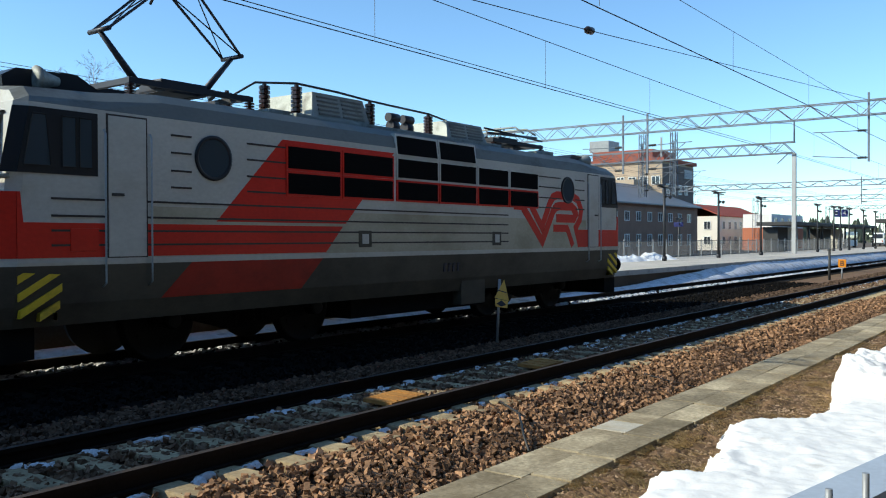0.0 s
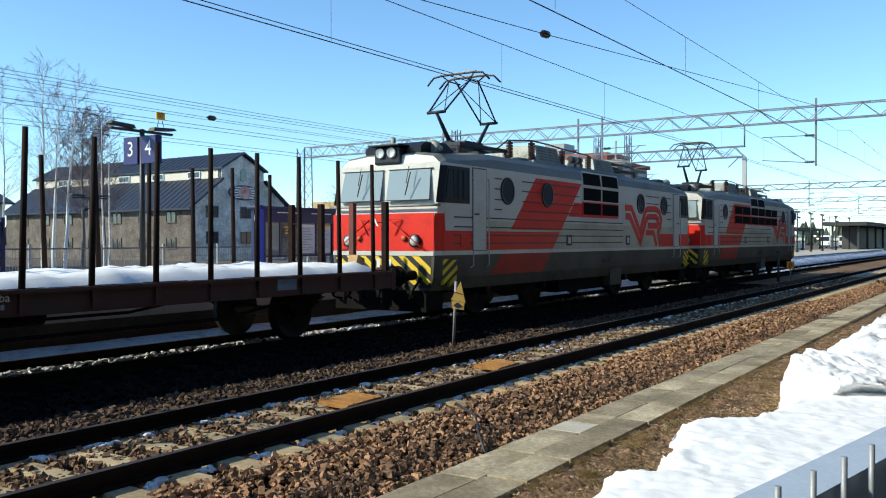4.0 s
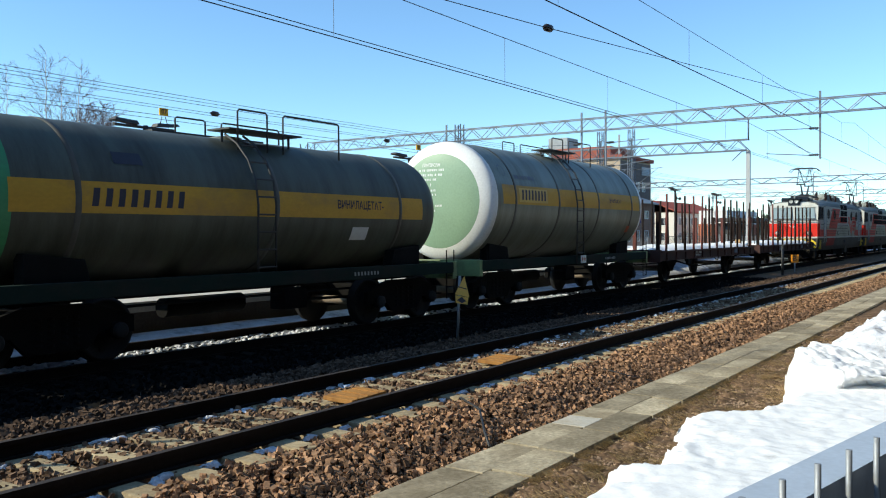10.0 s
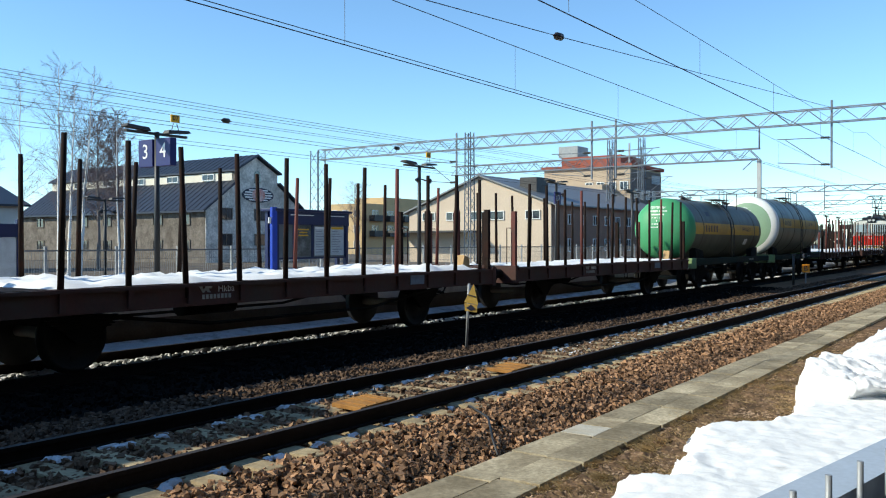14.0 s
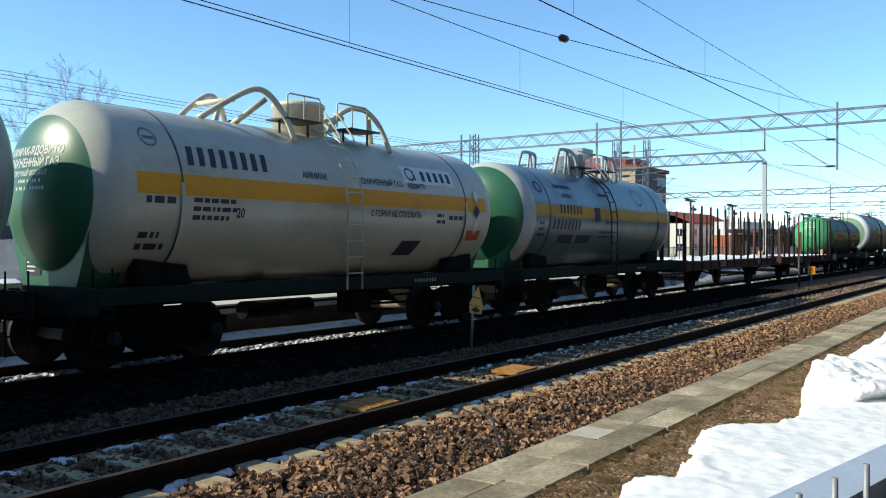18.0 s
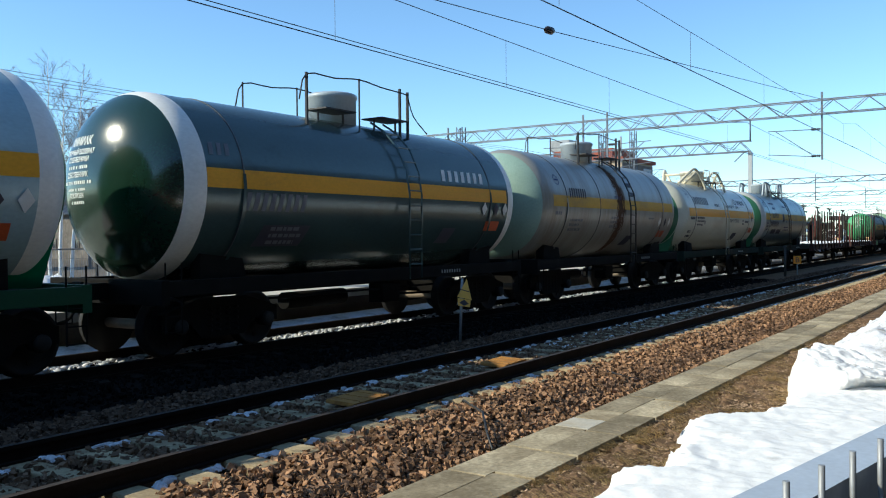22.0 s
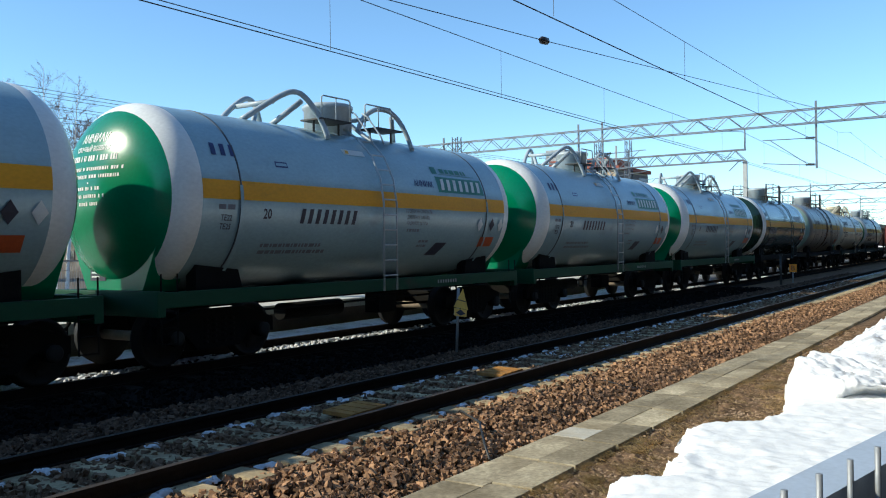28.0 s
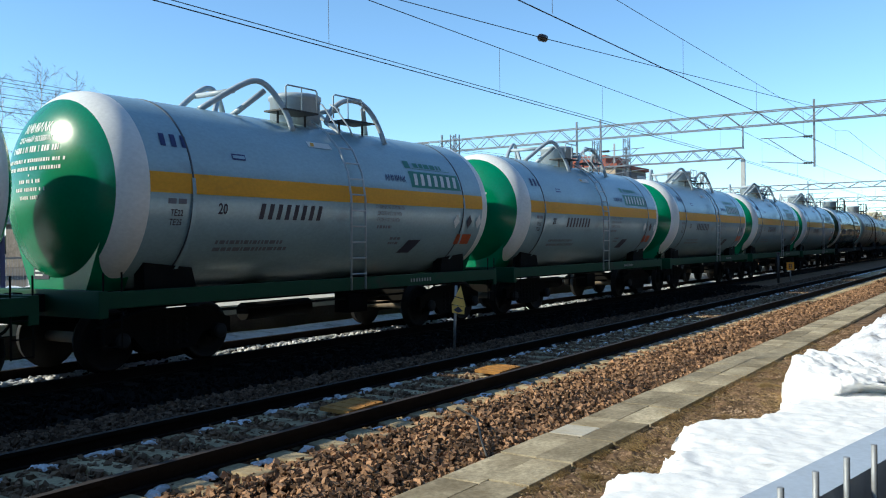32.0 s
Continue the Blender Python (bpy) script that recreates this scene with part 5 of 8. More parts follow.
def letters(text, size, narrow=0.82):
    """Flat lettering as vertex and face lists."""
    cu = bpy.data.curves.new("letters", "FONT")
    cu.body, cu.size, cu.align_x, cu.align_y, cu.offset = text, size, "CENTER", "CENTER", size * 0.022
    cu.resolution_u = 2
    tmp = bpy.data.objects.new("tmp", cu)
    me = bpy.data.meshes.new_from_object(tmp)
    bpy.data.objects.remove(tmp)
    verts = [(v.co.x * narrow, v.co.y) for v in me.vertices]
    faces = [tuple(p.vertices) for p in me.polygons]
    bpy.data.meshes.remove(me)
    return verts, faces


def shell_text(w, text, size, x, z, material, off=0.008, label=""):
    """Lettering that follows the round of the tank, on the side of the near track."""
    verts, faces = letters(text, size)
    a0 = math.asin((z - ZC) / RT)
    r = RT + off
    me = bpy.data.meshes.new("lettering")
    me.from_pydata([(x + u, -r * math.cos(a0 + v / RT), ZC + r * math.sin(a0 + v / RT)) for u, v in verts], [], faces)
    me.materials.append(material)
    ob = new("lettering", me)
    ob.parent = w
    if label:
        ob["label"] = label
    return ob


def end_lines(w, mt, seed, lines, z=3.35, depth=0.78, y0=0.12):
    """Lines of writing on the rear dished end, following its bulge: words, or a number for bars of that width."""
    g = random.Random(seed)
    bars = bmesh.new()

    def surf(y, zz):
        return -head_x(min(RT * 0.99, math.hypot(y, zz - ZC)), depth) - 0.005
    for text, h in lines:
        z -= h * 0.5
        if isinstance(text, str):
            verts, faces = letters(text, h * 1.3)
            me = bpy.data.meshes.new("lettering")
            me.from_pydata([(surf(y0 - u, z + v), y0 - u, z + v) for u, v in verts], [], faces)
            me.materials.append(mt)
            new("lettering", me).parent = w
        else:
            y = y0 + text / 2
            while y > y0 - text / 2:
                y1 = y - g.uniform(0.02, 0.05)
                vs = [bars.verts.new((surf(a, b), a, b)) for a, b in ((y, z - h * 0.3), (y1, z - h * 0.3), (y1, z + h * 0.3), (y, z + h * 0.3))]
                bars.faces.new(vs)
                y = y1 - g.choice((0.02, 0.02, 0.06))
        z -= h * 0.85
    part("lettering", bars, mt, w, "white painted lines of writing")


AMMONIA_END = (("АММИАК", 0.15), ("СРОЧНЫЙ ВОЗВРАТ", 0.085), (1.25, 0.15), (1.5, 0.09), (1.45, 0.09), (0.02, 0.05), (0.55, 0.09), (0.75, 0.09), (0.5, 0.09))


def ammonia_tank():
    w = tank_wagon("light grey ammonia tank wagon with bright green ends and orange stripe", M_SILVER, M_GREEN, M_RIM, M_STRIPE, M_GREENFRAME, "hoops", ladder_mat=M_PIPE, legs=M_GREEN)
    bm = bmesh.new()
    patch(bm, 1.9, 3.8, 3.05, 3.4, RT + 0.006)
    panel = part("name_panel", bm, M_TEAL, w, "teal panel with white bars")
    bm = bmesh.new()
    for k in range(7):
        x = 2.02 + k * 0.25
        patch(bm, x, x + 0.12, 3.1, 3.35, RT + 0.01, skew=0.05)
    bar_parts("bar", bm, M_WHITEINK, panel, "white bars")
    bm = bmesh.new()
    line_bars(bm, 2.2, 3.54, 1.4, 0.1, 1, seed=3)
    patch(bm, 2.1, 3.55, 3.455, 3.465, RT + 0.008)
    patch(bm, 1.86, 2.06, 3.46, 3.62, RT + 0.008)
    part("owner_mark", bm, M_TEAL, w, "teal line of bars with a round mark")
    shell_text(w, "АММИАК", 0.19, 1.38, 3.2, M_NAVYINK)
    bm = bmesh.new()
    number_bars(bm, -2.5, 2.43, 8, 0.26, 1.62, seed=5)
    bar_parts("number_bar", bm, M_INK, w, "dark painted bar of a number")
    shell_text(w, "20", 0.24, -3.3, 2.44, M_INK)
    bm = bmesh.new()
    number_bars(bm, -4.4, 3.47, 3, 0.2, 0.6, seed=8)
    part("owner_name", bm, M_NAVYINK, w, "navy bars")
    bm = bmesh.new()
    patch(bm, -3.02, -2.72, 3.26, 3.36, RT + 0.006)
    part("small_plate", bm, M_NAVYINK, w)
    bm = bmesh.new()
    patch(bm, -3.0, -2.74, 3.285, 3.335, RT + 0.009)
    part("small_plate", bm, M_SILVER, w)
    for k, (text, dx) in enumerate((("С ГОРКИ НЕ СПУСКАТЬ", 0.0), ("ДАВЛЕНИЕ 2.08 МПа", 0.0), ("ГИДР.ИСП 3.0 МПа", -0.02))):
        shell_text(w, text, 0.1, 1.1 + dx, 2.6 - 0.125 * k, M_GREYINK)
    for k, text in enumerate(("ТЕ22", "ТЕ25")):
        shell_text(w, text, 0.13, -4.2, 2.36 - 0.14 * k, M_INK)
    bm = bmesh.new()
    line_bars(bm, 0.75, 2.21, 0.62, 0.06, 1, seed=4)
    line_bars(bm, -3.3, 1.92, 1.9, 0.06, 2, seed=7)
    line_bars(bm, -4.38, 2.54, 0.42, 0.08, 1, seed=12)
    line_bars(bm, 1.3, 1.98, 0.45, 0.05, 2, seed=13)
    bar_parts("small_lettering", bm, M_GREYINK, w, "grey lines of writing as bars")
    bm = bmesh.new()
    patch(bm, 1.78, 2.22, 1.68, 1.95, RT + 0.008, skew=0.2)
    part("dark_plate", bm, M_INK, w)
    bm = bmesh.new()
    patch(bm, -0.95, -0.3, 3.66, 3.77, RT + 0.01)
    plate_ = part("label_plate", bm, M_WHITEINK, w, "small white label plate")
    bm = bmesh.new()
    patch(bm, -0.9, -0.8, 3.68, 3.75, RT + 0.013, skew=0.04)
    part("mark", bm, M_STRIPE, plate_, "yellow warning mark")
    placards(w, 4.12, 2.36, 0.17)
    end_lines(w, M_WHITEINK, 21, AMMONIA_END, z=3.72)
    return w


first = ammonia_tank()
CENTRE = {"n1": -148.3, "n2": -160.15, "n3": -172.05, "n4": -183.95, "n5": -195.82, "n6": -207.7}
TRAIN.append((first, CENTRE["n1"]))
for key in ("n2", "n3", "n4", "n5", "n6"):
    c = copy_thing(first, pose(CENTRE[key], FAR, 0))
    TRAIN.append((c, CENTRE[key]))
    for b in c.children:
        for q in b.children:
            if q.name.startswith("wheelset"):
                WHEELS.append((q, q.matrix_basis.translation.x, 0.475))

# the weathered ones ahead of them
t = tank_wagon("dark green-grey ammonia tank wagon with bottle green glossy ends", M_DARKTANK, M_BOTTLE, M_RIM, M_STRIPE, M_BLACK, "rails", depth=0.88, cap=1.47, rings=(-3.93, 3.85), stripe_x=(-4.7, 4.62), ladder_mat=M_DARKTANK)
bm = bmesh.new()
for k in range(7):
    x = 1.86 + k * 0.26
    patch(bm, x, x + 0.13, 3.07, 3.32, RT + 0.01, skew=0.06)
bar_parts("name_bar", bm, M_WHITEINK, t, "white bars")
bm = bmesh.new()
number_bars(bm, -3.9, 2.46, 8, 0.3, 1.5, seed=31)
number_bars(bm, -4.6, 3.28, 3, 0.2, 0.5, seed=8)
bar_parts("number_bar", bm, M_GREYINK, t, "faint painted bar of a number")
bm = bmesh.new()
patch(bm, -3.5, -2.35, 1.72, 2.08, RT + 0.008, skew=0.12)
plate_dark = part("dark_plate", bm, M_INK, t, "black data panel")
bm = bmesh.new()
line_bars(bm, -3.2, 2.02, 0.8, 0.06, 3, seed=33, r=RT + 0.012)
bar_parts("small_lettering", bm, M_GREYINK, plate_dark, "grey lines of writing as bars")
bm = bmesh.new()
patch(bm, 1.95, 2.45, 1.72, 2.05, RT + 0.008, skew=0.1)
part("dark_plate", bm, M_INK, t)
placards(t, 4.1, 2.5, 0.17)
DARK_END = (("АММИАК", 0.15), ("СРОЧНЫЙ ВОЗВРАТ", 0.09), ("СТ.БЕРЕЗНИКИ", 0.09), (0.62, 0.09), ("СОБСТВЕННИК", 0.09), (0.95, 0.09), (0.6, 0.07), ("ПОСТРОЕН", 0.08), (0.4, 0.08))
end_lines(t, M_WHITEINK, 5, DARK_END, z=3.5, depth=0.88, y0=0.45)
TRAIN.append((t, -136.15))
t = tank_wagon("stained off-white tank wagon with sea green ends and rust streaks", M_STAINED, M_SEAGREEN, M_STAINED, M_OLDSTRIPE, M_BLACK, "rails", depth=0.88, cap=1.43, rings=(-3.88, -1.62, 3.72), stripe_x=(-4.72, 4.7), ladder_mat=M_DARKSTEEL)
bm = bmesh.new()
number_bars(bm, -3.7, 3.06, 8, 0.27, 1.15, seed=41)
bar_parts("number_bar", bm, M_INK, t, "dark painted bar of a number")
bm = bmesh.new()
line_bars(bm, -3.6, 2.3, 0.9, 0.07, 3, seed=42)
line_bars(bm, -0.75, 2.4, 0.7, 0.07, 3, seed=44)
line_bars(bm, 2.4, 2.42, 0.7, 0.06, 1, seed=43)
line_bars(bm, -4.6, 2.48, 0.5, 0.09, 1, seed=45)
bar_parts("small_lettering", bm, M_GREYINK, t, "grey lines of writing as bars")
bm = bmesh.new()
for k in range(20):
    a = 2 * math.pi * k / 20
    patch(bm, -4.33 + 0.14 * math.cos(a), -4.3 + 0.14 * math.cos(a), 3.38 + 0.13 * math.sin(a), 3.41 + 0.13 * math.sin(a), RT + 0.008)
patch(bm, -4.42, -4.2, 3.37, 3.42, RT + 0.009)
part("round_mark", bm, M_NAVYINK, t, "round navy mark")
shell_text(t, "АММИАК", 0.15, -0.25, 3.02, M_NAVYINK)
bm = bmesh.new()
g = random.Random(6)
x = -0.1
for k in range(300):
    z = 4.1 - 2.6 * k / 300
    x += g.uniform(-0.04, 0.04) + (0.006 if x < -0.05 else -0.006)
    for q in range(3):
        a = x + g.gauss(0, 0.14 if 40 < k < 230 else 0.09)
        patch(bm, a, a + g.uniform(0.008, 0.045), z - g.uniform(0.04, 0.26), z, RT + 0.0045 + 0.0002 * q, n=2, skew=g.uniform(-.02, .02))
part("rust_stain", bm, mat("spilled_rust", (0.095, 0.055, 0.036), 0.85, vary=0.5, scale=7, bump=0.2), t, "brown rust spill below the manhole")
bm = bmesh.new()
patch(bm, 0.75, 1.2, 3.4, 3.54, RT + 0.008)
patch(bm, 0.85, 1.28, 3.12, 3.24, RT + 0.008)
part("dark_plate", bm, M_INK, t)
bm = bmesh.new()
patch(bm, 0.85, 1.4, 1.55, 1.85, RT + 0.008, skew=0.15)
part("dark_plate", bm, M_INK, t)
placards(t, 4.0, 2.3, 0.17)
end_lines(t, M_RIM, 6, (("АММИАК", 0.15), (0.7, 0.09), (0.55, 0.09), (0.4, 0.08)), z=3.5, depth=0.88, y0=0.35)
TRAIN.append((t, -124.25))
ZC, RT = 2.6, 1.42                                     # these two have slimmer tanks
t = tank_wagon("cream tank wagon with green and cream ends and yellow stripe", M_OLDWHITE, M_MIDGREEN, M_OLDWHITE, M_STRIPE, M_DULLFRAME, "hoops", depth=0.72, cap=1.15, stripe_z=(2.58, 2.9), ladder_mat=M_OLDWHITE, legs=M_MIDGREEN, pipes=M_CREAMPIPE)
bm = bmesh.new()
number_bars(bm, -3.75, 3.2, 8, 0.3, 1.75, seed=51)
bar_parts("number_bar", bm, M_INK, t, "dark painted bar of a number")
bm = bmesh.new()
for k in range(20):
    a = 2 * math.pi * k / 20
    patch(bm, -4.36 + 0.14 * math.cos(a), -4.33 + 0.14 * math.cos(a), 3.42 + 0.13 * math.sin(a), 3.45 + 0.13 * math.sin(a), RT + 0.008)
patch(bm, -4.44, -4.24, 3.41, 3.45, RT + 0.009)
part("round_mark", bm, M_GREYINK, t, "round grey mark")
shell_text(t, "АММИАК", 0.17, -0.95, 3.06, M_INK)
shell_text(t, "СЖИЖЕННЫЙ ГАЗ-", 0.17, 0.98, 3.05, M_INK)
shell_text(t, "ЯДОВИТО", 0.15, 2.1, 3.04, M_INK)
shell_text(t, "С ГОРКИ НЕ СПУСКАТЬ", 0.17, 1.35, 2.44, M_INK)
shell_text(t, "20", 0.22, -2.75, 2.34, M_INK)
bm = bmesh.new()
patch(bm, 1.72, 3.55, 3.1, 3.46, RT + 0.006)
panel = part("name_panel", bm, M_RIM, t, "white panel with dark teal bars")
bm = bmesh.new()
for k in range(5):
    x = 2.35 + k * 0.235
    patch(bm, x, x + 0.12, 3.17, 3.38, RT + 0.01, skew=0.03)
for k in range(18):
    a = 2 * math.pi * k / 18
    patch(bm, 1.96 + 0.13 * math.cos(a), 2.0 + 0.13 * math.cos(a), 3.27 + 0.12 * math.sin(a), 3.31 + 0.12 * math.sin(a), RT + 0.01)
patch(bm, 2.1, 2.14, 3.16, 3.38, RT + 0.01)
part("bar", bm, mat("dark_teal_ink", (0.01, 0.06, 0.07), 0.6, vary=0.1, bump=0), panel, "dark teal bars")
bm = bmesh.new()
patch(bm, 1.6, 2.25, 1.62, 1.92, RT + 0.008, skew=0.12)
part("dark_plate", bm, M_INK, t)
bm = bmesh.new()
line_bars(bm, -3.7, 2.52, 0.95, 0.07, 3, seed=53)
line_bars(bm, -4.55, 2.5, 0.55, 0.1, 1, seed=54)
line_bars(bm, -4.6, 1.98, 0.5, 0.09, 2, seed=57)
line_bars(bm, 2.75, 2.46, 0.35, 0.07, 2, seed=55)
line_bars(bm, 3.2, 2.42, 0.6, 0.09, 1, seed=56)
bar_parts("small_lettering", bm, M_INK, t, "dark lines of writing as bars")
placards(t, 4.28, 2.72, 0.17, column=True)
end_lines(t, M_WHITEINK, 16, (("АММИАК-ЯДОВИТО", 0.13), ("СЖИЖЕННЫЙ ГАЗ", 0.13), ("СРОЧНЫЙ ВОЗВРАТ", 0.08), (0.55, 0.08), (0.7, 0.08)), z=3.26, depth=0.72, y0=0.02)
TRAIN.append((t, -112.5))
t = tank_wagon("dull blue-grey tank wagon with green ends and worn stripe", M_STEELGREY, M_MIDGREEN, M_WORNRIM, M_OLDSTRIPE, M_DULLFRAME, "frames", depth=0.72, cap=1.28, stripe_z=(2.58, 2.9), ladder_mat=M_DARKSTEEL, legs=M_MIDGREEN)
bm = bmesh.new()
number_bars(bm, -3.75, 2.38, 8, 0.26, 1.75, seed=61)
number_bars(bm, -3.35, 2.8, 7, 0.24, 1.4, seed=62)
bar_parts("number_bar", bm, M_INK, t, "dark painted bar of a number")
shell_text(t, "АММИАК", 0.18, -2.75, 3.16, M_NAVYINK)
shell_text(t, "20", 0.2, -0.35, 2.5, M_INK)
bm = bmesh.new()
patch(bm, -3.3, -2.4, 1.88, 2.1, RT + 0.008)
patch(bm, -2.2, -1.3, 1.88, 2.1, RT + 0.008)
patch(bm, -1.2, -0.8, 2.5, 2.9, RT + 0.008)
part("dark_plate", bm, M_INK, t)
bm = bmesh.new()
line_bars(bm, -3.3, 3.42, 1.2, 0.09, 1, seed=63)
line_bars(bm, -0.6, 3.3, 0.9, 0.08, 1, seed=64)
line_bars(bm, -0.8, 2.2, 1.2, 0.07, 2, seed=65)
line_bars(bm, -4.5, 2.4, 0.4, 0.08, 3, seed=66)
bar_parts("small_lettering", bm, M_NAVYINK, t, "navy lines of writing as bars")
bm = bmesh.new()
for cx, ra in ((2.4, 0.32), (-4.3, 0.16)):
    for k in range(20):
        a = 2 * math.pi * k / 20
        patch(bm, cx + ra * math.cos(a), cx + 0.05 + ra * math.cos(a), 3.32 + 0.8 * ra * math.sin(a), 3.37 + 0.8 * ra * math.sin(a), RT + 0.008)
part("round_mark", bm, M_NAVYINK, t, "faded round blue mark")
end_lines(t, M_WHITEINK, 17, (("АММИАК", 0.15), ("СОБСТВЕННИК", 0.08), (0.8, 0.08), ("ПРИПИСАН", 0.08), (0.8, 0.08), ("СРОЧНЫЙ ВОЗВРАТ", 0.08), (0.75, 0.08)), z=3.4, depth=0.72, y0=0.3)
TRAIN.append((t, -100.65))
ZC, RT = 2.37, 1.22                                    # the olive wagon has a slimmer tank
t = tank_wagon("olive grey tank wagon with sea green ends and yellow band", M_OLIVE, M_OLDGREEN, M_OLDGREEN, M_OLDSTRIPE, M_DULLFRAME, "rails_low", depth=0.7, cap=1.1, stripe_z=(2.17, 2.62), stripe_x=(-4.75, 4.5), rings=(-3.75, 0.1, 3.7), ladder_mat=M_DARKSTEEL, frame_end=M_LIMEFRAME, front=M_OLIVE)
bm = bmesh.new()
number_bars(bm, -3.55, 2.4, 8, 0.26, 1.7, seed=71)
bar_parts("number_bar", bm, M_INK, t, "dark painted bar of a number")
bm = bmesh.new()
patch(bm, -3.1, -2.6, 2.9, 3.08, RT + 0.008)
part("dark_plate", bm, M_INK, t)
bm = bmesh.new()
patch(bm, 2.2, 2.7, 1.75, 2.0, RT + 0.008)
part("label_plate", bm, M_WHITEINK, t, "small white label plate")
end_lines(t, M_WHITEINK, 18, (("ПРИПИСАН", 0.1), (0.75, 0.1), (0.6, 0.1), (0.4, 0.08), (0.02, 0.1), (0.35, 0.09), (0.45, 0.09)), z=3.25, depth=0.7, y0=0.1)
shell_text(t, "ВИНИЛАЦЕТАТ-", 0.22, 2.4, 2.42, M_INK)
TRAIN.append((t, -61.0))
ZC, RT = 2.68, 1.5                                     # and the grey one a little
t = tank_wagon("weathered grey tank wagon with white-rimmed pale green end and yellow band", M_OLDGREY, M_PALEGREEN, M_RIM, M_OLDSTRIPE, M_DULLFRAME, "rails_low", depth=0.34, cap=1.18, stripe_z=(2.6, 3.08), stripe_x=(-4.45, 4.6), rings=(-3.8, -1.35, 1.32, 3.95), ladder_mat=M_DARKSTEEL, frame_end=M_LIMEFRAME)
bm = bmesh.new()
patch(bm, -3.62, -2.05, 2.66, 3.02, RT + 0.0055)
part("number_field", bm, mat("faded_yellow_field", (0.6, 0.42, 0.1), 0.5, vary=0.15, bump=0), t)
bm = bmesh.new()
number_bars(bm, -3.5, 2.85, 8, 0.26, 1.4, seed=81)
bar_parts("number_bar", bm, M_INK, t, "dark painted bar of a number")
bm = bmesh.new()
line_bars(bm, -3.7, 3.3, 1.3, 0.1, 1, seed=83)
for k in range(20):
    a = 2 * math.pi * k / 20
    patch(bm, -4.25 + 0.14 * math.cos(a), -4.22 + 0.14 * math.cos(a), 3.42 + 0.13 * math.sin(a), 3.45 + 0.13 * math.sin(a), RT + 0.008)
bar_parts("small_lettering", bm, M_GREYINK, t, "grey lines of writing as bars")
bm = bmesh.new()
patch(bm, 3.75, 4.0, 1.9, 2.1, RT + 0.015)
part("plate", bm, M_REDINK, t, "red warning plate")
bm = bmesh.new()
box(bm, -0.45, -0.12, -1.73, -1.71, 1.02, 1.24, 0)
part("class_plate", bm, M_WHITEINK, t, "white plate with dark diamonds")
bm = bmesh.new()
for x in (-0.36, -0.22):
    prism(bm, ((x - 0.05, 1.13), (x, 1.06), (x + 0.05, 1.13), (x, 1.2)), -1.735, -1.731)
part("mark", bm, M_REDINK, t, "small dark diamonds")
end_lines(t, M_WHITEINK, 19, (("ПРИПИСАН", 0.09), (0.72, 0.09), (0.6, 0.09), (0.35, 0.08), (0.02, 0.12), (0.3, 0.08), (0.3, 0.08), (0.02, 0.12), (0.62, 0.09), (0.3, 0.09)), z=3.62, depth=0.34, y0=0.2)
shell_text(t, "ВИНИЛАЦЕТАТ", 0.15, 2.6, 2.85, M_INK)
TRAIN.append((t, -49.0))


# -------- stake wagons
POCKET = finish(bmesh_box(-0.04, 0.04, -0.03, 0.03, 0.9, 1.16), "stake_pocket", M_RUSTRED)


M_CHOCK = mat("pale_timber", (0.42, 0.28, 0.14), 0.85, vary=0.25, scale=6, bump=0.2)


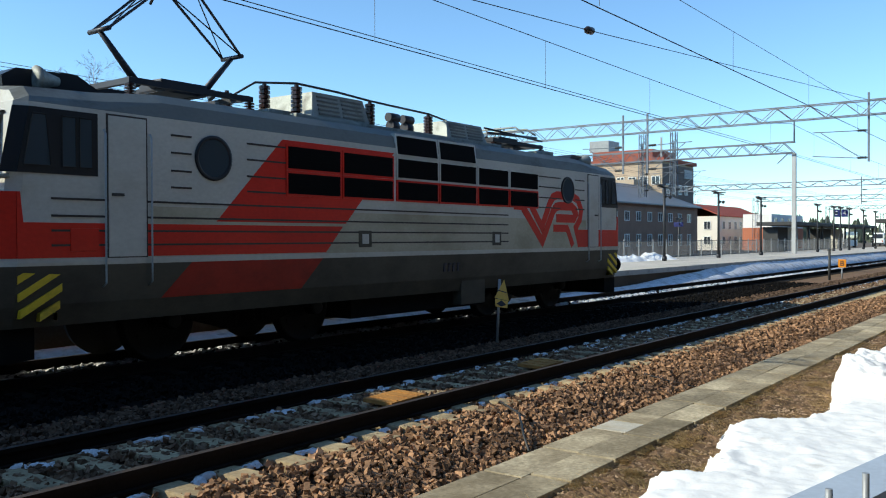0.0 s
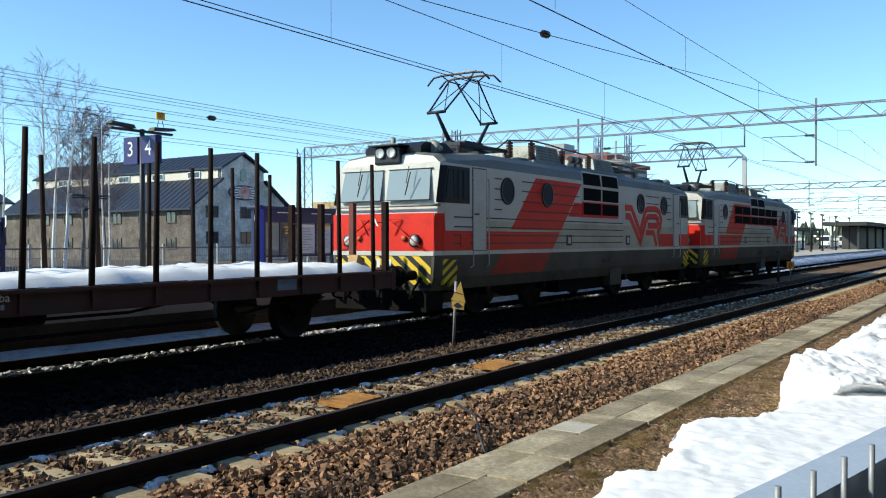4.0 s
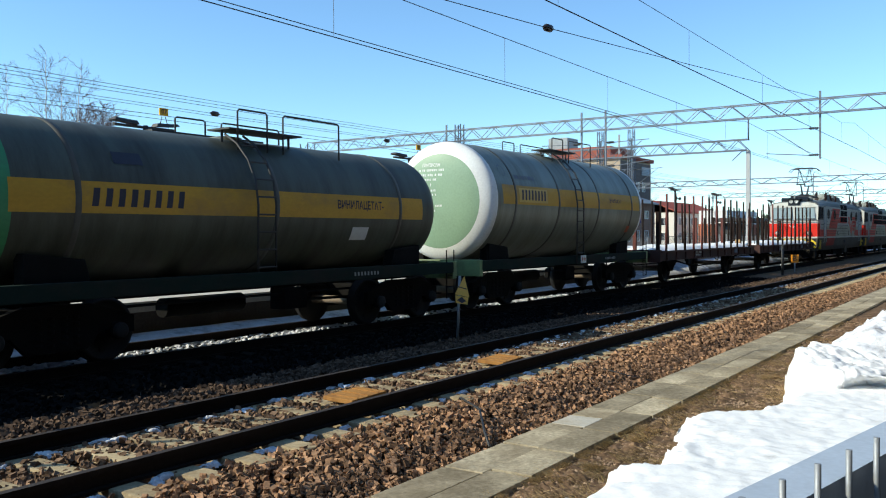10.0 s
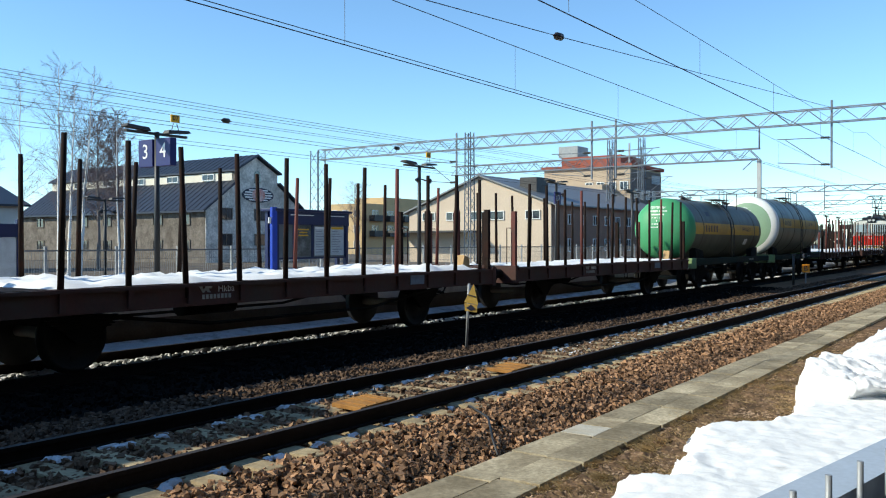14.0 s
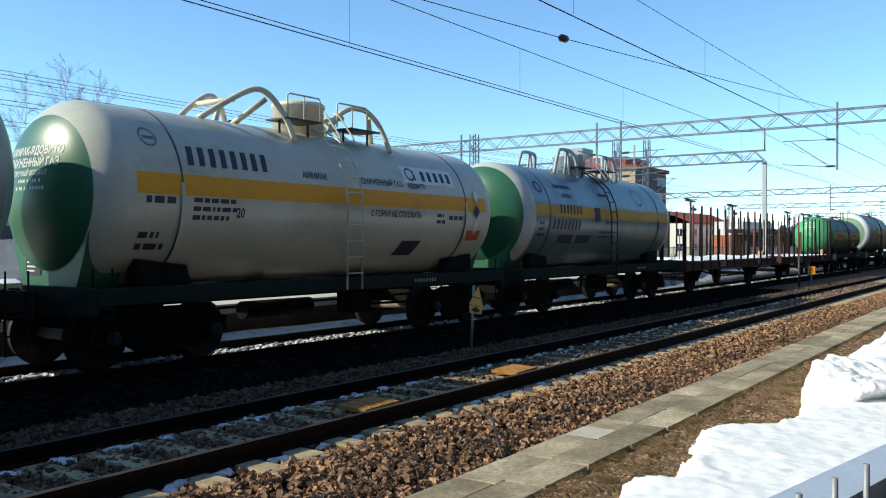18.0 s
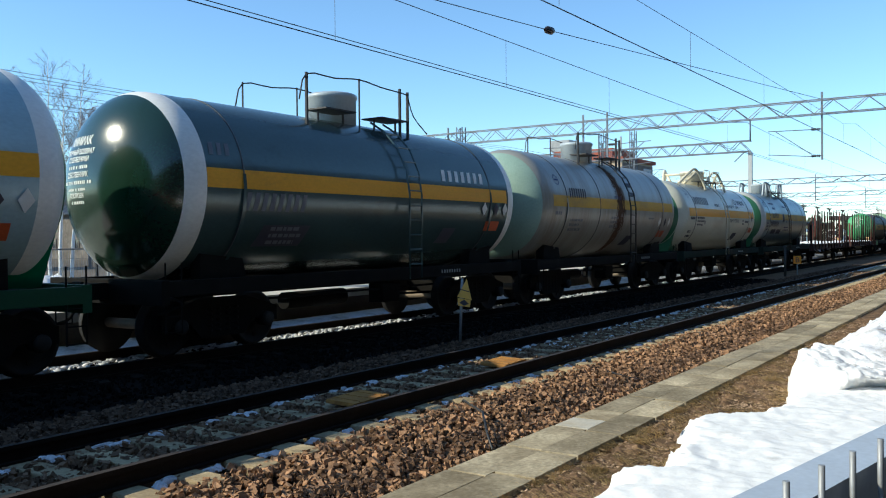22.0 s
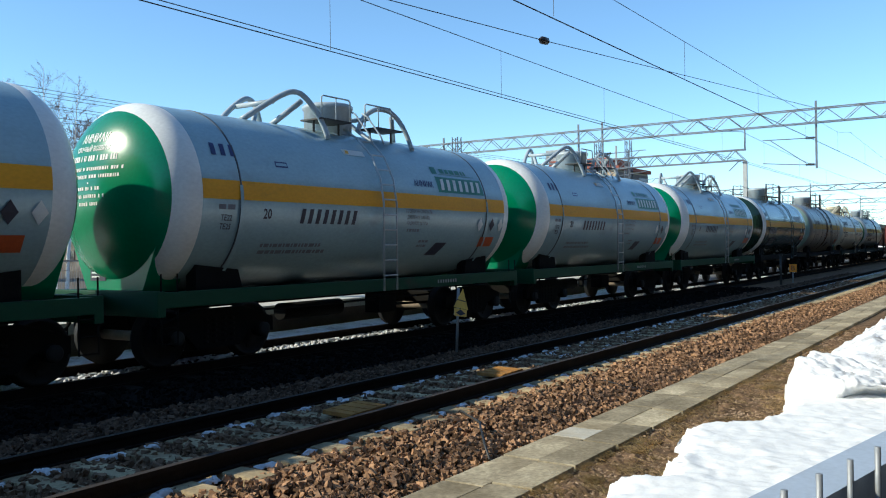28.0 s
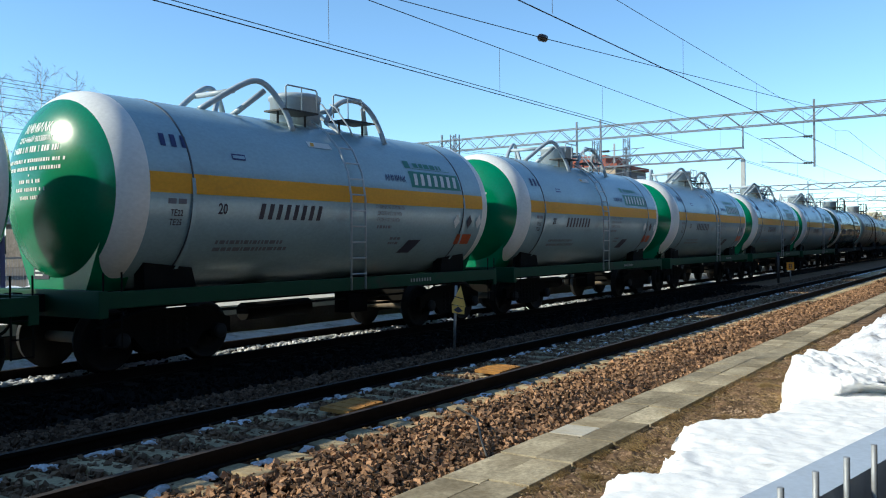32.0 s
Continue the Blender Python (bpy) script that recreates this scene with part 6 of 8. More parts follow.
def stake_wagon(label, snow, seed):
    w = thing("stake_wagon", label, "flat wagon", group="stake wagons of the train")
    g = random.Random(seed)
    for s in (-1, 1):
        bm = bmesh.new()
        box(bm, -6.35, 6.35, s * 1.38 - 0.06, s * 1.38 + 0.06, 0.86, 1.2, 0.012)
        box(bm, -6.35, 6.35, s * 1.47 - 0.04, s * 1.47 + 0.03, 1.16, 1.21, 0.0)
        part("side_sill", bm, M_RUSTRED, w)
        for k in range(12):
            piece("stake_pocket", POCKET, w, pose(-5.75 + k * 1.045, s * 1.46, 0))
    for k in range(32):
        bm = bmesh.new()
        x = -6.3 + k * 0.394
        box(bm, x, x + 0.385, -1.36, 1.36, 1.16, 1.215 + g.uniform(-0.004, 0.004))
        part("deck_plank", bm, M_STAKE if k % 7 else M_RUSTRED, w)
    for s in (-1, 1):
        bm = bmesh.new()
        box(bm, min(s * 6.3, s * 6.45), max(s * 6.3, s * 6.45), -1.45, 1.45, 0.82, 1.26, 0.015)
        part("headstock", bm, M_RUSTRED, w)
        coupling(w, s * 6.95, s, True)
        hung = None
        for y in (-1.0, 1.0):
            bm = bmesh.new()
            prism(bm, ((s * 4.1 - 0.55, 0.8), (s * 4.1 - 0.12, 0.42), (s * 4.1 + 0.12, 0.42), (s * 4.1 + 0.55, 0.8)), y - 0.04, y + 0.04)
            hung = part("axle_guard", bm, M_BLACK, w)
            bm = bmesh.new()
            for q in range(4):
                box(bm, s * 4.1 - 0.6 + q * 0.06, s * 4.1 + 0.6 - q * 0.06, y - 0.05, y + 0.05, 0.74 - q * 0.035, 0.765 - q * 0.035)
            part("leaf_spring", bm, M_BLACK, hung)
        wheelset(hung, s * 4.1, 0.5)
        for k, y in enumerate((-1.3, -0.44, 0.44, 1.3)):
            bm = bmesh.new()
            x = s * 6.28
            box(bm, x - 0.055, x + 0.055, y - 0.06, y + 0.06, 1.2, 2.62, 0.01)
            for q in range(4):
                box(bm, x - 0.06, x + 0.06, y - 0.065, y + 0.065, 1.45 + q * 0.3, 1.465 + q * 0.3)
            part("end_stake", bm, M_REDSTAKE if (seed + k + (s > 0)) % 3 == 0 else M_STAKE, w, "short thick end stake")
        for y in (-1.17, 1.17):
            bm = bmesh.new()
            tube(bm, ((s * 6.2, y, 2.2), (s * 6.42, y, 2.2), (s * 6.42, y, 1.3)), 0.014, 5)
            part("grab_rail", bm, M_RUSTRED, w)
    for y in (-1.42, 1.42):
        for k in range(12):
            x = -5.75 + k * 1.045 + g.uniform(-0.03, 0.03)
            bm = bmesh.new()
            lean = g.uniform(-0.1, 0.1)
            a, b = Vector((x, y, 1.0)), Vector((x + lean, y + g.uniform(-.03, .03), 3.3 + g.uniform(-0.04, 0.04)))
            rod(bm, a, b, 0.046, 8, 0.038)
            part("stake", bm, M_STAKE if g.random() < 0.88 else M_REDSTAKE, w)
    bm = bmesh.new()
    rod(bm, (-1.5, 0.2, 0.72), (-0.3, 0.2, 0.72), 0.16, 12)
    rod(bm, (-4, 0, 0.8), (4, 0, 0.8), 0.03, 6)
    box(bm, -3, 3, -0.1, 0.1, 0.82, 1.1)
    for s in (-1, 1):
        tube(bm, ((-4.5, s * 1.2, 0.86), (-2, s * 1.2, 0.55), (2, s * 1.2, 0.55), (4.5, s * 1.2, 0.86)), 0.03, 6)
    part("brake_gear", bm, M_BLACK, w)
    if snow:
        verts, faces = [], []
        nx, ny = 90, 16
        for i in range(nx + 1):
            for j in range(ny + 1):
                x, y = -6.2 + 12.3 * i / nx, -1.33 + 2.66 * j / ny
                e = min(1, min(j, ny - j) / 2.0, min(i, nx - i) / 3.0)
                h = snow + (0.06 if seed < 3 else 0.045 if seed < 4 else 0.11) * lumpy(x, y, 1.2 if seed < 3 else 1.6, seed) - (0.2 if seed == 4 and x < -4.8 else 0) + 0.03 * lumpy(x, y, 5, seed)
                verts.append((x, y + 0.03 * lumpy(x, y, 2, seed + 5), 1.2 + max(-0.02, h) * e ** 0.5))
        m = ny + 1
        for i in range(nx):
            for j in range(ny):
                faces.append((i * m + j, (i + 1) * m + j, (i + 1) * m + j + 1, i * m + j + 1))
        me = bpy.data.meshes.new("snow_layer")
        me.from_pydata(verts, [], faces)
        me.materials.append(M_SNOW)
        for f in me.polygons:
            f.use_smooth = True
        ob = new("snow_layer", me)
        ob.parent = w
        ob["label"] = "white snow lying on the deck"
    bm = bmesh.new()
    for k in range(8):
        box(bm, -2.36 + k * 0.075, -2.31 + k * 0.075, -1.447, -1.442, 0.96, 1.03)
    bar_parts("number_bar", bm, M_SILLINK, w, "white painted bar of a number")
    writing("class_letters", "Hkba", 0.16, M_WHITEINK, w, pose(-1.88, -1.445, 1.11, 90, 0, 0))
    bm = bmesh.new()
    prism(bm, ((-2.42, 1.16), (-2.36, 1.16), (-2.33, 1.1), (-2.29, 1.16), (-2.16, 1.16), (-2.18, 1.12), (-2.24, 1.12), (-2.19, 1.06), (-2.25, 1.06), (-2.29, 1.1), (-2.32, 1.06), (-2.35, 1.06)), -1.447, -1.442)
    part("emblem", bm, M_SILLINK, w, "small pale emblem")
    bm = bmesh.new()
    prism(bm, ((5.72, 1.21), (6.06, 1.21), (6.04, 1.46), (5.83, 1.54)), -0.95, -0.72)
    part("wooden_chock", bm, M_CHOCK, w, "pale wooden chock on the deck")
    bm = bmesh.new()
    box(bm, 3.03, 3.5, -1.46, -1.44, 0.97, 1.2)
    part("data_plate", bm, mat("blue_grey_plate", (0.1, 0.16, 0.25), 0.5, vary=0.3, scale=8, bump=0), w, "blue-grey data plate")
    return w


for place, snow, label, seed in ((-21.76, 0.17, "rust-red stake wagon with thick snow on its deck", 1), (-35.81, 0.15, "rust-red stake wagon with lumpy snow on its deck", 2), (-73.75, 0.03, "rust-red stake wagon with a thin crust of snow", 3), (-87.6, 0.07, "rust-red stake wagon with broken snow and leaning stakes", 4)):
    TRAIN.append((stake_wagon(label, snow, seed), place))

# -------- electric locomotives
M_LOCOWHITE = paint("grey_white_loco_paint", (0.53, 0.53, 0.485), 0.42, 0.3, 0.4, (0.4, 0.375, 0.305))
M_LOCORED = paint("orange_red_loco_paint", (0.62, 0.026, 0.014), 0.42, 0.12, 0.25, (0.3, 0.02, 0.012))
M_LOCOGREY = paint("grimy_olive_grey_loco_skirt", (0.08, 0.073, 0.054), 0.6, 0.6, 0.35, (0.025, 0.021, 0.016))
M_LOCOROOF = paint("grey_loco_roof", (0.15, 0.165, 0.16), 0.6, 0.3, 0.4)
M_CABBLACK = paint("blue_black_window_surround", (0.009, 0.012, 0.017), 0.4, 0.05, 0.4)
M_REDDIRTY = paint("sooty_red_skirt", (0.36, 0.028, 0.015), 0.55, 0.5, 0.25, (0.12, 0.02, 0.013))
M_GRILLE = mat("black_grille", (0.004, 0.004, 0.0045), 0.9, 0.0, vary=0.2, scale=10, bump=0.4)
M_LOCOGLASS = glass("loco_window", (0.035, 0.055, 0.075), 0.03)
M_LOCODIRTY = paint("yellowed_lower_flank_paint", (0.46, 0.43, 0.33), 0.5, 0.45, 0.35, (0.28, 0.24, 0.16))
# Pale base colour stands in for the brightness mirrored in the windscreens.
M_SCREEN = glass("windscreen", (0.27, 0.33, 0.34), 0.04)
M_GASKET = mat("black_rubber_gasket", (0.012, 0.012, 0.012), 0.7, vary=0.1, bump=0)
M_HAZARD = paint("hazard_yellow", (0.7, 0.5, 0.02), 0.5, 0.15)
M_PANTO = mat("pantograph_steel", (0.03, 0.032, 0.04), 0.5, 0.5, vary=0.2, bump=0.1)
M_ALU = mat("worn_aluminium_boxes", (0.28, 0.3, 0.28), 0.6, 0.3, vary=0.25, scale=3, dirt=GRIME, dirt_amount=0.3, bump=0.15)
M_CERAMIC = mat("brown_ceramic", (0.05, 0.025, 0.02), 0.25, vary=0.2, bump=0)
M_LENS = mat("lamp_lens", (0.5, 0.52, 0.5), 0.12, 0.2, vary=0.05, bump=0)
HALF = 1.55
RAKE = 0.28                                            # how far the cab face leans back at its top
M_RIB = paint("dark_rib_and_seam", (0.035, 0.03, 0.027), 0.6, 0.2)


def plate(parent, name, pts, material, lift=0.006, label="", sides=(-1, 1)):
    """A painted field on both flanks, outline in (x, z)."""
    first = None
    for s in sides:
        bm = bmesh.new()
        prism(bm, pts, s * (HALF - 0.01), s * (HALF + lift))
        ob = part(name, bm, material, parent, label)
        first = first or ob
    return first


KX = 1.28


def loco_pantograph(parent, x, raised, base=4.18):
    p = None
    bm = bmesh.new()
    box(bm, x - 0.4, x + 0.5, -0.3, 0.3, base + 0.02, base + 0.22, 0.03)
    p = part("pantograph", bm, M_PANTO, parent, "raised pantograph" if raised else "folded pantograph")
    for y in (-0.6, 0.6):
        part("base_rail", bmesh_box(x - 1.2, x + 1.2, y - 0.04, y + 0.04, base, base + 0.09), M_PANTO, p)
    for q in (-1.1, -0.35, 0.35, 1.1):
        part("cross_bar", bmesh_box(x + q - 0.04, x + q + 0.04, -0.62, 0.62, base + 0.01, base + 0.1), M_PANTO, p)
    for q in (-0.9, -0.5, 0.1, 0.7):
        bm = bmesh.new()
        rod(bm, (x + q, -0.25, base + 0.12), (x + q + 0.3, 0.25, base + 0.14), 0.06, 6)
        part("spring_rod", bm, M_PANTO, p)
    for q in (-1.15, 1.15):
        for y in (-0.6, 0.6):
            bm = bmesh.new()
            insulator(bm, (x + q, y, base - 0.22), (x + q, y, base + 0.02), 0.085, 4)
            part("insulator", bm, M_CERAMIC, p)
    if raised:
        knee, top, wire = base + 0.85, base + 1.8, base + 1.96
        for s in (-1, 1):
            bm = bmesh.new()
            rod(bm, (x + s * 0.6, 0, base + 0.1), (x + s * KX, 0, knee), 0.065, 10, 0.04)
            part("lower_arm", bm, M_PANTO, p)
        for y in (-0.6, 0.6):
            for s in (-1, 1):
                bm = bmesh.new()
                rod(bm, (x + s * KX, y * 0.4, knee), (x + s * 0.2, y * 0.55, top), 0.024, 6)
                rod(bm, (x + s * KX, y * 0.4, knee), (x + s * 0.2, -y * 0.55, top), 0.012, 6)
                part("upper_arm", bm, M_PANTO, p)
        for s in (-1, 1):
            bm = bmesh.new()
            rod(bm, (x + s * KX, -0.27, knee), (x + s * KX, 0.27, knee), 0.04, 8)
            part("knee_bar", bm, M_PANTO, p)
            bm = bmesh.new()
            tube(bm, ((x + s * 0.28, -0.95, wire - 0.22), (x + s * 0.28, -0.75, wire - 0.03), (x + s * 0.28, -0.5, wire), (x + s * 0.28, 0.5, wire), (x + s * 0.28, 0.75, wire - 0.03), (x + s * 0.28, 0.95, wire - 0.22)), 0.025, 8)
            for y in (-0.5, 0.5):
                rod(bm, (x + s * 0.2, y * 0.6, top), (x + s * 0.28, y, wire), 0.018, 6)
            part("bow", bm, M_PANTO, p)
        bm = bmesh.new()
        rod(bm, (x - 0.3, -0.3, top), (x + 0.3, -0.3, top), 0.02, 6)
        rod(bm, (x - 0.3, 0.3, top), (x + 0.3, 0.3, top), 0.02, 6)
        part("head_bar", bm, M_PANTO, p)
    else:
        for y in (-0.55, 0.55):
            bm = bmesh.new()
            rod(bm, (x - 1.3, y, base + 0.2), (x + 1.3, y * 0.7, base + 0.32), 0.03, 8)
            rod(bm, (x - 1.2, y * 0.7, base + 0.34), (x + 1.3, y, base + 0.22), 0.025, 8)
            part("folded_arm", bm, M_PANTO, p)
        for s in (-1, 1):
            bm = bmesh.new()
            tube(bm, ((x + s * 0.28, -0.95, base + 0.25), (x + s * 0.28, -0.7, base + 0.42), (x + s * 0.28, 0.7, base + 0.42), (x + s * 0.28, 0.95, base + 0.25)), 0.025, 8)
            part("bow", bm, M_ALU, p)
    if raised:
        bm = bmesh.new()
        for s in (-1, 1):
            box(bm, x + s * 0.28 - 0.03, x + s * 0.28 + 0.03, -0.55, 0.55, wire + 0.02, wire + 0.04)
        part("contact_strip", bm, M_ALU, p)


def roof_box(parent, x0, x1, y0, y1, z0, z1):
    bm = bmesh.new()
    lo = ((x0, y0), (x1, y0), (x1, y1), (x0, y1))
    d = 0.12
    hi = ((x0 + d, y0 + d), (x1 - d, y0 + d), (x1 - d, y1 - d), (x0 + d, y1 - d))
    a = [bm.verts.new((*p, z0)) for p in lo]
    b = [bm.verts.new((*p, z1)) for p in hi]
    bm.faces.new(a[::-1])
    bm.faces.new(b)
    for k in range(4):
        bm.faces.new((a[k], a[(k + 1) % 4], b[(k + 1) % 4], b[k]))
    o = part("roof_box", bm, M_ALU, parent, "grey louvred roof box")
    bm = bmesh.new()
    for k in range(6):
        f = (k + 1) / 7
        z = z0 + (z1 - z0) * f
        box(bm, x0 + 0.2, (x0 + x1) / 2 - 0.05, y0 + d * f - 0.02, y0 + d * f + 0.02, z - 0.015, z + 0.015)
        box(bm, (x0 + x1) / 2 + 0.05, x1 - 0.2, y0 + d * f - 0.02, y0 + d * f + 0.02, z - 0.015, z + 0.015)
    part("louvre", bm, M_LOCOROOF, o)


def loco(label, kind):
    w = thing("locomotive", label, "locomotive", group="locomotives of the train")
    # body: cross-sections along its length, cab ends raked
    sect = ((-1.42, 0.72), (-1.5, 1.0), (-HALF, 1.5), (-HALF, 3.56), (-1.49, 3.78), (-1.3, 3.92), (-0.7, 3.99), (0, 4.0))
    full = list(sect) + [(-y, z) for y, z in sect[-2::-1]]
    stations = []
    for x in (-8.75, -8.55, -7.4, -6.4, 6.4, 7.4, 8.55, 8.75):
        ring = []
        for y, z in full:
            e = abs(x)
            k = 1.0
            xx = x
            if e > 8.2:
                rake = max(0.0, (z - 2.45) / 1.4) * RAKE
                xx = math.copysign(e - (rake if e > 8.6 else rake * 0.8), x)
                k = 0.94 if e > 8.6 else 0.995
            drop = 0 if z < 3.6 or e < 6.5 else 0.1 if e < 8 else 0.14 if e < 8.6 else 0.2
            ring.append((xx, y * k, z - drop))
        stations.append(ring)
    bm = bmesh.new()
    rings = [[bm.verts.new(p) for p in r] for r in stations]
    n = len(full)
    for a, b in zip(rings, rings[1:]):
        for k in range(n - 1):
            f = bm.faces.new((a[k], a[k + 1], b[k + 1], b[k]))
            zc = f.calc_center_median().z
            f.material_index = 1 if zc < 1.4 else 2 if zc > 3.58 else 0
    for r in (rings[0], rings[-1]):
        mid = []
        lv = sorted(range(n), key=lambda q: r[q].co.z)
        for k in range(n // 2):
            q = (r[k], r[k + 1], r[n - 2 - k], r[n - 1 - k])
            if len(set(q)) == 4:
                f = bm.faces.new(q)
            elif len(set(q)) == 3:
                f = bm.faces.new(list(dict.fromkeys(q)))
            zc = f.calc_center_median().z
            f.material_index = 1 if zc < 1.4 else 0
    part("body", bm, (M_LOCOWHITE, M_LOCOGREY, M_LOCOROOF), w)
    # flank colours
    plate(w, "red_field", ((-8.54, 1.6), (-3.15, 1.6), (-2.72, 2.05), (-8.54, 2.05)), M_LOCORED, 0.005, "orange-red flank field")
    plate(w, "red_field", ((-8.54, 2.05), (-8.46, 2.05), (-8.5, 2.43), (-8.54, 2.43)), M_LOCORED, 0.0052)
    plate(w, "red_field", ((-5.5, 2.1), (-2.65, 2.1), (-1.3, 3.46), (-4.15, 3.46)), M_LOCORED, 0.005, "slanted orange-red flank field")
    for s in (-1, 1):
        bm = bmesh.new()
        lo, hi = s * 1.506, s * (HALF + 0.004)
        vs = [bm.verts.new(p) for p in ((-6.45, lo, 1.0), (-3.7, lo, 1.0), (-3.22, hi, 1.5), (-5.95, hi, 1.5))]
        bm.faces.new(vs)
        part("red_field", bm, M_REDDIRTY, w, "sooty red skirt field")
    plate(w, "lower_flank", ((-6.6, 1.585), (6.6, 1.585), (6.6, 2.3), (-6.6, 2.3)), M_LOCODIRTY, 0.003, "grimy yellowed lower flank")
    plate(w, "white_line", ((-8.54, 1.52), (8.54, 1.52), (8.54, 1.58), (-8.54, 1.58)), M_LOCOWHITE, 0.007)
    if kind == 2:
        plate(w, "red_field", ((-2.2, 2.5), (1.45, 2.5), (1.45, 2.9), (-1.8, 2.9)), M_LOCORED, 0.0055)
    plate(w, "red_field", ((5.45 if kind == 2 else 6.2, 1.6), (8.54, 1.6), (8.54, 2.05), (5.3 if kind == 2 else 6.05, 2.05)), M_LOCORED, 0.005)
    plate(w, "red_field", ((8.54, 2.05), (8.46, 2.05), (8.5, 2.43), (8.54, 2.43)), M_LOCORED, 0.0052)
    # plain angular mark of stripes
    vx = 2.0 if kind == 2 else 2.9
    def stripe(pts, half, name="mark"):
        # a mitred band along a bent line
        left, right = [], []
        for k, p in enumerate(pts):
            a = Vector(pts[max(k - 1, 0)])
            b = Vector(pts[min(k + 1, len(pts) - 1)])
            d0 = (Vector(p) - a).normalized() if k else (b - Vector(p)).normalized()
            d1 = (b - Vector(p)).normalized() if k < len(pts) - 1 else d0
            m = (Vector((-d0.y, d0.x)) + Vector((-d1.y, d1.x))).normalized()
            m = m * half / max(0.5, m.dot(Vector((-d0.y, d0.x))))
            left.append((p[0] + m.x, p[1] + m.y))
            right.append((p[0] - m.x, p[1] - m.y))
        plate(w, name, [(vx + x, z) for x, z in left + right[::-1]], M_LOCORED, 0.008, "orange-red striped mark")

    stripe(((0.05, 2.88), (0.62, 2.88), (1.38, 2.1), (1.78, 2.7), (1.93, 2.85), (2.12, 2.9), (2.92, 2.91), (3.24, 2.82), (3.43, 2.57), (3.35, 2.31), (3.12, 2.1), (3.34, 1.63)), 0.1)
    stripe(((0.1, 2.6), (0.46, 2.6), (1.4, 1.76), (1.92, 2.48), (2.08, 2.61), (2.25, 2.635), (2.9, 2.64), (3.1, 2.55), (3.14, 2.45), (3.02, 2.33), (2.1, 2.33)), 0.105)
    stripe(((1.95, 2.08), (2.66, 2.08), (2.96, 1.64)), 0.09)
    # corrugation ribs, coloured dark for the shadow line each one casts
    left = -1.5 if kind == 2 else -3.75
    for z, x0, x1 in [(z, -8.1 if z < 2.4 else -6.3, vx - 0.15) for z in (1.76, 1.95, 2.14, 2.36)] + [(z, a, b) for z in (2.58, 2.82, 3.08, 3.33) for a, b in ((-4.9, left), (-6.3, -5.95), (4.0, 5.2), (6.0, 6.5)) if b > a + 0.1]:
        for s in (-1, 1):
            bm = bmesh.new()
            box(bm, x0, x1, min(s * HALF, s * (HALF + 0.014)), max(s * HALF, s * (HALF + 0.014)), z - 0.014, z + 0.014)
            part("rib", bm, M_RIB, w)
    # doors, windows, portholes
    for e in (-1, 1):
        for s in (-1, 1):
            bm = bmesh.new()
            box(bm, min(e * 6.72, e * 7.3), max(e * 6.72, e * 7.3), min(s * HALF, s * (HALF + 0.02)), max(s * HALF, s * (HALF + 0.02)), 1.6, 3.5, 0.008)
            d = part("door", bm, M_LOCOWHITE, w)
            y0, y1 = sorted((s * (HALF - 0.02), s * (HALF + 0.009)))
            part("door_seam", bmesh_box(min(e * 6.695, e * 7.325), max(e * 6.695, e * 7.325), y0, y1, 1.585, 3.525), M_RIB, d)
            bm = bmesh.new()
            box(bm, min(e * 7.08, e * 7.26), max(e * 7.08, e * 7.26), s * (HALF + 0.03) - 0.015, s * (HALF + 0.03) + 0.015, 2.42, 2.46)
            part("handle", bm, M_DARKSTEEL, d)
            for x in (e * 6.66, e * 7.37):
                bm = bmesh.new()
                tube(bm, ((x, s * (HALF + 0.02), 3.3), (x, s * (HALF + 0.06), 3.25), (x, s * (HALF + 0.06), 1.25), (x, s * (HALF - 0.02), 1.2)), 0.014, 6)
                part("hand_rail", bm, M_PIPE, w)
            bm = bmesh.new()
            y0, y1 = sorted((s * (HALF - 0.02), s * (HALF + 0.008)))
            prism(bm, [(e * x, z) for x, z in ((7.45, 2.67), (8.54, 2.67), (8.38, 3.5), (7.45, 3.5))], y0, y1)
            sur = part("window_surround", bm, M_CABBLACK, w)
            for pts in (((7.53, 2.77), (7.71, 2.77), (7.71, 3.42), (7.53, 3.42)), ((7.76, 2.77), (7.95, 2.77), (7.95, 3.42), (7.76, 3.42)), ((8.1, 2.77), (8.46, 2.77), (8.34, 3.42), (8.16, 3.42))):
                bm = bmesh.new()
                prism(bm, [(e * x, z) for x, z in pts], s * (HALF + 0.007), s * (HALF + 0.013))
                pane = part("cab_window", bm, M_LOCOGLASS, sur)
                bm = bmesh.new()
                for (xa, za), (xb, zb) in zip(pts, pts[1:] + pts[:1]):
                    rod(bm, (e * xa, s * (HALF + 0.012), za), (e * xb, s * (HALF + 0.012), zb), 0.012, 5)
                part("pane_trim", bm, M_GASKET, sur)
            # hazard panel
            bm = bmesh.new()
            y0, y1 = sorted((s * 1.45, s * 1.53))
            for x0, z0, x1, z1 in ((8.02, 0.8, 8.02, 0.8), (7.98, 0.95, 8.25, 0.8), (7.95, 1.17, 8.5, 0.85), (7.95, 1.4, 8.52, 1.06), (8.2, 1.47, 8.53, 1.28)):
                bm = bmesh.new()
                prism(bm, [(e * a, b) for a, b in ((x0, z0), (x1, z1), (x1, z1 + 0.1), (x0, z0 + 0.1))], s * 1.4, s * 1.535)
                part("hazard_stripe", bm, M_HAZARD, w)
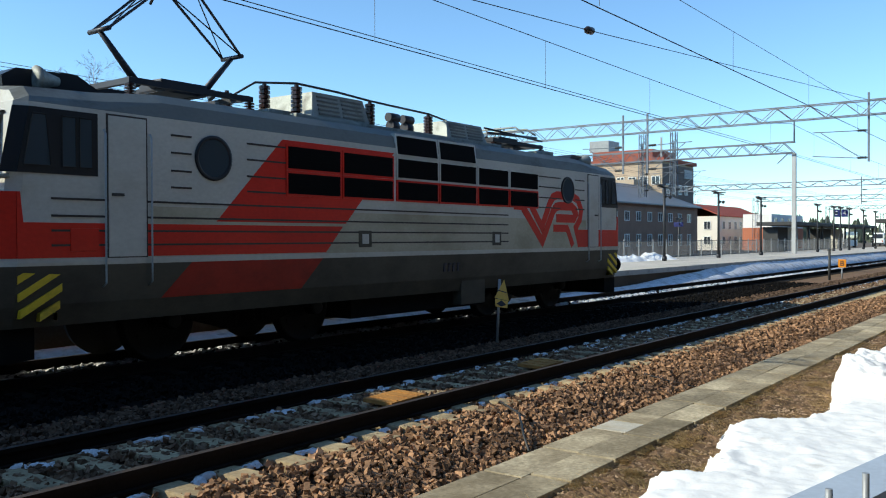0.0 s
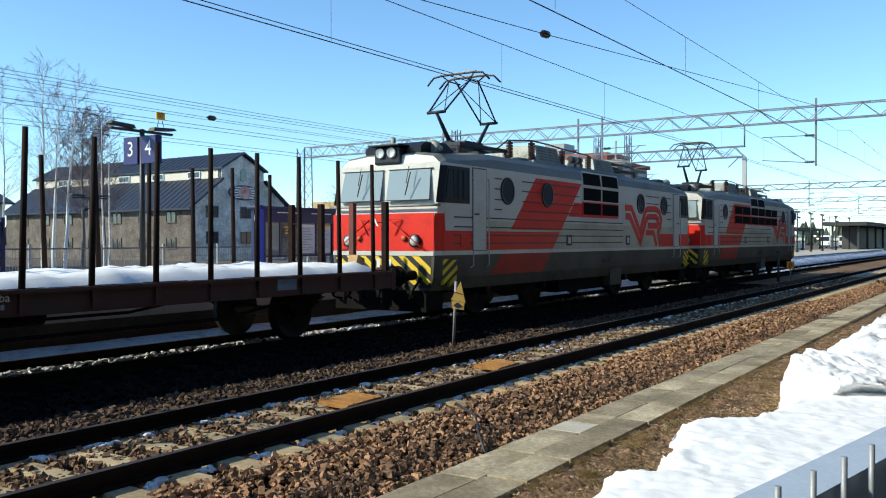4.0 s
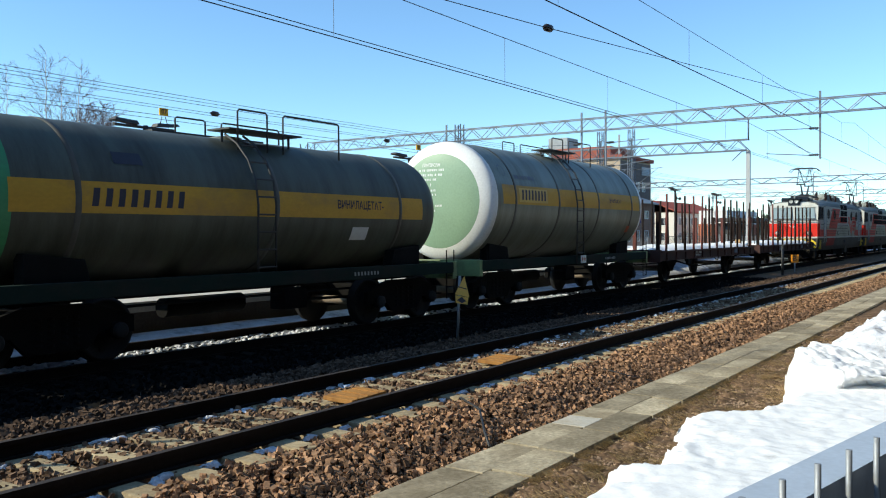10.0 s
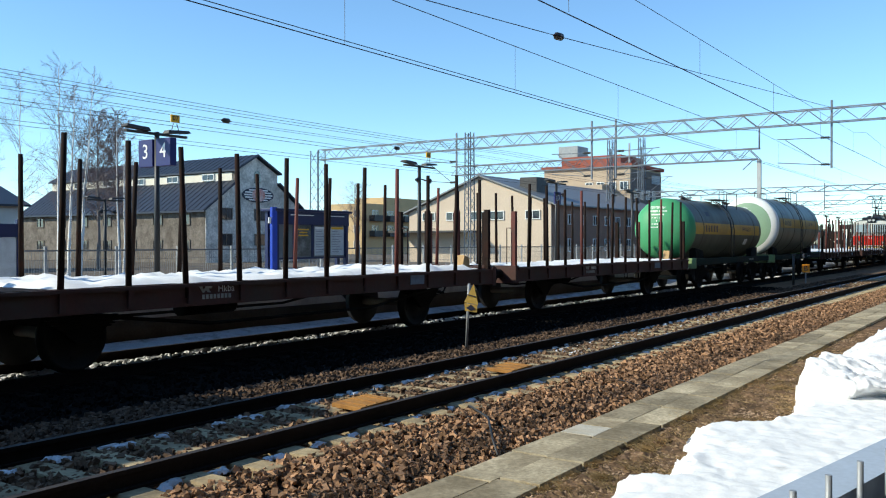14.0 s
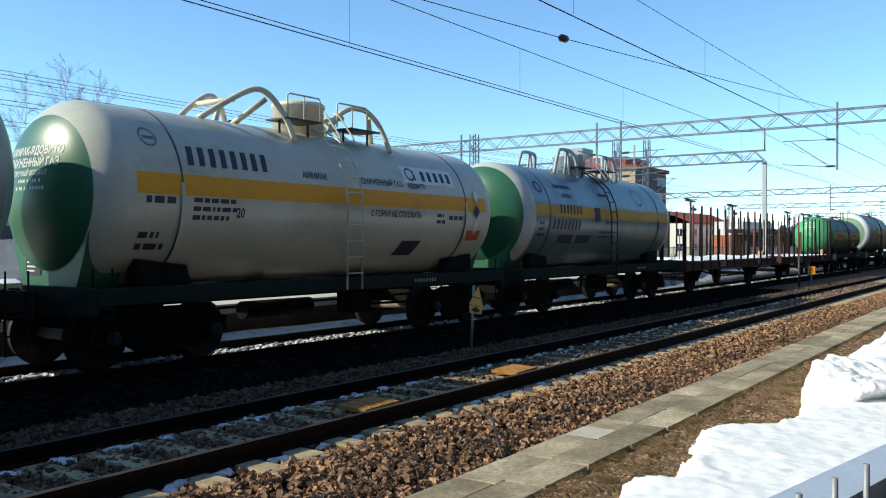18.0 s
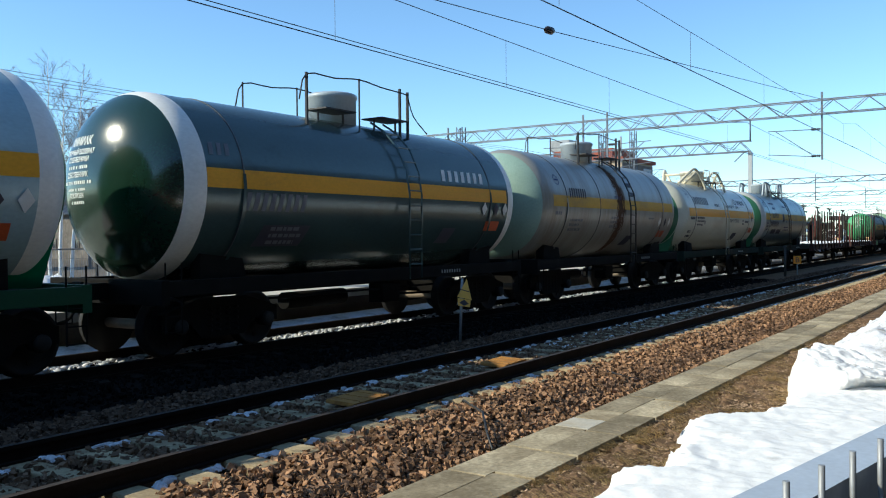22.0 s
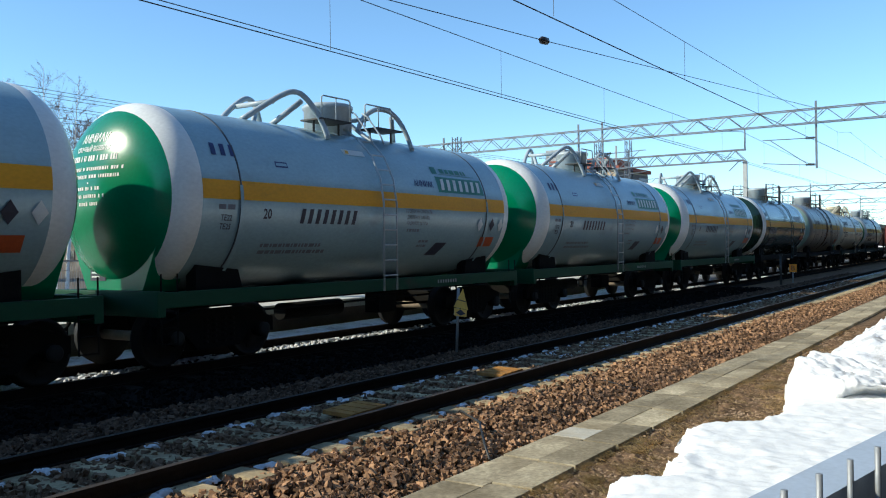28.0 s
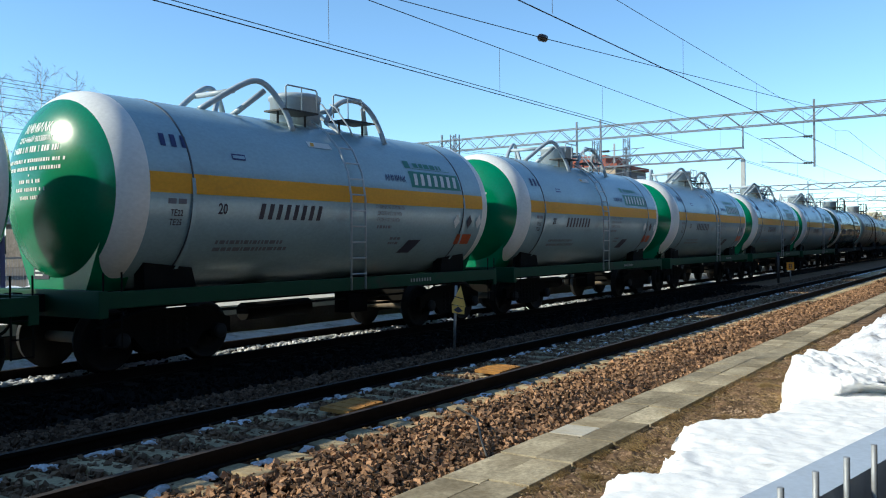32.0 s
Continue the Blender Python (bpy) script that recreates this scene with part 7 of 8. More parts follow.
            # the rounded cab corner: dark above, red below
            for z0, z1, mt, nm in ((2.67, 3.5, M_CABBLACK, "corner_pillar"), (1.6, 2.43, M_LOCORED, "red_corner")):
                bm = bmesh.new()
                vs = []
                for xx, f, y, z in ((8.54, 0.8, HALF * 0.995, z0), (8.75, 1.0, HALF * 0.94, z0), (8.75, 1.0, HALF * 0.94, z1), (8.54, 0.8, HALF * 0.995, z1)):
                    vs.append(bm.verts.new((e * (xx - f * max(0.0, (z - 2.45) / 1.4) * RAKE + 0.004), s * (y + 0.006), z)))
                bm.faces.new(vs)
                part(nm, bm, mt, w)
            bm = bmesh.new()
            y0, y1 = sorted((s * HALF, s * (HALF + 0.02)))
            box(bm, min(e * 7.45, e * 7.85), max(e * 7.45, e * 7.85), y0, y1, 1.68, 1.98, 0.01)
            part("hatch", bm, M_LOCORED, w)
    ports = (-5.68, -3.5, 3.42, 5.7) if kind == 2 else (-5.55, 5.58)
    for x in ports:
        for s in (-1, 1):
            bm = bmesh.new()
            lathe(bm, ((s * HALF, 0.34), (s * (HALF + 0.03), 0.34), (s * (HALF + 0.035), 0.29), (s * (HALF + 0.012), 0.285)), "y", (x, 0, 3.05), 28)
            pr = part("porthole", bm, M_CABBLACK, w)
            bm = bmesh.new()
            lathe(bm, ((s * (HALF + 0.004), 0.29), (s * (HALF + 0.02), 0.28)), "y", (x, 0, 3.05), 28)
            part("pane", bm, M_LOCOGLASS, pr)
    # grilles
    cols = ((-1.2, 0.05), (0.17, 1.42)) if kind == 2 else ((-4.04, -2.81), (-2.7, -1.37), (-1.2, 0.05), (0.17, 1.42), (1.55, 2.72), (2.84, 4.05))
    for i, (x0, x1) in enumerate(cols):
        for z0, z1 in ((2.58, 2.92), (3.0, 3.36)):
            for s in (-1, 1):
                bm = bmesh.new()
                y0, y1 = sorted((s * (HALF - 0.03), s * (HALF + 0.022)))
                box(bm, x0 - 0.045, x1 + 0.045, y0, y1, z0 - 0.037, z1 + 0.037, 0.006)
                fr = part("grille_frame", bm, M_LOCORED if (z0 < 2.9 or (kind == 1 and i < 2)) else M_LOCOWHITE, w)
                bm = bmesh.new()
                y0, y1 = sorted((s * (HALF + 0.022), s * (HALF + 0.028)))
                box(bm, x0, x1, y0, y1, z0, z1)
                for k in range(6):
                    z = z0 + (k + 0.5) * (z1 - z0) / 6
                    a, b = sorted((s * (HALF + 0.026), s * (HALF + 0.036)))
                    box(bm, x0, x1, a, b, z - 0.012, z + 0.012)
                part("grille", bm, M_GRILLE, fr)
        if kind == 2 or 2 <= i <= 3:
            for s in (-1, 1):
                bm = bmesh.new()
                fr = None
                for grow, y_out, mt, nm in ((0.045, 0.022, M_LOCOWHITE, "grille_frame"), (0.0, 0.03, M_GRILLE, "grille")):
                    bm = bmesh.new()
                    u = [bm.verts.new((a, s * (y + y_out), z)) for a, y, z in ((x0 - grow, HALF, 3.45 - grow * .6), (x1 + grow, HALF, 3.45 - grow * .6), (x1 + grow, 1.5, 3.8 + grow), (x0 - grow, 1.5, 3.8 + grow))]
                    v = [bm.verts.new((q.co.x, q.co.y - s * 0.1, q.co.z)) for q in u]
                    bm.faces.new(u)
                    bm.faces.new(v[::-1])
                    for k in range(4):
                        bm.faces.new((v[k], v[(k + 1) % 4], u[(k + 1) % 4], u[k]))
                    fr = part(nm, bm, mt, fr or w)
    # vents and number bars on the lower flank
    for x in (-2.14, 2.27):
        bm = bmesh.new()
        box(bm, x - 0.17, x + 0.17, -HALF - 0.02, -HALF, 1.68, 1.98, 0.008)
        part("vent", bm, M_LOCOGREY, w)
        bm = bmesh.new()
        box(bm, x - 0.09, x + 0.09, -HALF - 0.026, -HALF - 0.018, 1.74, 1.92, 0.004)
        part("vent", bm, M_LOCOWHITE, w)
    bm = bmesh.new()
    for k in range(4):
        box(bm, 0.3 + k * 0.16, 0.36 + k * 0.16, -1.535, -1.5, 1.15, 1.33)
        box(bm, 0.3 + k * 0.16, 0.41 + k * 0.16, -1.535, -1.5, 1.28, 1.33)
    bar_parts("number_bar", bm, M_INK, w, "dark bar of a number")
    # cab ends
    for e in (-1, 1):
        for y0, y1 in ((-1.28, -0.09), (0.09, 1.28)):
            bm = bmesh.new()
            v = []
            for y, z in ((y0, 2.74), (y1, 2.74), (y1 - 0.05 * (y1 > 1), 3.44), (y0 + 0.05 * (y0 < -1), 3.44)):
                x = 8.75 - max(0.0, (z - 2.45) / 1.4) * RAKE + 0.015
                v.append(bm.verts.new((e * x, y, z)))
            bm.faces.new(v)
            ws = part("windscreen", bm, M_SCREEN, w)
            bm = bmesh.new()
            ym = (y0 + y1) / 2
            rod(bm, (e * 8.7, ym - 0.05, 3.5), (e * 8.78, ym - 0.02, 3.1), 0.009, 5)
            rod(bm, (e * 8.77, ym - 0.14, 3.36), (e * 8.79, ym + 0.0, 2.84), 0.013, 5)
            part("wiper", bm, M_BLACK, ws)
            bm = bmesh.new()
            for a, b, c, d in ((y0 - .012, y1 + .012, 2.73, 2.745), (y0 - .012, y1 + .012, 3.435, 3.45)):
                x = 8.75 - max(0.0, ((c + d) / 2 - 2.45) / 1.4) * RAKE
                box(bm, min(e * (x - 0.04), e * (x + 0.035)), max(e * (x - 0.04), e * (x + 0.035)), a, b, c, d)
            part("window_frame", bm, M_GASKET, ws, "black rubber gasket")
        bm = bmesh.new()
        tube(bm, ((e * 8.6, -1.5, 2.62), (e * 8.765, -1.4, 2.61), (e * 8.765, 1.4, 2.61), (e * 8.6, 1.5, 2.62)), 0.03, 8)
        part("sill_lip", bm, M_ALU, w, "grey lip below the windscreens")
        bm = bmesh.new()
        for y, sl in ((0.14, 0.1), (0.02, -0.08), (-0.1, 0.0)):
            bm.faces.new([bm.verts.new((e * 8.762, a, b)) for a, b in ((y + sl, 2.34), (y + sl - 0.05, 2.34), (y - 0.05, 2.16), (y, 2.16))])
        part("mark", bm, M_WHITEINK, w, "small white striped mark")
        bm = bmesh.new()
        for k in range(4):
            y = 0.3 - k * 0.16
            bm.faces.new([bm.verts.new((e * 8.766, a, b)) for a, b in ((y, 1.42), (y - 0.09, 1.42), (y - 0.09, 1.22), (y, 1.22))])
        bar_parts("number_bar", bm, M_WHITEINK, w, "white bar of a number")
        bm = bmesh.new()
        box(bm, min(e * 8.73, e * 8.757), max(e * 8.73, e * 8.757), -1.44, 1.44, 1.6, 2.44, 0.004)
        part("red_front", bm, M_LOCORED, w)
        bm = bmesh.new()
        box(bm, min(e * 8.73, e * 8.77), max(e * 8.73, e * 8.77), -1.44, 1.44, 1.49, 1.58, 0.005)
        part("front_line", bm, M_LOCOWHITE, w)
        part("black_front", bmesh_box(min(e * 8.7, e * 8.757), max(e * 8.7, e * 8.757), -1.36, 1.36, 0.78, 1.485), M_GASKET, w)
        for k in range(9):
            y = 2.0 - k * 0.38
            a0, a1 = y - 0.8, y
            pts = [(a0, 0.84), (a0 + 0.19, 0.84), (a1 + 0.19, 1.48), (a1, 1.48)]
            cut = [(q, b) for q, b in pts if -1.36 <= q <= 1.36]
            for lim in (-1.36, 1.36):
                for off in (0.0, 0.19):
                    f = (lim - a0 - off) / 0.8
                    if 0 < f < 1:
                        cut.append((lim, 0.84 + 0.64 * f))
            if len(cut) < 3:
                continue
            mid = (sum(q for q, b in cut) / len(cut), sum(b for q, b in cut) / len(cut))
            cut.sort(key=lambda p: math.atan2(p[1] - mid[1], p[0] - mid[0]))
            bm = bmesh.new()
            bm.faces.new([bm.verts.new((e * 8.762, q, b)) for q, b in cut])
            part("hazard_stripe", bm, M_HAZARD, w)
        for y in (-0.95, 0.95):
            bm = bmesh.new()
            lathe(bm, ((0, 0.15), (e * 0.07, 0.15), (e * 0.08, 0.12)), "x", (e * 8.75, y, 1.82), 20)
            lamp = part("headlight", bm, M_CABBLACK, w)
            bm = bmesh.new()
            lathe(bm, ((e * 0.075, 0.12), (e * 0.1, 0.08), (e * 0.105, 0.001)), "x", (e * 8.75, y, 1.82), 20)
            part("lens", bm, M_LENS, lamp)
            bm = bmesh.new()
            lathe(bm, ((0, 0.07), (e * 0.05, 0.07), (e * 0.06, 0.01)), "x", (e * 8.75, y * 0.68, 1.88), 14)
            part("marker_light", bm, M_REDINK, w)
            bm = bmesh.new()
            tube(bm, ((e * 8.76, y * 1.25, 1.6), (e * 8.85, y * 1.2, 1.7), (e * 8.85, y * RAKE, 2.3), (e * 8.78, y * 0.62, 2.3), (e * 8.78, y * 0.4, 1.95)), 0.013, 6)
            part("grab_rail", bm, M_LOCORED, w)
        # roof head lamp box
        bm = bmesh.new()
        prism(bm, [(e * x, z) for x, z in ((6.9, 3.76), (8.3, 3.62), (8.34, 3.98), (8.15, 4.1), (7.3, 4.13), (6.98, 3.96))], -0.8, 0.8)
        part("cab_fairing", bm, M_CABBLACK, w)
        bm = bmesh.new()
        box(bm, min(e * 8.2, e * 8.56), max(e * 8.2, e * 8.56), -0.36, 0.36, 3.58, 3.98, 0.05)
        box(bm, min(e * 8.15, e * 8.7), max(e * 8.15, e * 8.7), -0.44, 0.44, 3.99, 4.03, 0.008)
        lamp = part("lamp_box", bm, M_CABBLACK, w)
        for y in (-0.16, 0.16):
            bm = bmesh.new()
            lathe(bm, ((e * 0.0, 0.125), (e * 0.04, 0.12), (e * 0.05, 0.1), (e * 0.03, 0.09), (e * 0.045, 0.001)), "x", (e * 8.57, y, 3.84), 20)
            part("lens", bm, M_LENS, lamp)
        bm = bmesh.new()
        rod(bm, (e * 8.3, 0.0, 3.95), (e * 8.3, 0.0, 4.22), 0.055, 10)
        part("antenna", bm, M_ALU, w)
        bm = bmesh.new()
        lathe(bm, ((0, 0.06), (e * 0.15, 0.1), (e * 0.28, 0.17), (e * 0.32, 0.18), (e * 0.34, 0.08)), "x", (e * 7.6, -0.86, 3.98), 16)
        part("horn", bm, M_ALU, w)
        bm = bmesh.new()
        prism(bm, [(e * x, z) for x, z in ((8.2, 0.3), (8.85, 0.25), (8.85, 0.72), (8.2, 0.72))], -1.3, 1.3)
        part("rail_guard", bm, M_BLACK, w)
        for k in range(6):
            bm = bmesh.new()
            y = -1.1 + k * 0.44
            tube(bm, ((e * 8.75, y, 1.0), (e * 9.0, y + 0.05, 0.75), (e * 9.05, y + 0.1, 0.55), (e * 8.9, y + 0.12, 0.5)), 0.03, 6)
            part("hose", bm, M_BLACK, w)
        coupling(w, e * 9.48, e, True)
    # bogies and tanks below
    for x in (-4.5, 4.5):
        bogie(w, x, 0.625, 3.0)
    bm = bmesh.new()
    box(bm, -2.2, 2.2, -1.25, 1.25, 0.35, 0.9, 0.05)
    box(bm, -8.2, 8.2, -1.2, 1.2, 0.7, 1.0, 0.03)
    part("underframe", bm, M_BLACK, w)
    bm = bmesh.new()
    box(bm, 1.0, 1.9, -1.48, -1.2, 0.42, 0.95, 0.02)
    part("battery_box", bm, M_LOCOGREY, w)
    # roof equipment
    if kind == 2:
        loco_pantograph(w, -5.24, True)
        loco_pantograph(w, 4.11, False)
    else:
        loco_pantograph(w, -5.17, True)
        loco_pantograph(w, 4.73, False)
    for x0, x1, z1 in ((-3.0, -1.4, 4.5), (0.95, 2.6, 4.42)) if kind == 2 else ((-2.9, -1.3, 4.5), (1.2, 2.8, 4.42)):
        roof_box(w, x0, x1, -0.98, 0.6, 3.95, z1)
    bm = bmesh.new()
    box(bm, -3.4, 3.2, -1.1, 1.1, 3.92, 4.03, 0.03)
    part("roof_hatch", bm, M_ALU, w)
    for x, y, h in ((-3.25, -0.95, 4.55), (-3.5, -0.4, 4.6), (-3.6, 0.5, 4.55), (-1.25, -0.9, 4.5), (0.62, -0.9, 4.46), (3.0, 0.0, 4.4)):
        bm = bmesh.new()
        insulator(bm, (x, y, 3.95), (x, y, h), 0.1, 7)
        part("insulator", bm, M_CERAMIC, w)
    bm = bmesh.new()
    tube(bm, ((-4.2, -0.4, 4.3), (-3.8, -0.5, 4.56), (-3.25, -0.95, 4.57), (-2.2, -0.93, 4.56), (-1.25, -0.9, 4.52), (-0.4, -0.9, 4.5), (0.62, -0.9, 4.48), (1.8, -0.5, 4.5), (3.0, 0, 4.42)), 0.022, 6)
    part("roof_cable", bm, M_WIRE, w)
    for x in (-0.7, -0.25):
        bm = bmesh.new()
        rod(bm, (x, -0.9, 4.27), (x + 0.3, -0.9, 4.27), 0.09, 12)
        rod(bm, (x + 0.15, -0.9, 3.95), (x + 0.15, -0.9, 4.27), 0.05, 8)
        rod(bm, (x + 0.05, -0.9, 4.1), (x + 0.25, -0.9, 4.1), 0.11, 10)
        part("breaker", bm, M_PANTO, w)
    for x, z in ((-3.55, 4.08), (5.75, 4.1), (6.5, 4.0)):
        bm = bmesh.new()
        box(bm, x - 0.3, x + 0.3, -0.9, 0.3, 3.78, z, 0.05)
        part("roof_vent", bm, M_ALU, w)
    return w


TRAIN.append((loco("red and white electric locomotive with long side grilles", 1), 13.93))
TRAIN.append((loco("red and white electric locomotive with raised pantograph", 2), -5.16))
for vehicle, place in TRAIN:
    vehicle.matrix_basis = pose(place, FAR, 0)

# anchor wire that crosses from the far carrier wire to the gantry


def ray_point(bearing, rise, x):
    """A place at x on the sight line with that bearing from the track and rise per metre of x."""
    return Vector((x, x * math.tan(radians(bearing)), EYE[2] + rise * x))


k = ray_point(26.86, 0.2658, 22.5)
a, b = ray_point(36.01, 0.3501, 16.6), ray_point(10.23, 0.1452, 46.5)
span_wire("anchor_wire", "slanting anchor wire with a brown insulator", (a + (a - k) * 4, a, k, b), 0.012, k)
for y, z, knot in ((26.4, 7.4, 0), (27.0, 7.4, 0), (27.5, 7.38, 0), (28.5, 7.3, 25.1), (29.6, 7.4, 38.5), (24.7, 6.05, 0), (25.4, 6.03, 0), (28.8, 6.05, 0), (29.9, 6.05, 0)):
    sag = 0.25 if z > 7 else 0.02
    pts = [(x, y, z - sag * f) for x, f in ((-40, 0), (-18, .8), (4, 0.2), (18, .85), (26, 1), (36, .8), (46.5, 0), (75, 1), (104, 0), (200, .5), (330, 0))]
    span_wire("station_wire", "thin overhead wire above the station tracks", pts, 0.009, (knot, y, z - sag * 0.97) if knot else None)

# ---------------------------------------------------------------- buildings beyond
M_GREYBRICK = mat("grey_brick", (0.17, 0.15, 0.13), 0.9, vary=0.6, scale=1.1, fine=7, bump=0.4, dirt=(0.09, 0.075, 0.062), dirt_amount=0.55)
M_GABLE = mat("pale_grey_plaster", (0.62, 0.59, 0.54), 0.9, vary=0.5, scale=0.9, fine=5, bump=0.2, dirt=(0.28, 0.26, 0.23), dirt_amount=0.45)
M_TINROOF = mat("dark_tin_roof", (0.03, 0.037, 0.055), 0.45, 0.4, vary=0.15, scale=0.5, fine=5, bump=0.1)
M_BEIGE = mat("beige_render", (0.58, 0.48, 0.375), 0.9, vary=0.1, scale=0.4, fine=6, bump=0.1)
M_TANBRICK = mat("tan_brick", (0.44, 0.35, 0.26), 0.9, vary=0.15, scale=0.5, fine=8, bump=0.2)
M_REDPAINT = mat("red_brown_parapet", (0.3, 0.1, 0.07), 0.85, vary=0.15, scale=0.6, bump=0.1)
M_PANEDARK = glass("dark_window_pane", (0.03, 0.035, 0.045))
M_CREAM = mat("cream_band", (0.7, 0.66, 0.56), 0.8, vary=0.1, scale=0.8, bump=0.05)
M_OCHRE = mat("ochre_render", (0.52, 0.385, 0.215), 0.9, vary=0.12, scale=0.4, bump=0.1)


def window(parent, face, u, z, w, h, at, mat_frame=M_WHITE):
    """A framed pane on a wall whose plane is x = at (face 'x') or y = at (face 'y')."""
    bm = bmesh.new()
    t = 0.08
    for a0, a1, c0, c1 in ((u - w / 2 - t, u + w / 2 + t, z + h / 2, z + h / 2 + t), (u - w / 2 - t, u + w / 2 + t, z - h / 2 - t, z - h / 2), (u - w / 2 - t, u - w / 2, z - h / 2, z + h / 2), (u + w / 2, u + w / 2 + t, z - h / 2, z + h / 2), (u - 0.03, u + 0.03, z - h / 2, z + h / 2)):
        if face == "x":
            box(bm, at - 0.1, at + 0.05, a0, a1, c0, c1)
        else:
            box(bm, a0, a1, at - 0.1, at + 0.05, c0, c1)
    w_ob = part("window", bm, mat_frame, parent)
    bm = bmesh.new()
    if face == "x":
        box(bm, at - 0.04, at + 0.02, u - w / 2, u + w / 2, z - h / 2, z + h / 2)
    else:
        box(bm, u - w / 2, u + w / 2, at - 0.04, at + 0.02, z - h / 2, z + h / 2)
    part("pane", bm, M_PANEDARK, w_ob)


def sloped(bm, pts, thick=0.18):
    """A roof sheet over four corners, given thickness."""
    lo = [bm.verts.new(p) for p in pts]
    hi = [bm.verts.new((p[0], p[1], p[2] + thick)) for p in pts]
    bm.faces.new(lo)
    bm.faces.new(hi)
    for k in range(4):
        bm.faces.new((lo[k], lo[(k + 1) % 4], hi[(k + 1) % 4], hi[k]))


# old grey goods shed: gable towards the line, raised middle roof
M_SHEDFRAME = mat("weathered_window_frame", (0.16, 0.14, 0.12), 0.8, vary=0.2, bump=0.05)
shed = thing("goods_shed", "old grey brick goods shed with raised dark tin roof", "building")
Y0, Y1, XR = 70.0, 104.0, 65.7
bm = bmesh.new()
prism(bm, ((XR - 6.9, -0.3), (XR + 6.5, -0.3), (XR + 6.5, 6.0), (XR + 3.3, 8.3), (XR + 3.3, 9.5), (XR, 11.2), (XR - 2.9, 9.5), (XR - 2.9, 8.3), (XR - 6.9, 5.4)), Y0, Y1)
part("wall", bm, M_GREYBRICK, shed)
bm = bmesh.new()
prism(bm, ((XR - 6.85, -0.3), (XR + 6.45, -0.3), (XR + 6.45, 5.95), (XR + 3.25, 8.25), (XR + 3.25, 9.4), (XR, 11.1), (XR - 2.85, 9.4), (XR - 2.85, 8.25), (XR - 6.85, 5.35)), Y0 - 0.12, Y0 - 0.004)
part("gable", bm, M_GABLE, shed, "pale grey plastered gable")
for s, a, b, za, zb in ((-1, 0, 3.2, 11.25, 9.45), (1, 0, 3.5, 11.25, 9.4), (-1, 2.9, 7.5, 8.35, 5.0), (1, 3.3, 7.1, 8.35, 5.6)):
    bm = bmesh.new()
    sloped(bm, ((XR + s * a, Y0 - 0.6, za), (XR + s * b, Y0 - 0.6, zb), (XR + s * b, Y1 + 0.5, zb), (XR + s * a, Y1 + 0.5, za)))
    r_ob = part("roof", bm, M_TINROOF, shed)
    bm = bmesh.new()
    for k in range(40):
        y = Y0 - 0.5 + k * 0.88
        sloped(bm, ((XR + s * a, y, za + .18), (XR + s * b, y, zb + .18), (XR + s * b, y + .06, zb + .18), (XR + s * a, y + .06, za + .18)), 0.05)
    part("roof_seam", bm, M_TINROOF, r_ob)
bm = bmesh.new()
box(bm, XR - 2.98, XR - 2.9, Y0 + 0.3, Y1, 8.5, 9.35)
part("clerestory_band", bm, M_CREAM, shed, "cream band below the raised roof")
for y in (74, 80, 86, 92, 98):
    window(shed, "x", y, 8.95, 1.8, 0.55, XR - 3.0)
for y in (73, 77.5, 82, 86.5, 91, 95.5, 100):
    for z in (4.3, 1.6):
        window(shed, "x", y, z, 1.4, 1.0, XR - 6.9, M_SHEDFRAME)
for x in (XR - 4.2, XR + 0.6, XR + 4.2):
    for z in (4.9, 2.2):
        window(shed, "y", x, z, 1.5, 1.1, Y0 - 0.12, M_SHEDFRAME)
bm = bmesh.new()
prism(bm, [(XR - 0.25, 8.35), (XR + 0.65, 8.35), (XR + 0.65, 9.2)] + [(XR + 0.2 + 0.45 * math.cos(a), 9.2 + 0.5 * math.sin(a)) for a in [k * math.pi / 8 for k in range(1, 8)]] + [(XR - 0.25, 9.2)], Y0 - 0.17, Y0 - 0.1)
part("arched_window", bm, M_PANEDARK, shed, "dark arched gable window")
bm = bmesh.new()
prism(bm, [(XR + 0.3 + 2.3 * math.cos(a), 7.05 + 0.82 * math.sin(a)) for a in [k * math.pi / 12 for k in range(24)]], Y0 - 0.2, Y0 - 0.12)
badge = part("badge", bm, mat("navy_badge", (0.03, 0.035, 0.06), 0.6, bump=0), shed, "dark winged badge on the gable")
bm = bmesh.new()
for z, w in ((7.58, 1.35), (7.32, 1.9), (7.05, 2.05), (6.78, 1.9), (6.52, 1.35)):
    box(bm, XR + 0.3 - w, XR + 0.3 + w, Y0 - 0.24, Y0 - 0.2, z - 0.075, z + 0.075)
part("badge_wing", bm, M_WHITE, badge, "pale wing stripes")
bm = bmesh.new()
prism(bm, [(XR + 0.3 + 0.95 * math.cos(a), 7.05 + 0.72 * math.sin(a)) for a in [k * math.pi / 8 for k in range(16)]], Y0 - 0.28, Y0 - 0.24)
part("badge_centre", bm, mat("pale_red_badge", (0.5, 0.2, 0.17), 0.6, vary=0.6, scale=3, bump=0, dirt=(0.75, 0.7, 0.68), dirt_amount=0.5), badge, "red and white badge centre")

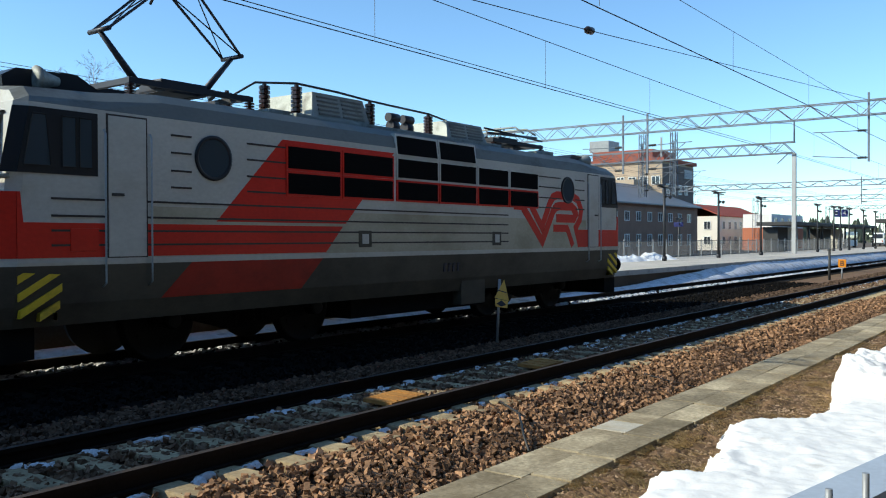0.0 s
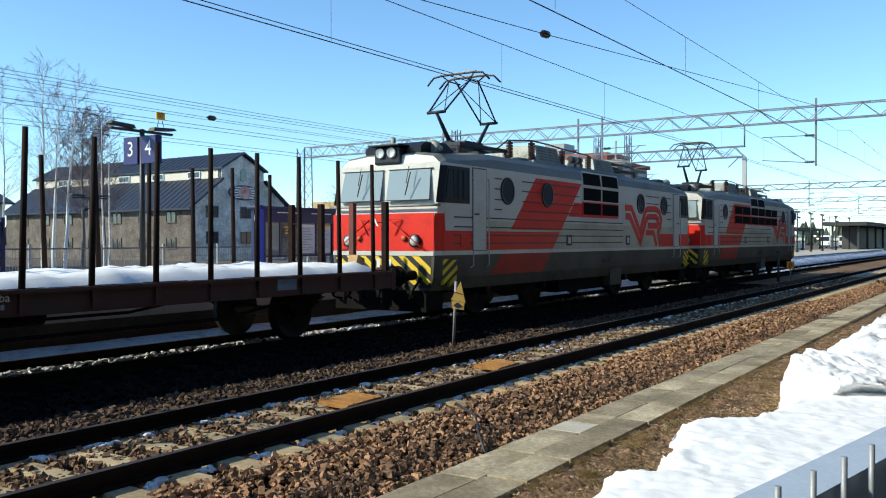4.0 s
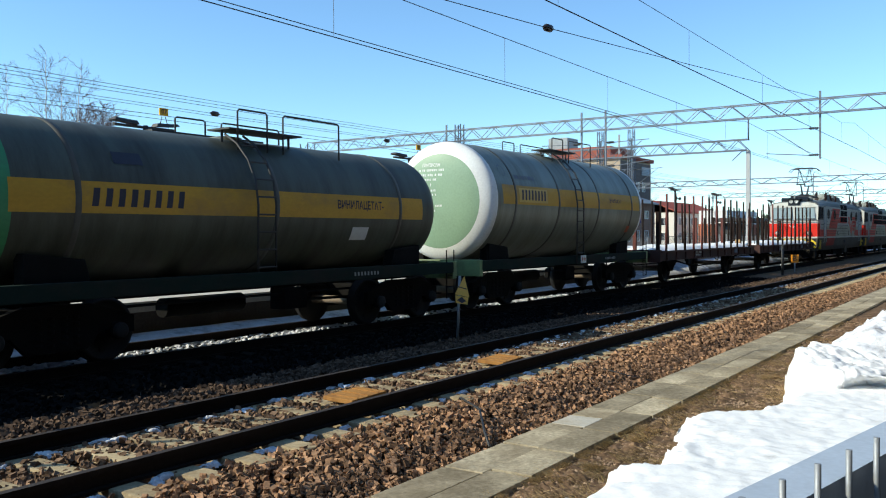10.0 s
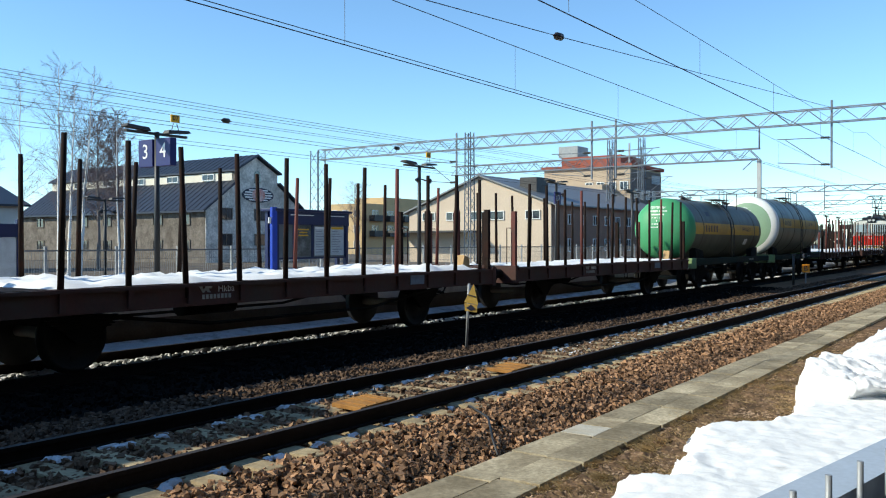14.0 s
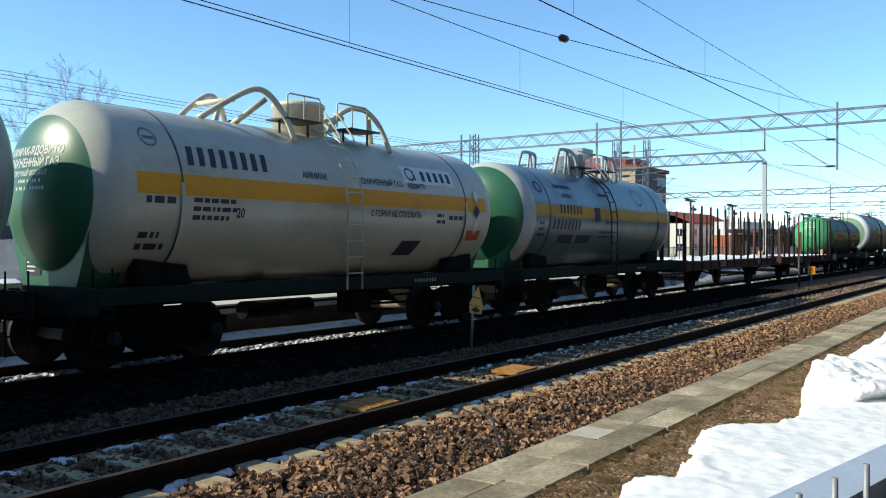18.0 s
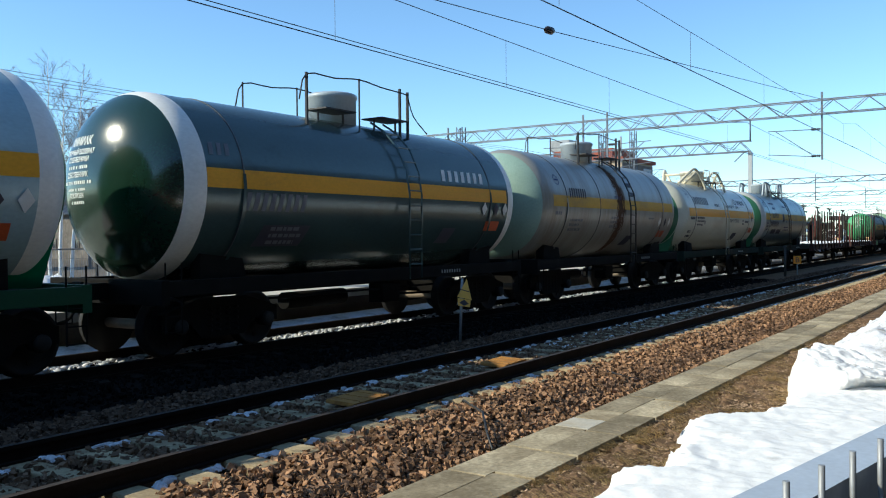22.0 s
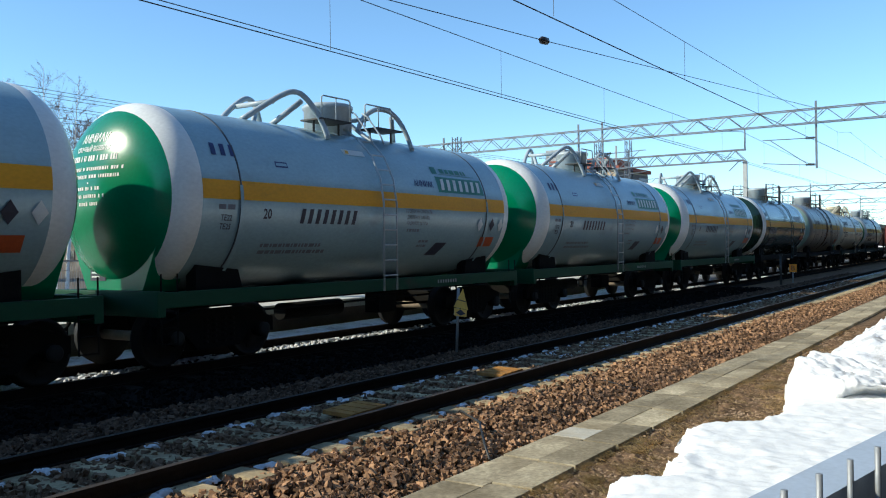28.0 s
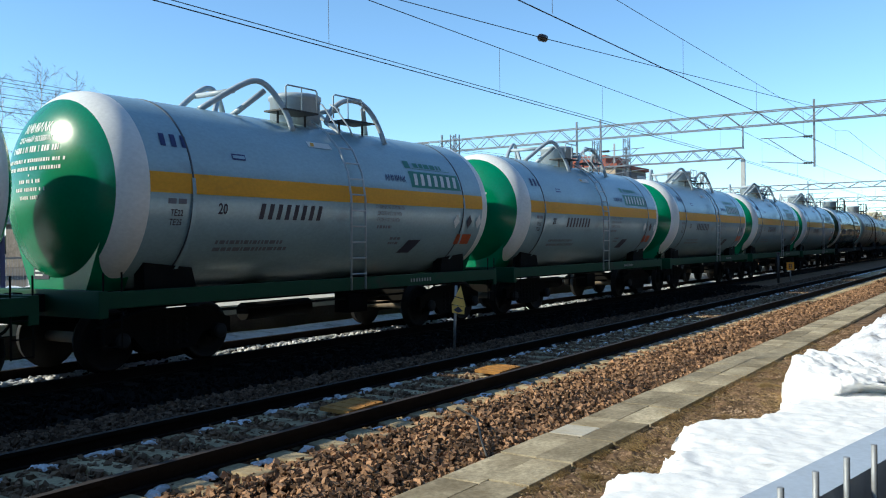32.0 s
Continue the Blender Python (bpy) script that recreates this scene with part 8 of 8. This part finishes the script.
low = thing("store_house", "low pale store house with grey tin roof", "building")
part("wall", bmesh_box(20.0, 35.2, 62.5, 70, -0.3, 4.6, 0), mat("pale_store_render", (0.6, 0.57, 0.52), 0.9, vary=0.15, scale=0.5, bump=0.1), low)
for ya, za, yb, zb in ((66.2, 6.1, 62.0, 4.55), (66.2, 6.1, 70.5, 4.55)):
    bm = bmesh.new()
    sloped(bm, ((19.6, ya, za), (19.6, yb, zb), (35.7, yb, zb), (35.7, ya, za)), 0.16)
    part("roof", bm, M_TINROOF, low)
for x in (22.5, 26, 29.5, 33):
    window(low, "y", x, 2.6, 1.2, 1.2, 62.5, M_SHEDFRAME)

# long beige warehouse
hall = thing("warehouse", "beige warehouse with grey roof and shade-browned side wall", "building")
X0, X1 = 75.0, 106.0
bm = bmesh.new()
gable = ((38.8, -0.3), (38.8, 5.7), (46.9, 8.6), (56.0, 5.1), (56.0, -0.3))
a = [bm.verts.new((X0, y, z)) for y, z in gable]
b = [bm.verts.new((X1, y, z)) for y, z in gable]
bm.faces.new(a)
bm.faces.new(b[::-1])
for k in range(5):
    bm.faces.new((a[k], b[k], b[(k + 1) % 5], a[(k + 1) % 5]))
part("wall", bm, M_BEIGE, hall)
# Sheet over the track side, coloured brown for the shade on it.
bm = bmesh.new()
box(bm, X0 + 0.2, X1, 38.74, 38.8, -0.3, 5.6)
part("side_wall", bm, mat("shaded_side_wall", (0.3, 0.2, 0.15), 0.9, vary=0.2, scale=0.6, fine=8, bump=0.2), hall, "side wall browned to carry its shade")
for ya, za, yb, zb in ((46.9, 8.65, 38.2, 5.5), (46.9, 8.65, 56.7, 4.9)):
    bm = bmesh.new()
    sloped(bm, ((X0 - 0.4, ya, za), (X0 - 0.4, yb, zb), (X1 + 0.3, yb, zb), (X1 + 0.3, ya, za)), 0.16)
    part("roof", bm, mat("grey_sheet_roof", (0.2, 0.21, 0.22), 0.5, 0.4, vary=0.12, scale=0.5, bump=0.1), hall)
for y in (53.4, 50.3, 47.3, 44.9, 40.8):
    window(hall, "x", y, 4.62, 1.5, 0.75, X0)
for x in range(79, 105, 3):
    window(hall, "y", x, 4.2, 1.0, 0.9, 38.74)
    window(hall, "y", x, 1.6, 1.0, 1.2, 38.74)
part("roof_vent", bmesh_box(78, 80.5, 42, 44, 7.0, 8.6, 0.05), M_DARKSTEEL, hall, "dark roof ventilator box")
part("canopy", bmesh_box(X0 - 2.5, X0 - 0.05, 47, 57, 2.9, 3.1, 0.02), M_DARKSTEEL, hall, "dark loading canopy")

# tall mill
mill = thing("mill", "tall tan brick mill with red-brown parapet", "building")
part("wall", bmesh_box(110, 121.5, 45, 58, -0.3, 12.1, 0), M_TANBRICK, mill)
# Darker sheet that paints the shade onto the mill's track side.
part("shade_wall", bmesh_box(110.3, 121.4, 44.94, 45, -0.3, 11.8, 0), mat("shaded_tan_brick", (0.2, 0.16, 0.14), 0.9, vary=0.2, scale=0.6, fine=8, bump=0.2), mill, "track side in tan brick darkened for shade")
part("cornice", bmesh_box(109.6, 121.9, 44.6, 58.3, 12.1, 12.6, 0.05), M_REDPAINT, mill)
part("attic", bmesh_box(111.5, 120, 47, 56, 12.6, 14.0, 0), M_REDPAINT, mill, "set-back red-brown attic")
part("roof_plant", bmesh_box(111.5, 115, 53.5, 56.5, 14.0, 15.6, 0.05), mat("grey_plant_box", (0.3, 0.32, 0.33), 0.6, bump=0.1), mill, "grey roof plant box")
part("mast", bmesh_box(111.8, 112.0, 45.8, 46.0, 12.6, 15.5, 0), M_STEEL, mill)
part("lower_block", bmesh_box(106.5, 109.95, 47.5, 60, -0.3, 9.6, 0), M_TANBRICK, mill)
for y in (45.9, 47.6, 49.3, 51.0):
    window(mill, "x", y, 9.6, 1.0, 1.0, 110)
for x in (111.8, 114, 116.2, 118.4):
    for z in (2.5, 5.5, 8.5):
        window(mill, "y", x, z, 0.9, 1.2, 44.94)
part("mill_sign", bmesh_box(117.6, 120.6, 44.8, 44.9, 10.2, 11.4, 0), mat("grey_sign_panel", (0.35, 0.36, 0.38), 0.6, bump=0), mill, "pale plain sign panel")

# ochre flats and pale houses
flats = thing("apartment_block", "ochre rendered apartment block", "building")
part("wall", bmesh_box(120, 135, 99.7, 109, -0.3, 9.0, 0), M_OCHRE, flats)
part("upper_wall", bmesh_box(127, 142, 100.6, 108, -0.3, 10.4, 0), M_OCHRE, flats)
for y in (101.5, 104.2, 106.9):
    for z in (1.6, 4.4, 7.2):
        window(flats, "x", y, z, 1.2, 1.2, 120)
for x in (123, 127.5, 132):
    for z in (3.0, 5.8):
        part("balcony", bmesh_box(x - 1.6, x + 1.6, 98.4, 99.7, z, z + 1.1, 0.03), M_DARKSTEEL, flats)
        window(flats, "y", x, z + 1.4, 1.6, 1.1, 99.7)
house = thing("apartment_block", "white apartment house with red tile roof", "building")
part("wall", bmesh_box(140, 163, 47.5, 56, -0.3, 5.4, 0), mat("pale_render", (0.75, 0.7, 0.62), 0.9, vary=0.08, scale=0.4, bump=0.05), house)
for ya, za, yb, zb in ((51.7, 7.3, 47.0, 5.3), (51.7, 7.3, 56.5, 5.3)):
    bm = bmesh.new()
    sloped(bm, ((139.5, ya, za), (139.5, yb, zb), (163.5, yb, zb), (163.5, ya, za)), 0.2)
    part("roof", bm, mat("red_tile_roof", (0.35, 0.09, 0.06), 0.8, vary=0.15, bump=0.1), house)
for y in (49.5, 52, 54.5):
    for z in (1.4, 3.9):
        window(house, "x", y, z, 1.0, 1.2, 140)
for x in range(142, 162, 3):
    for z in (1.4, 3.9):
        window(house, "y", x, z, 1.1, 1.2, 47.5)
house = thing("apartment_block", "white and red brick house by the station", "building")
part("wall", bmesh_box(141, 160, 39.5, 44, -0.3, 5.6, 0), mat("white_render", (0.78, 0.77, 0.75), 0.9, vary=0.06, bump=0.05), house)
part("brick_base", bmesh_box(140.9, 160, 39.4, 44.05, -0.3, 3.4, 0), mat("red_brick_base", (0.45, 0.17, 0.1), 0.9, vary=0.15, scale=1, fine=9, bump=0.2), house)
for x in range(143, 160, 4):
    window(house, "y", x, 4.5, 1.6, 1.0, 39.5)

# station canopy and parked buses far along the platform
canopy = thing("platform_canopy", "long dark platform canopy on posts", "canopy", pose(118, 0, 0))
part("roof", bmesh_box(0, 90, 15.4, 20.5, 3.6, 4.1, 0.05), M_DARKSTEEL, canopy)
for x in range(1, 90, 8):
    for y in (16.5, 19.5):
        part("post", bmesh_box(x - .12, x + .12, y - .12, y + .12, TOP, 3.6, 0.01), M_DARKSTEEL, canopy)
part("kiosk", bmesh_box(6, 60, 17.2, 19.2, TOP, 3.5, 0.02), mat("dark_kiosk", (0.06, 0.065, 0.07), 0.5, bump=0.05), canopy)

shade = thing("station_canopy", "low dark station canopy with pale kiosk walls", "canopy", pose(97, 24.6, 0))
part("roof", bmesh_box(0, 46, 0, 4.2, 3.15, 3.55, 0.05), M_DARKSTEEL, shade)
for k in range(8):
    part("post", bmesh_box(0.5 + k * 6.3, 0.75 + k * 6.3, 0.3, 0.5, -0.2, 3.15, 0.01), M_DARKSTEEL, shade)
for x0, x1, mt in ((1, 5, M_DARKSTEEL), (5.3, 9.5, M_WHITE), (20, 26, M_DARKSTEEL), (30, 33, M_CREAM)):
    part("kiosk_wall", bmesh_box(x0, x1, 2.2, 3.8, -0.2, 3.0, 0.02), mt, shade)


def bus(x, y, tint, label):
    b = thing("bus", label, "bus", pose(x, y, -0.2), group="parked buses")
    bm = bmesh.new()
    box(bm, 0, 11.8, -1.27, 1.27, 0.35, 3.1, 0.16)
    part("body", bm, tint, b)
    part("rear_window", bmesh_box(-0.02, 0.02, -1.05, 1.05, 1.75, 2.75, 0), M_PANEDARK, b)
    part("side_window", bmesh_box(0.5, 11.2, -1.29, -1.26, 1.5, 2.5, 0), M_PANEDARK, b)
    part("bumper", bmesh_box(-0.06, 0.05, -1.22, 1.22, 0.35, 0.75, 0.02), M_DARKSTEEL, b)
    for q in (-0.95, 0.95):
        part("tail_light", bmesh_box(-0.03, 0.02, q - 0.12, q + 0.12, 0.95, 1.3, 0), M_REDINK, b)
    for px in (2.6, 9.2):
        for q in (-1.1, 1.1):
            bm = bmesh.new()
            rod(bm, (px, q - 0.15, 0.48), (px, q + 0.15, 0.48), 0.48, 16)
            part("wheel", bm, M_TYRE, b)


bus(175, 37.0, M_WHITE, "white bus parked beyond the platforms")
bus(223, 38.3, M_WHITE, "white bus with dark windows standing at the station")
bus(246, 37.6, M_CREAM, "pale bus parked beside another bus")

# far woods
rng = random.Random(11)
verts, faces = [], []
for k in range(420):
    ang = radians(rng.uniform(-4, 75))
    d = rng.uniform(330, 700)
    x, y, h = d * math.cos(ang), max(60, d * math.sin(ang)), rng.uniform(6, 14)
    if y < 100:
        h *= 0.25
    for j in range(5):
        s = h * 0.3
        cx, cy, cz = x + rng.uniform(-3, 3), y + rng.uniform(-3, 3), h * rng.uniform(0.25, 0.75)
        i = len(verts)
        verts += [(cx - s, cy, cz - s), (cx + s, cy, cz - s), (cx, cy - s, cz - s), (cx, cy + s, cz - s), (cx + s * .3, cy, cz + s * 1.6)]
        faces += [(i, i + 2, i + 4), (i + 2, i + 1, i + 4), (i + 1, i + 3, i + 4), (i + 3, i, i + 4)]
stuff("far_woods", verts, faces, mat("far_conifers", (0.06, 0.07, 0.05), 0.9, vary=0.3, scale=0.2, bump=0, per_island=0.3), label="distant dark conifer woods", category="trees")

# ---------------------------------------------------------------- bare trees
M_BIRCHBARK = mat("birch_bark", (0.82, 0.8, 0.76), 0.75, vary=0.15, scale=2, fine=14, dirt=(0.08, 0.07, 0.065), dirt_amount=0.22, bump=0.2, stretch=(1, 1, 0.5))
M_TWIG = mat("purple_brown_twigs", (0.2, 0.155, 0.15), 0.9, vary=0.25, scale=2, bump=0)
M_BARK = mat("grey_bark", (0.2, 0.17, 0.155), 0.9, vary=0.25, scale=3, bump=0.3)


def bare_tree(name, label, x, y, height, seed, spread=0.2, trunk_r=0.11, bark=M_BIRCHBARK, start=0.3, limbs=30, lift=1.1, twigs=3, lean=0.0, fine=0.0045):
    """A leafless tree: tapered trunk, fine rising limbs and sparse twigs."""
    g = random.Random(seed)
    t = thing(name, label, "tree", pose(x, y, -0.25), group="bare trees behind the fence")
    pts, p = [], Vector((0, 0, 0))
    n = 12
    for k in range(n + 1):
        pts.append(p.copy())
        p = p + Vector((g.uniform(-.05, .05) + lean, g.uniform(-.05, .05), 1)) * height / n
    bm = bmesh.new()
    rings = []
    for k, q in enumerate(pts):
        r = trunk_r * (1 - k / (n + 0.4))
        rings.append([bm.verts.new((q.x + r * math.cos(a * math.pi / 4), q.y + r * math.sin(a * math.pi / 4), q.z)) for a in range(8)])
    for lower, upper in zip(rings, rings[1:]):
        for a in range(8):
            bm.faces.new((lower[a], lower[(a + 1) % 8], upper[(a + 1) % 8], upper[a])).smooth = True
    part("trunk", bm, bark, t)
    bl, bt = bmesh.new(), bmesh.new()
    for k in range(limbs):
        f = start + (0.98 - start) * (k + g.random()) / limbs
        i = min(n - 1, int(f * n))
        o = pts[i].lerp(pts[i + 1], f * n - i)
        a = g.uniform(0, 6.28)
        length = height * spread * math.sin(math.pi * min(1, 0.25 + 0.72 * (f - start) / (1 - start))) * g.uniform(0.6, 1.25) + 0.25
        d = Vector((math.cos(a), math.sin(a), lift * g.uniform(0.6, 1.3))).normalized()
        r = trunk_r * 0.14 * (1.15 - f) + 0.003
        q, segs = o, 5
        for j in range(segs):
            d = (d + Vector((g.uniform(-.16, .16), g.uniform(-.16, .16), g.uniform(-0.12, 0.14)))).normalized()
            e = q + d * length / segs
            rod(bl, q, e, r * (1 - j / 6), 5, r * (1 - (j + 1) / 6), caps=False)
            for m in range(twigs):
                s = q.lerp(e, g.random())
                td = (d + Vector((g.uniform(-.8, .8), g.uniform(-.8, .8), g.uniform(-.4, .5)))).normalized()
                tl = length * g.uniform(0.15, 0.38)
                se = s + td * tl
                rod(bt, s, se, fine, 3, fine * 0.55, caps=False)
                for w in range(3):
                    u = s.lerp(se, g.uniform(0.3, 1))
                    ud = (td + Vector((g.uniform(-.7, .7), g.uniform(-.7, .7), g.uniform(-.9, .3)))).normalized()
                    rod(bt, u, u + ud * tl * g.uniform(0.3, 0.7), fine * 0.7, 3, fine * 0.45, caps=False)
            q = e
    part("limb_crown", bl, M_BARK if bark is M_BARK else M_TWIG, t)
    part("twig_crown", bt, M_TWIG, t)
    return t


for x, y, h, s, lean in ((25.7, 42.0, 11.9, 1, 0.0), (26.4, 42.3, 10.6, 2, 0.03), (26.9, 42.0, 11.4, 3, 0.07), (23.9, 42.5, 11.0, 4, 0.0), (22.6, 43.0, 8.2, 5, -0.02), (29.3, 42.0, 9.1, 6, -0.01), (29.7, 42.2, 8.8, 7, 0.02), (21.2, 41.5, 7.0, 8, 0.0)):
    bare_tree("birch", "bare white-stemmed birch behind the platform fence", x, y, h, s, 0.17 if s < 5 else 0.11, 0.11 if s < 4 else 0.07, limbs=34 if s < 4 else 24, lean=lean)
for x, y, h, s in ((40.0, 60, 12.2, 11), (42.5, 61, 12.8, 12)):
    bare_tree("broadleaf_tree", "bare spreading broadleaf tree", x, y, h, s, 0.2, 0.17, M_BARK, 0.3, 70, 1.1, 4, fine=0.011)
for x, y, h, s in ((150, 58, 13.0, 21), (96, 105, 14.0, 22), (104, 112, 12.0, 23), (118, 100, 13, 24), (90, 96, 11, 25)):
    bare_tree("broadleaf_tree", "bare grey tree among the buildings", x, y, h, s, 0.32, 0.2, M_BARK, 0.28, 40, 0.9, 3, fine=0.012)

# ---------------------------------------------------------------- movement
def travelled(t):
    """How far the train has come at t seconds."""
    return 7.5098 * t - 0.033194 * t * t + 7.049e-5 * t ** 3


TIMES = [k * 0.5 for k in range(65)]


def motions():
    for vehicle, place in TRAIN:
        walk(vehicle, [(t, pose(place + travelled(t), FAR, 0)) for t in TIMES])
    for wheels, x, r in WHEELS:
        walk(wheels, [(k / 15, pose(x, 0, r, 0, math.degrees(travelled(k / 15) / r) % 360, 0)) for k in range(481)])


motions()
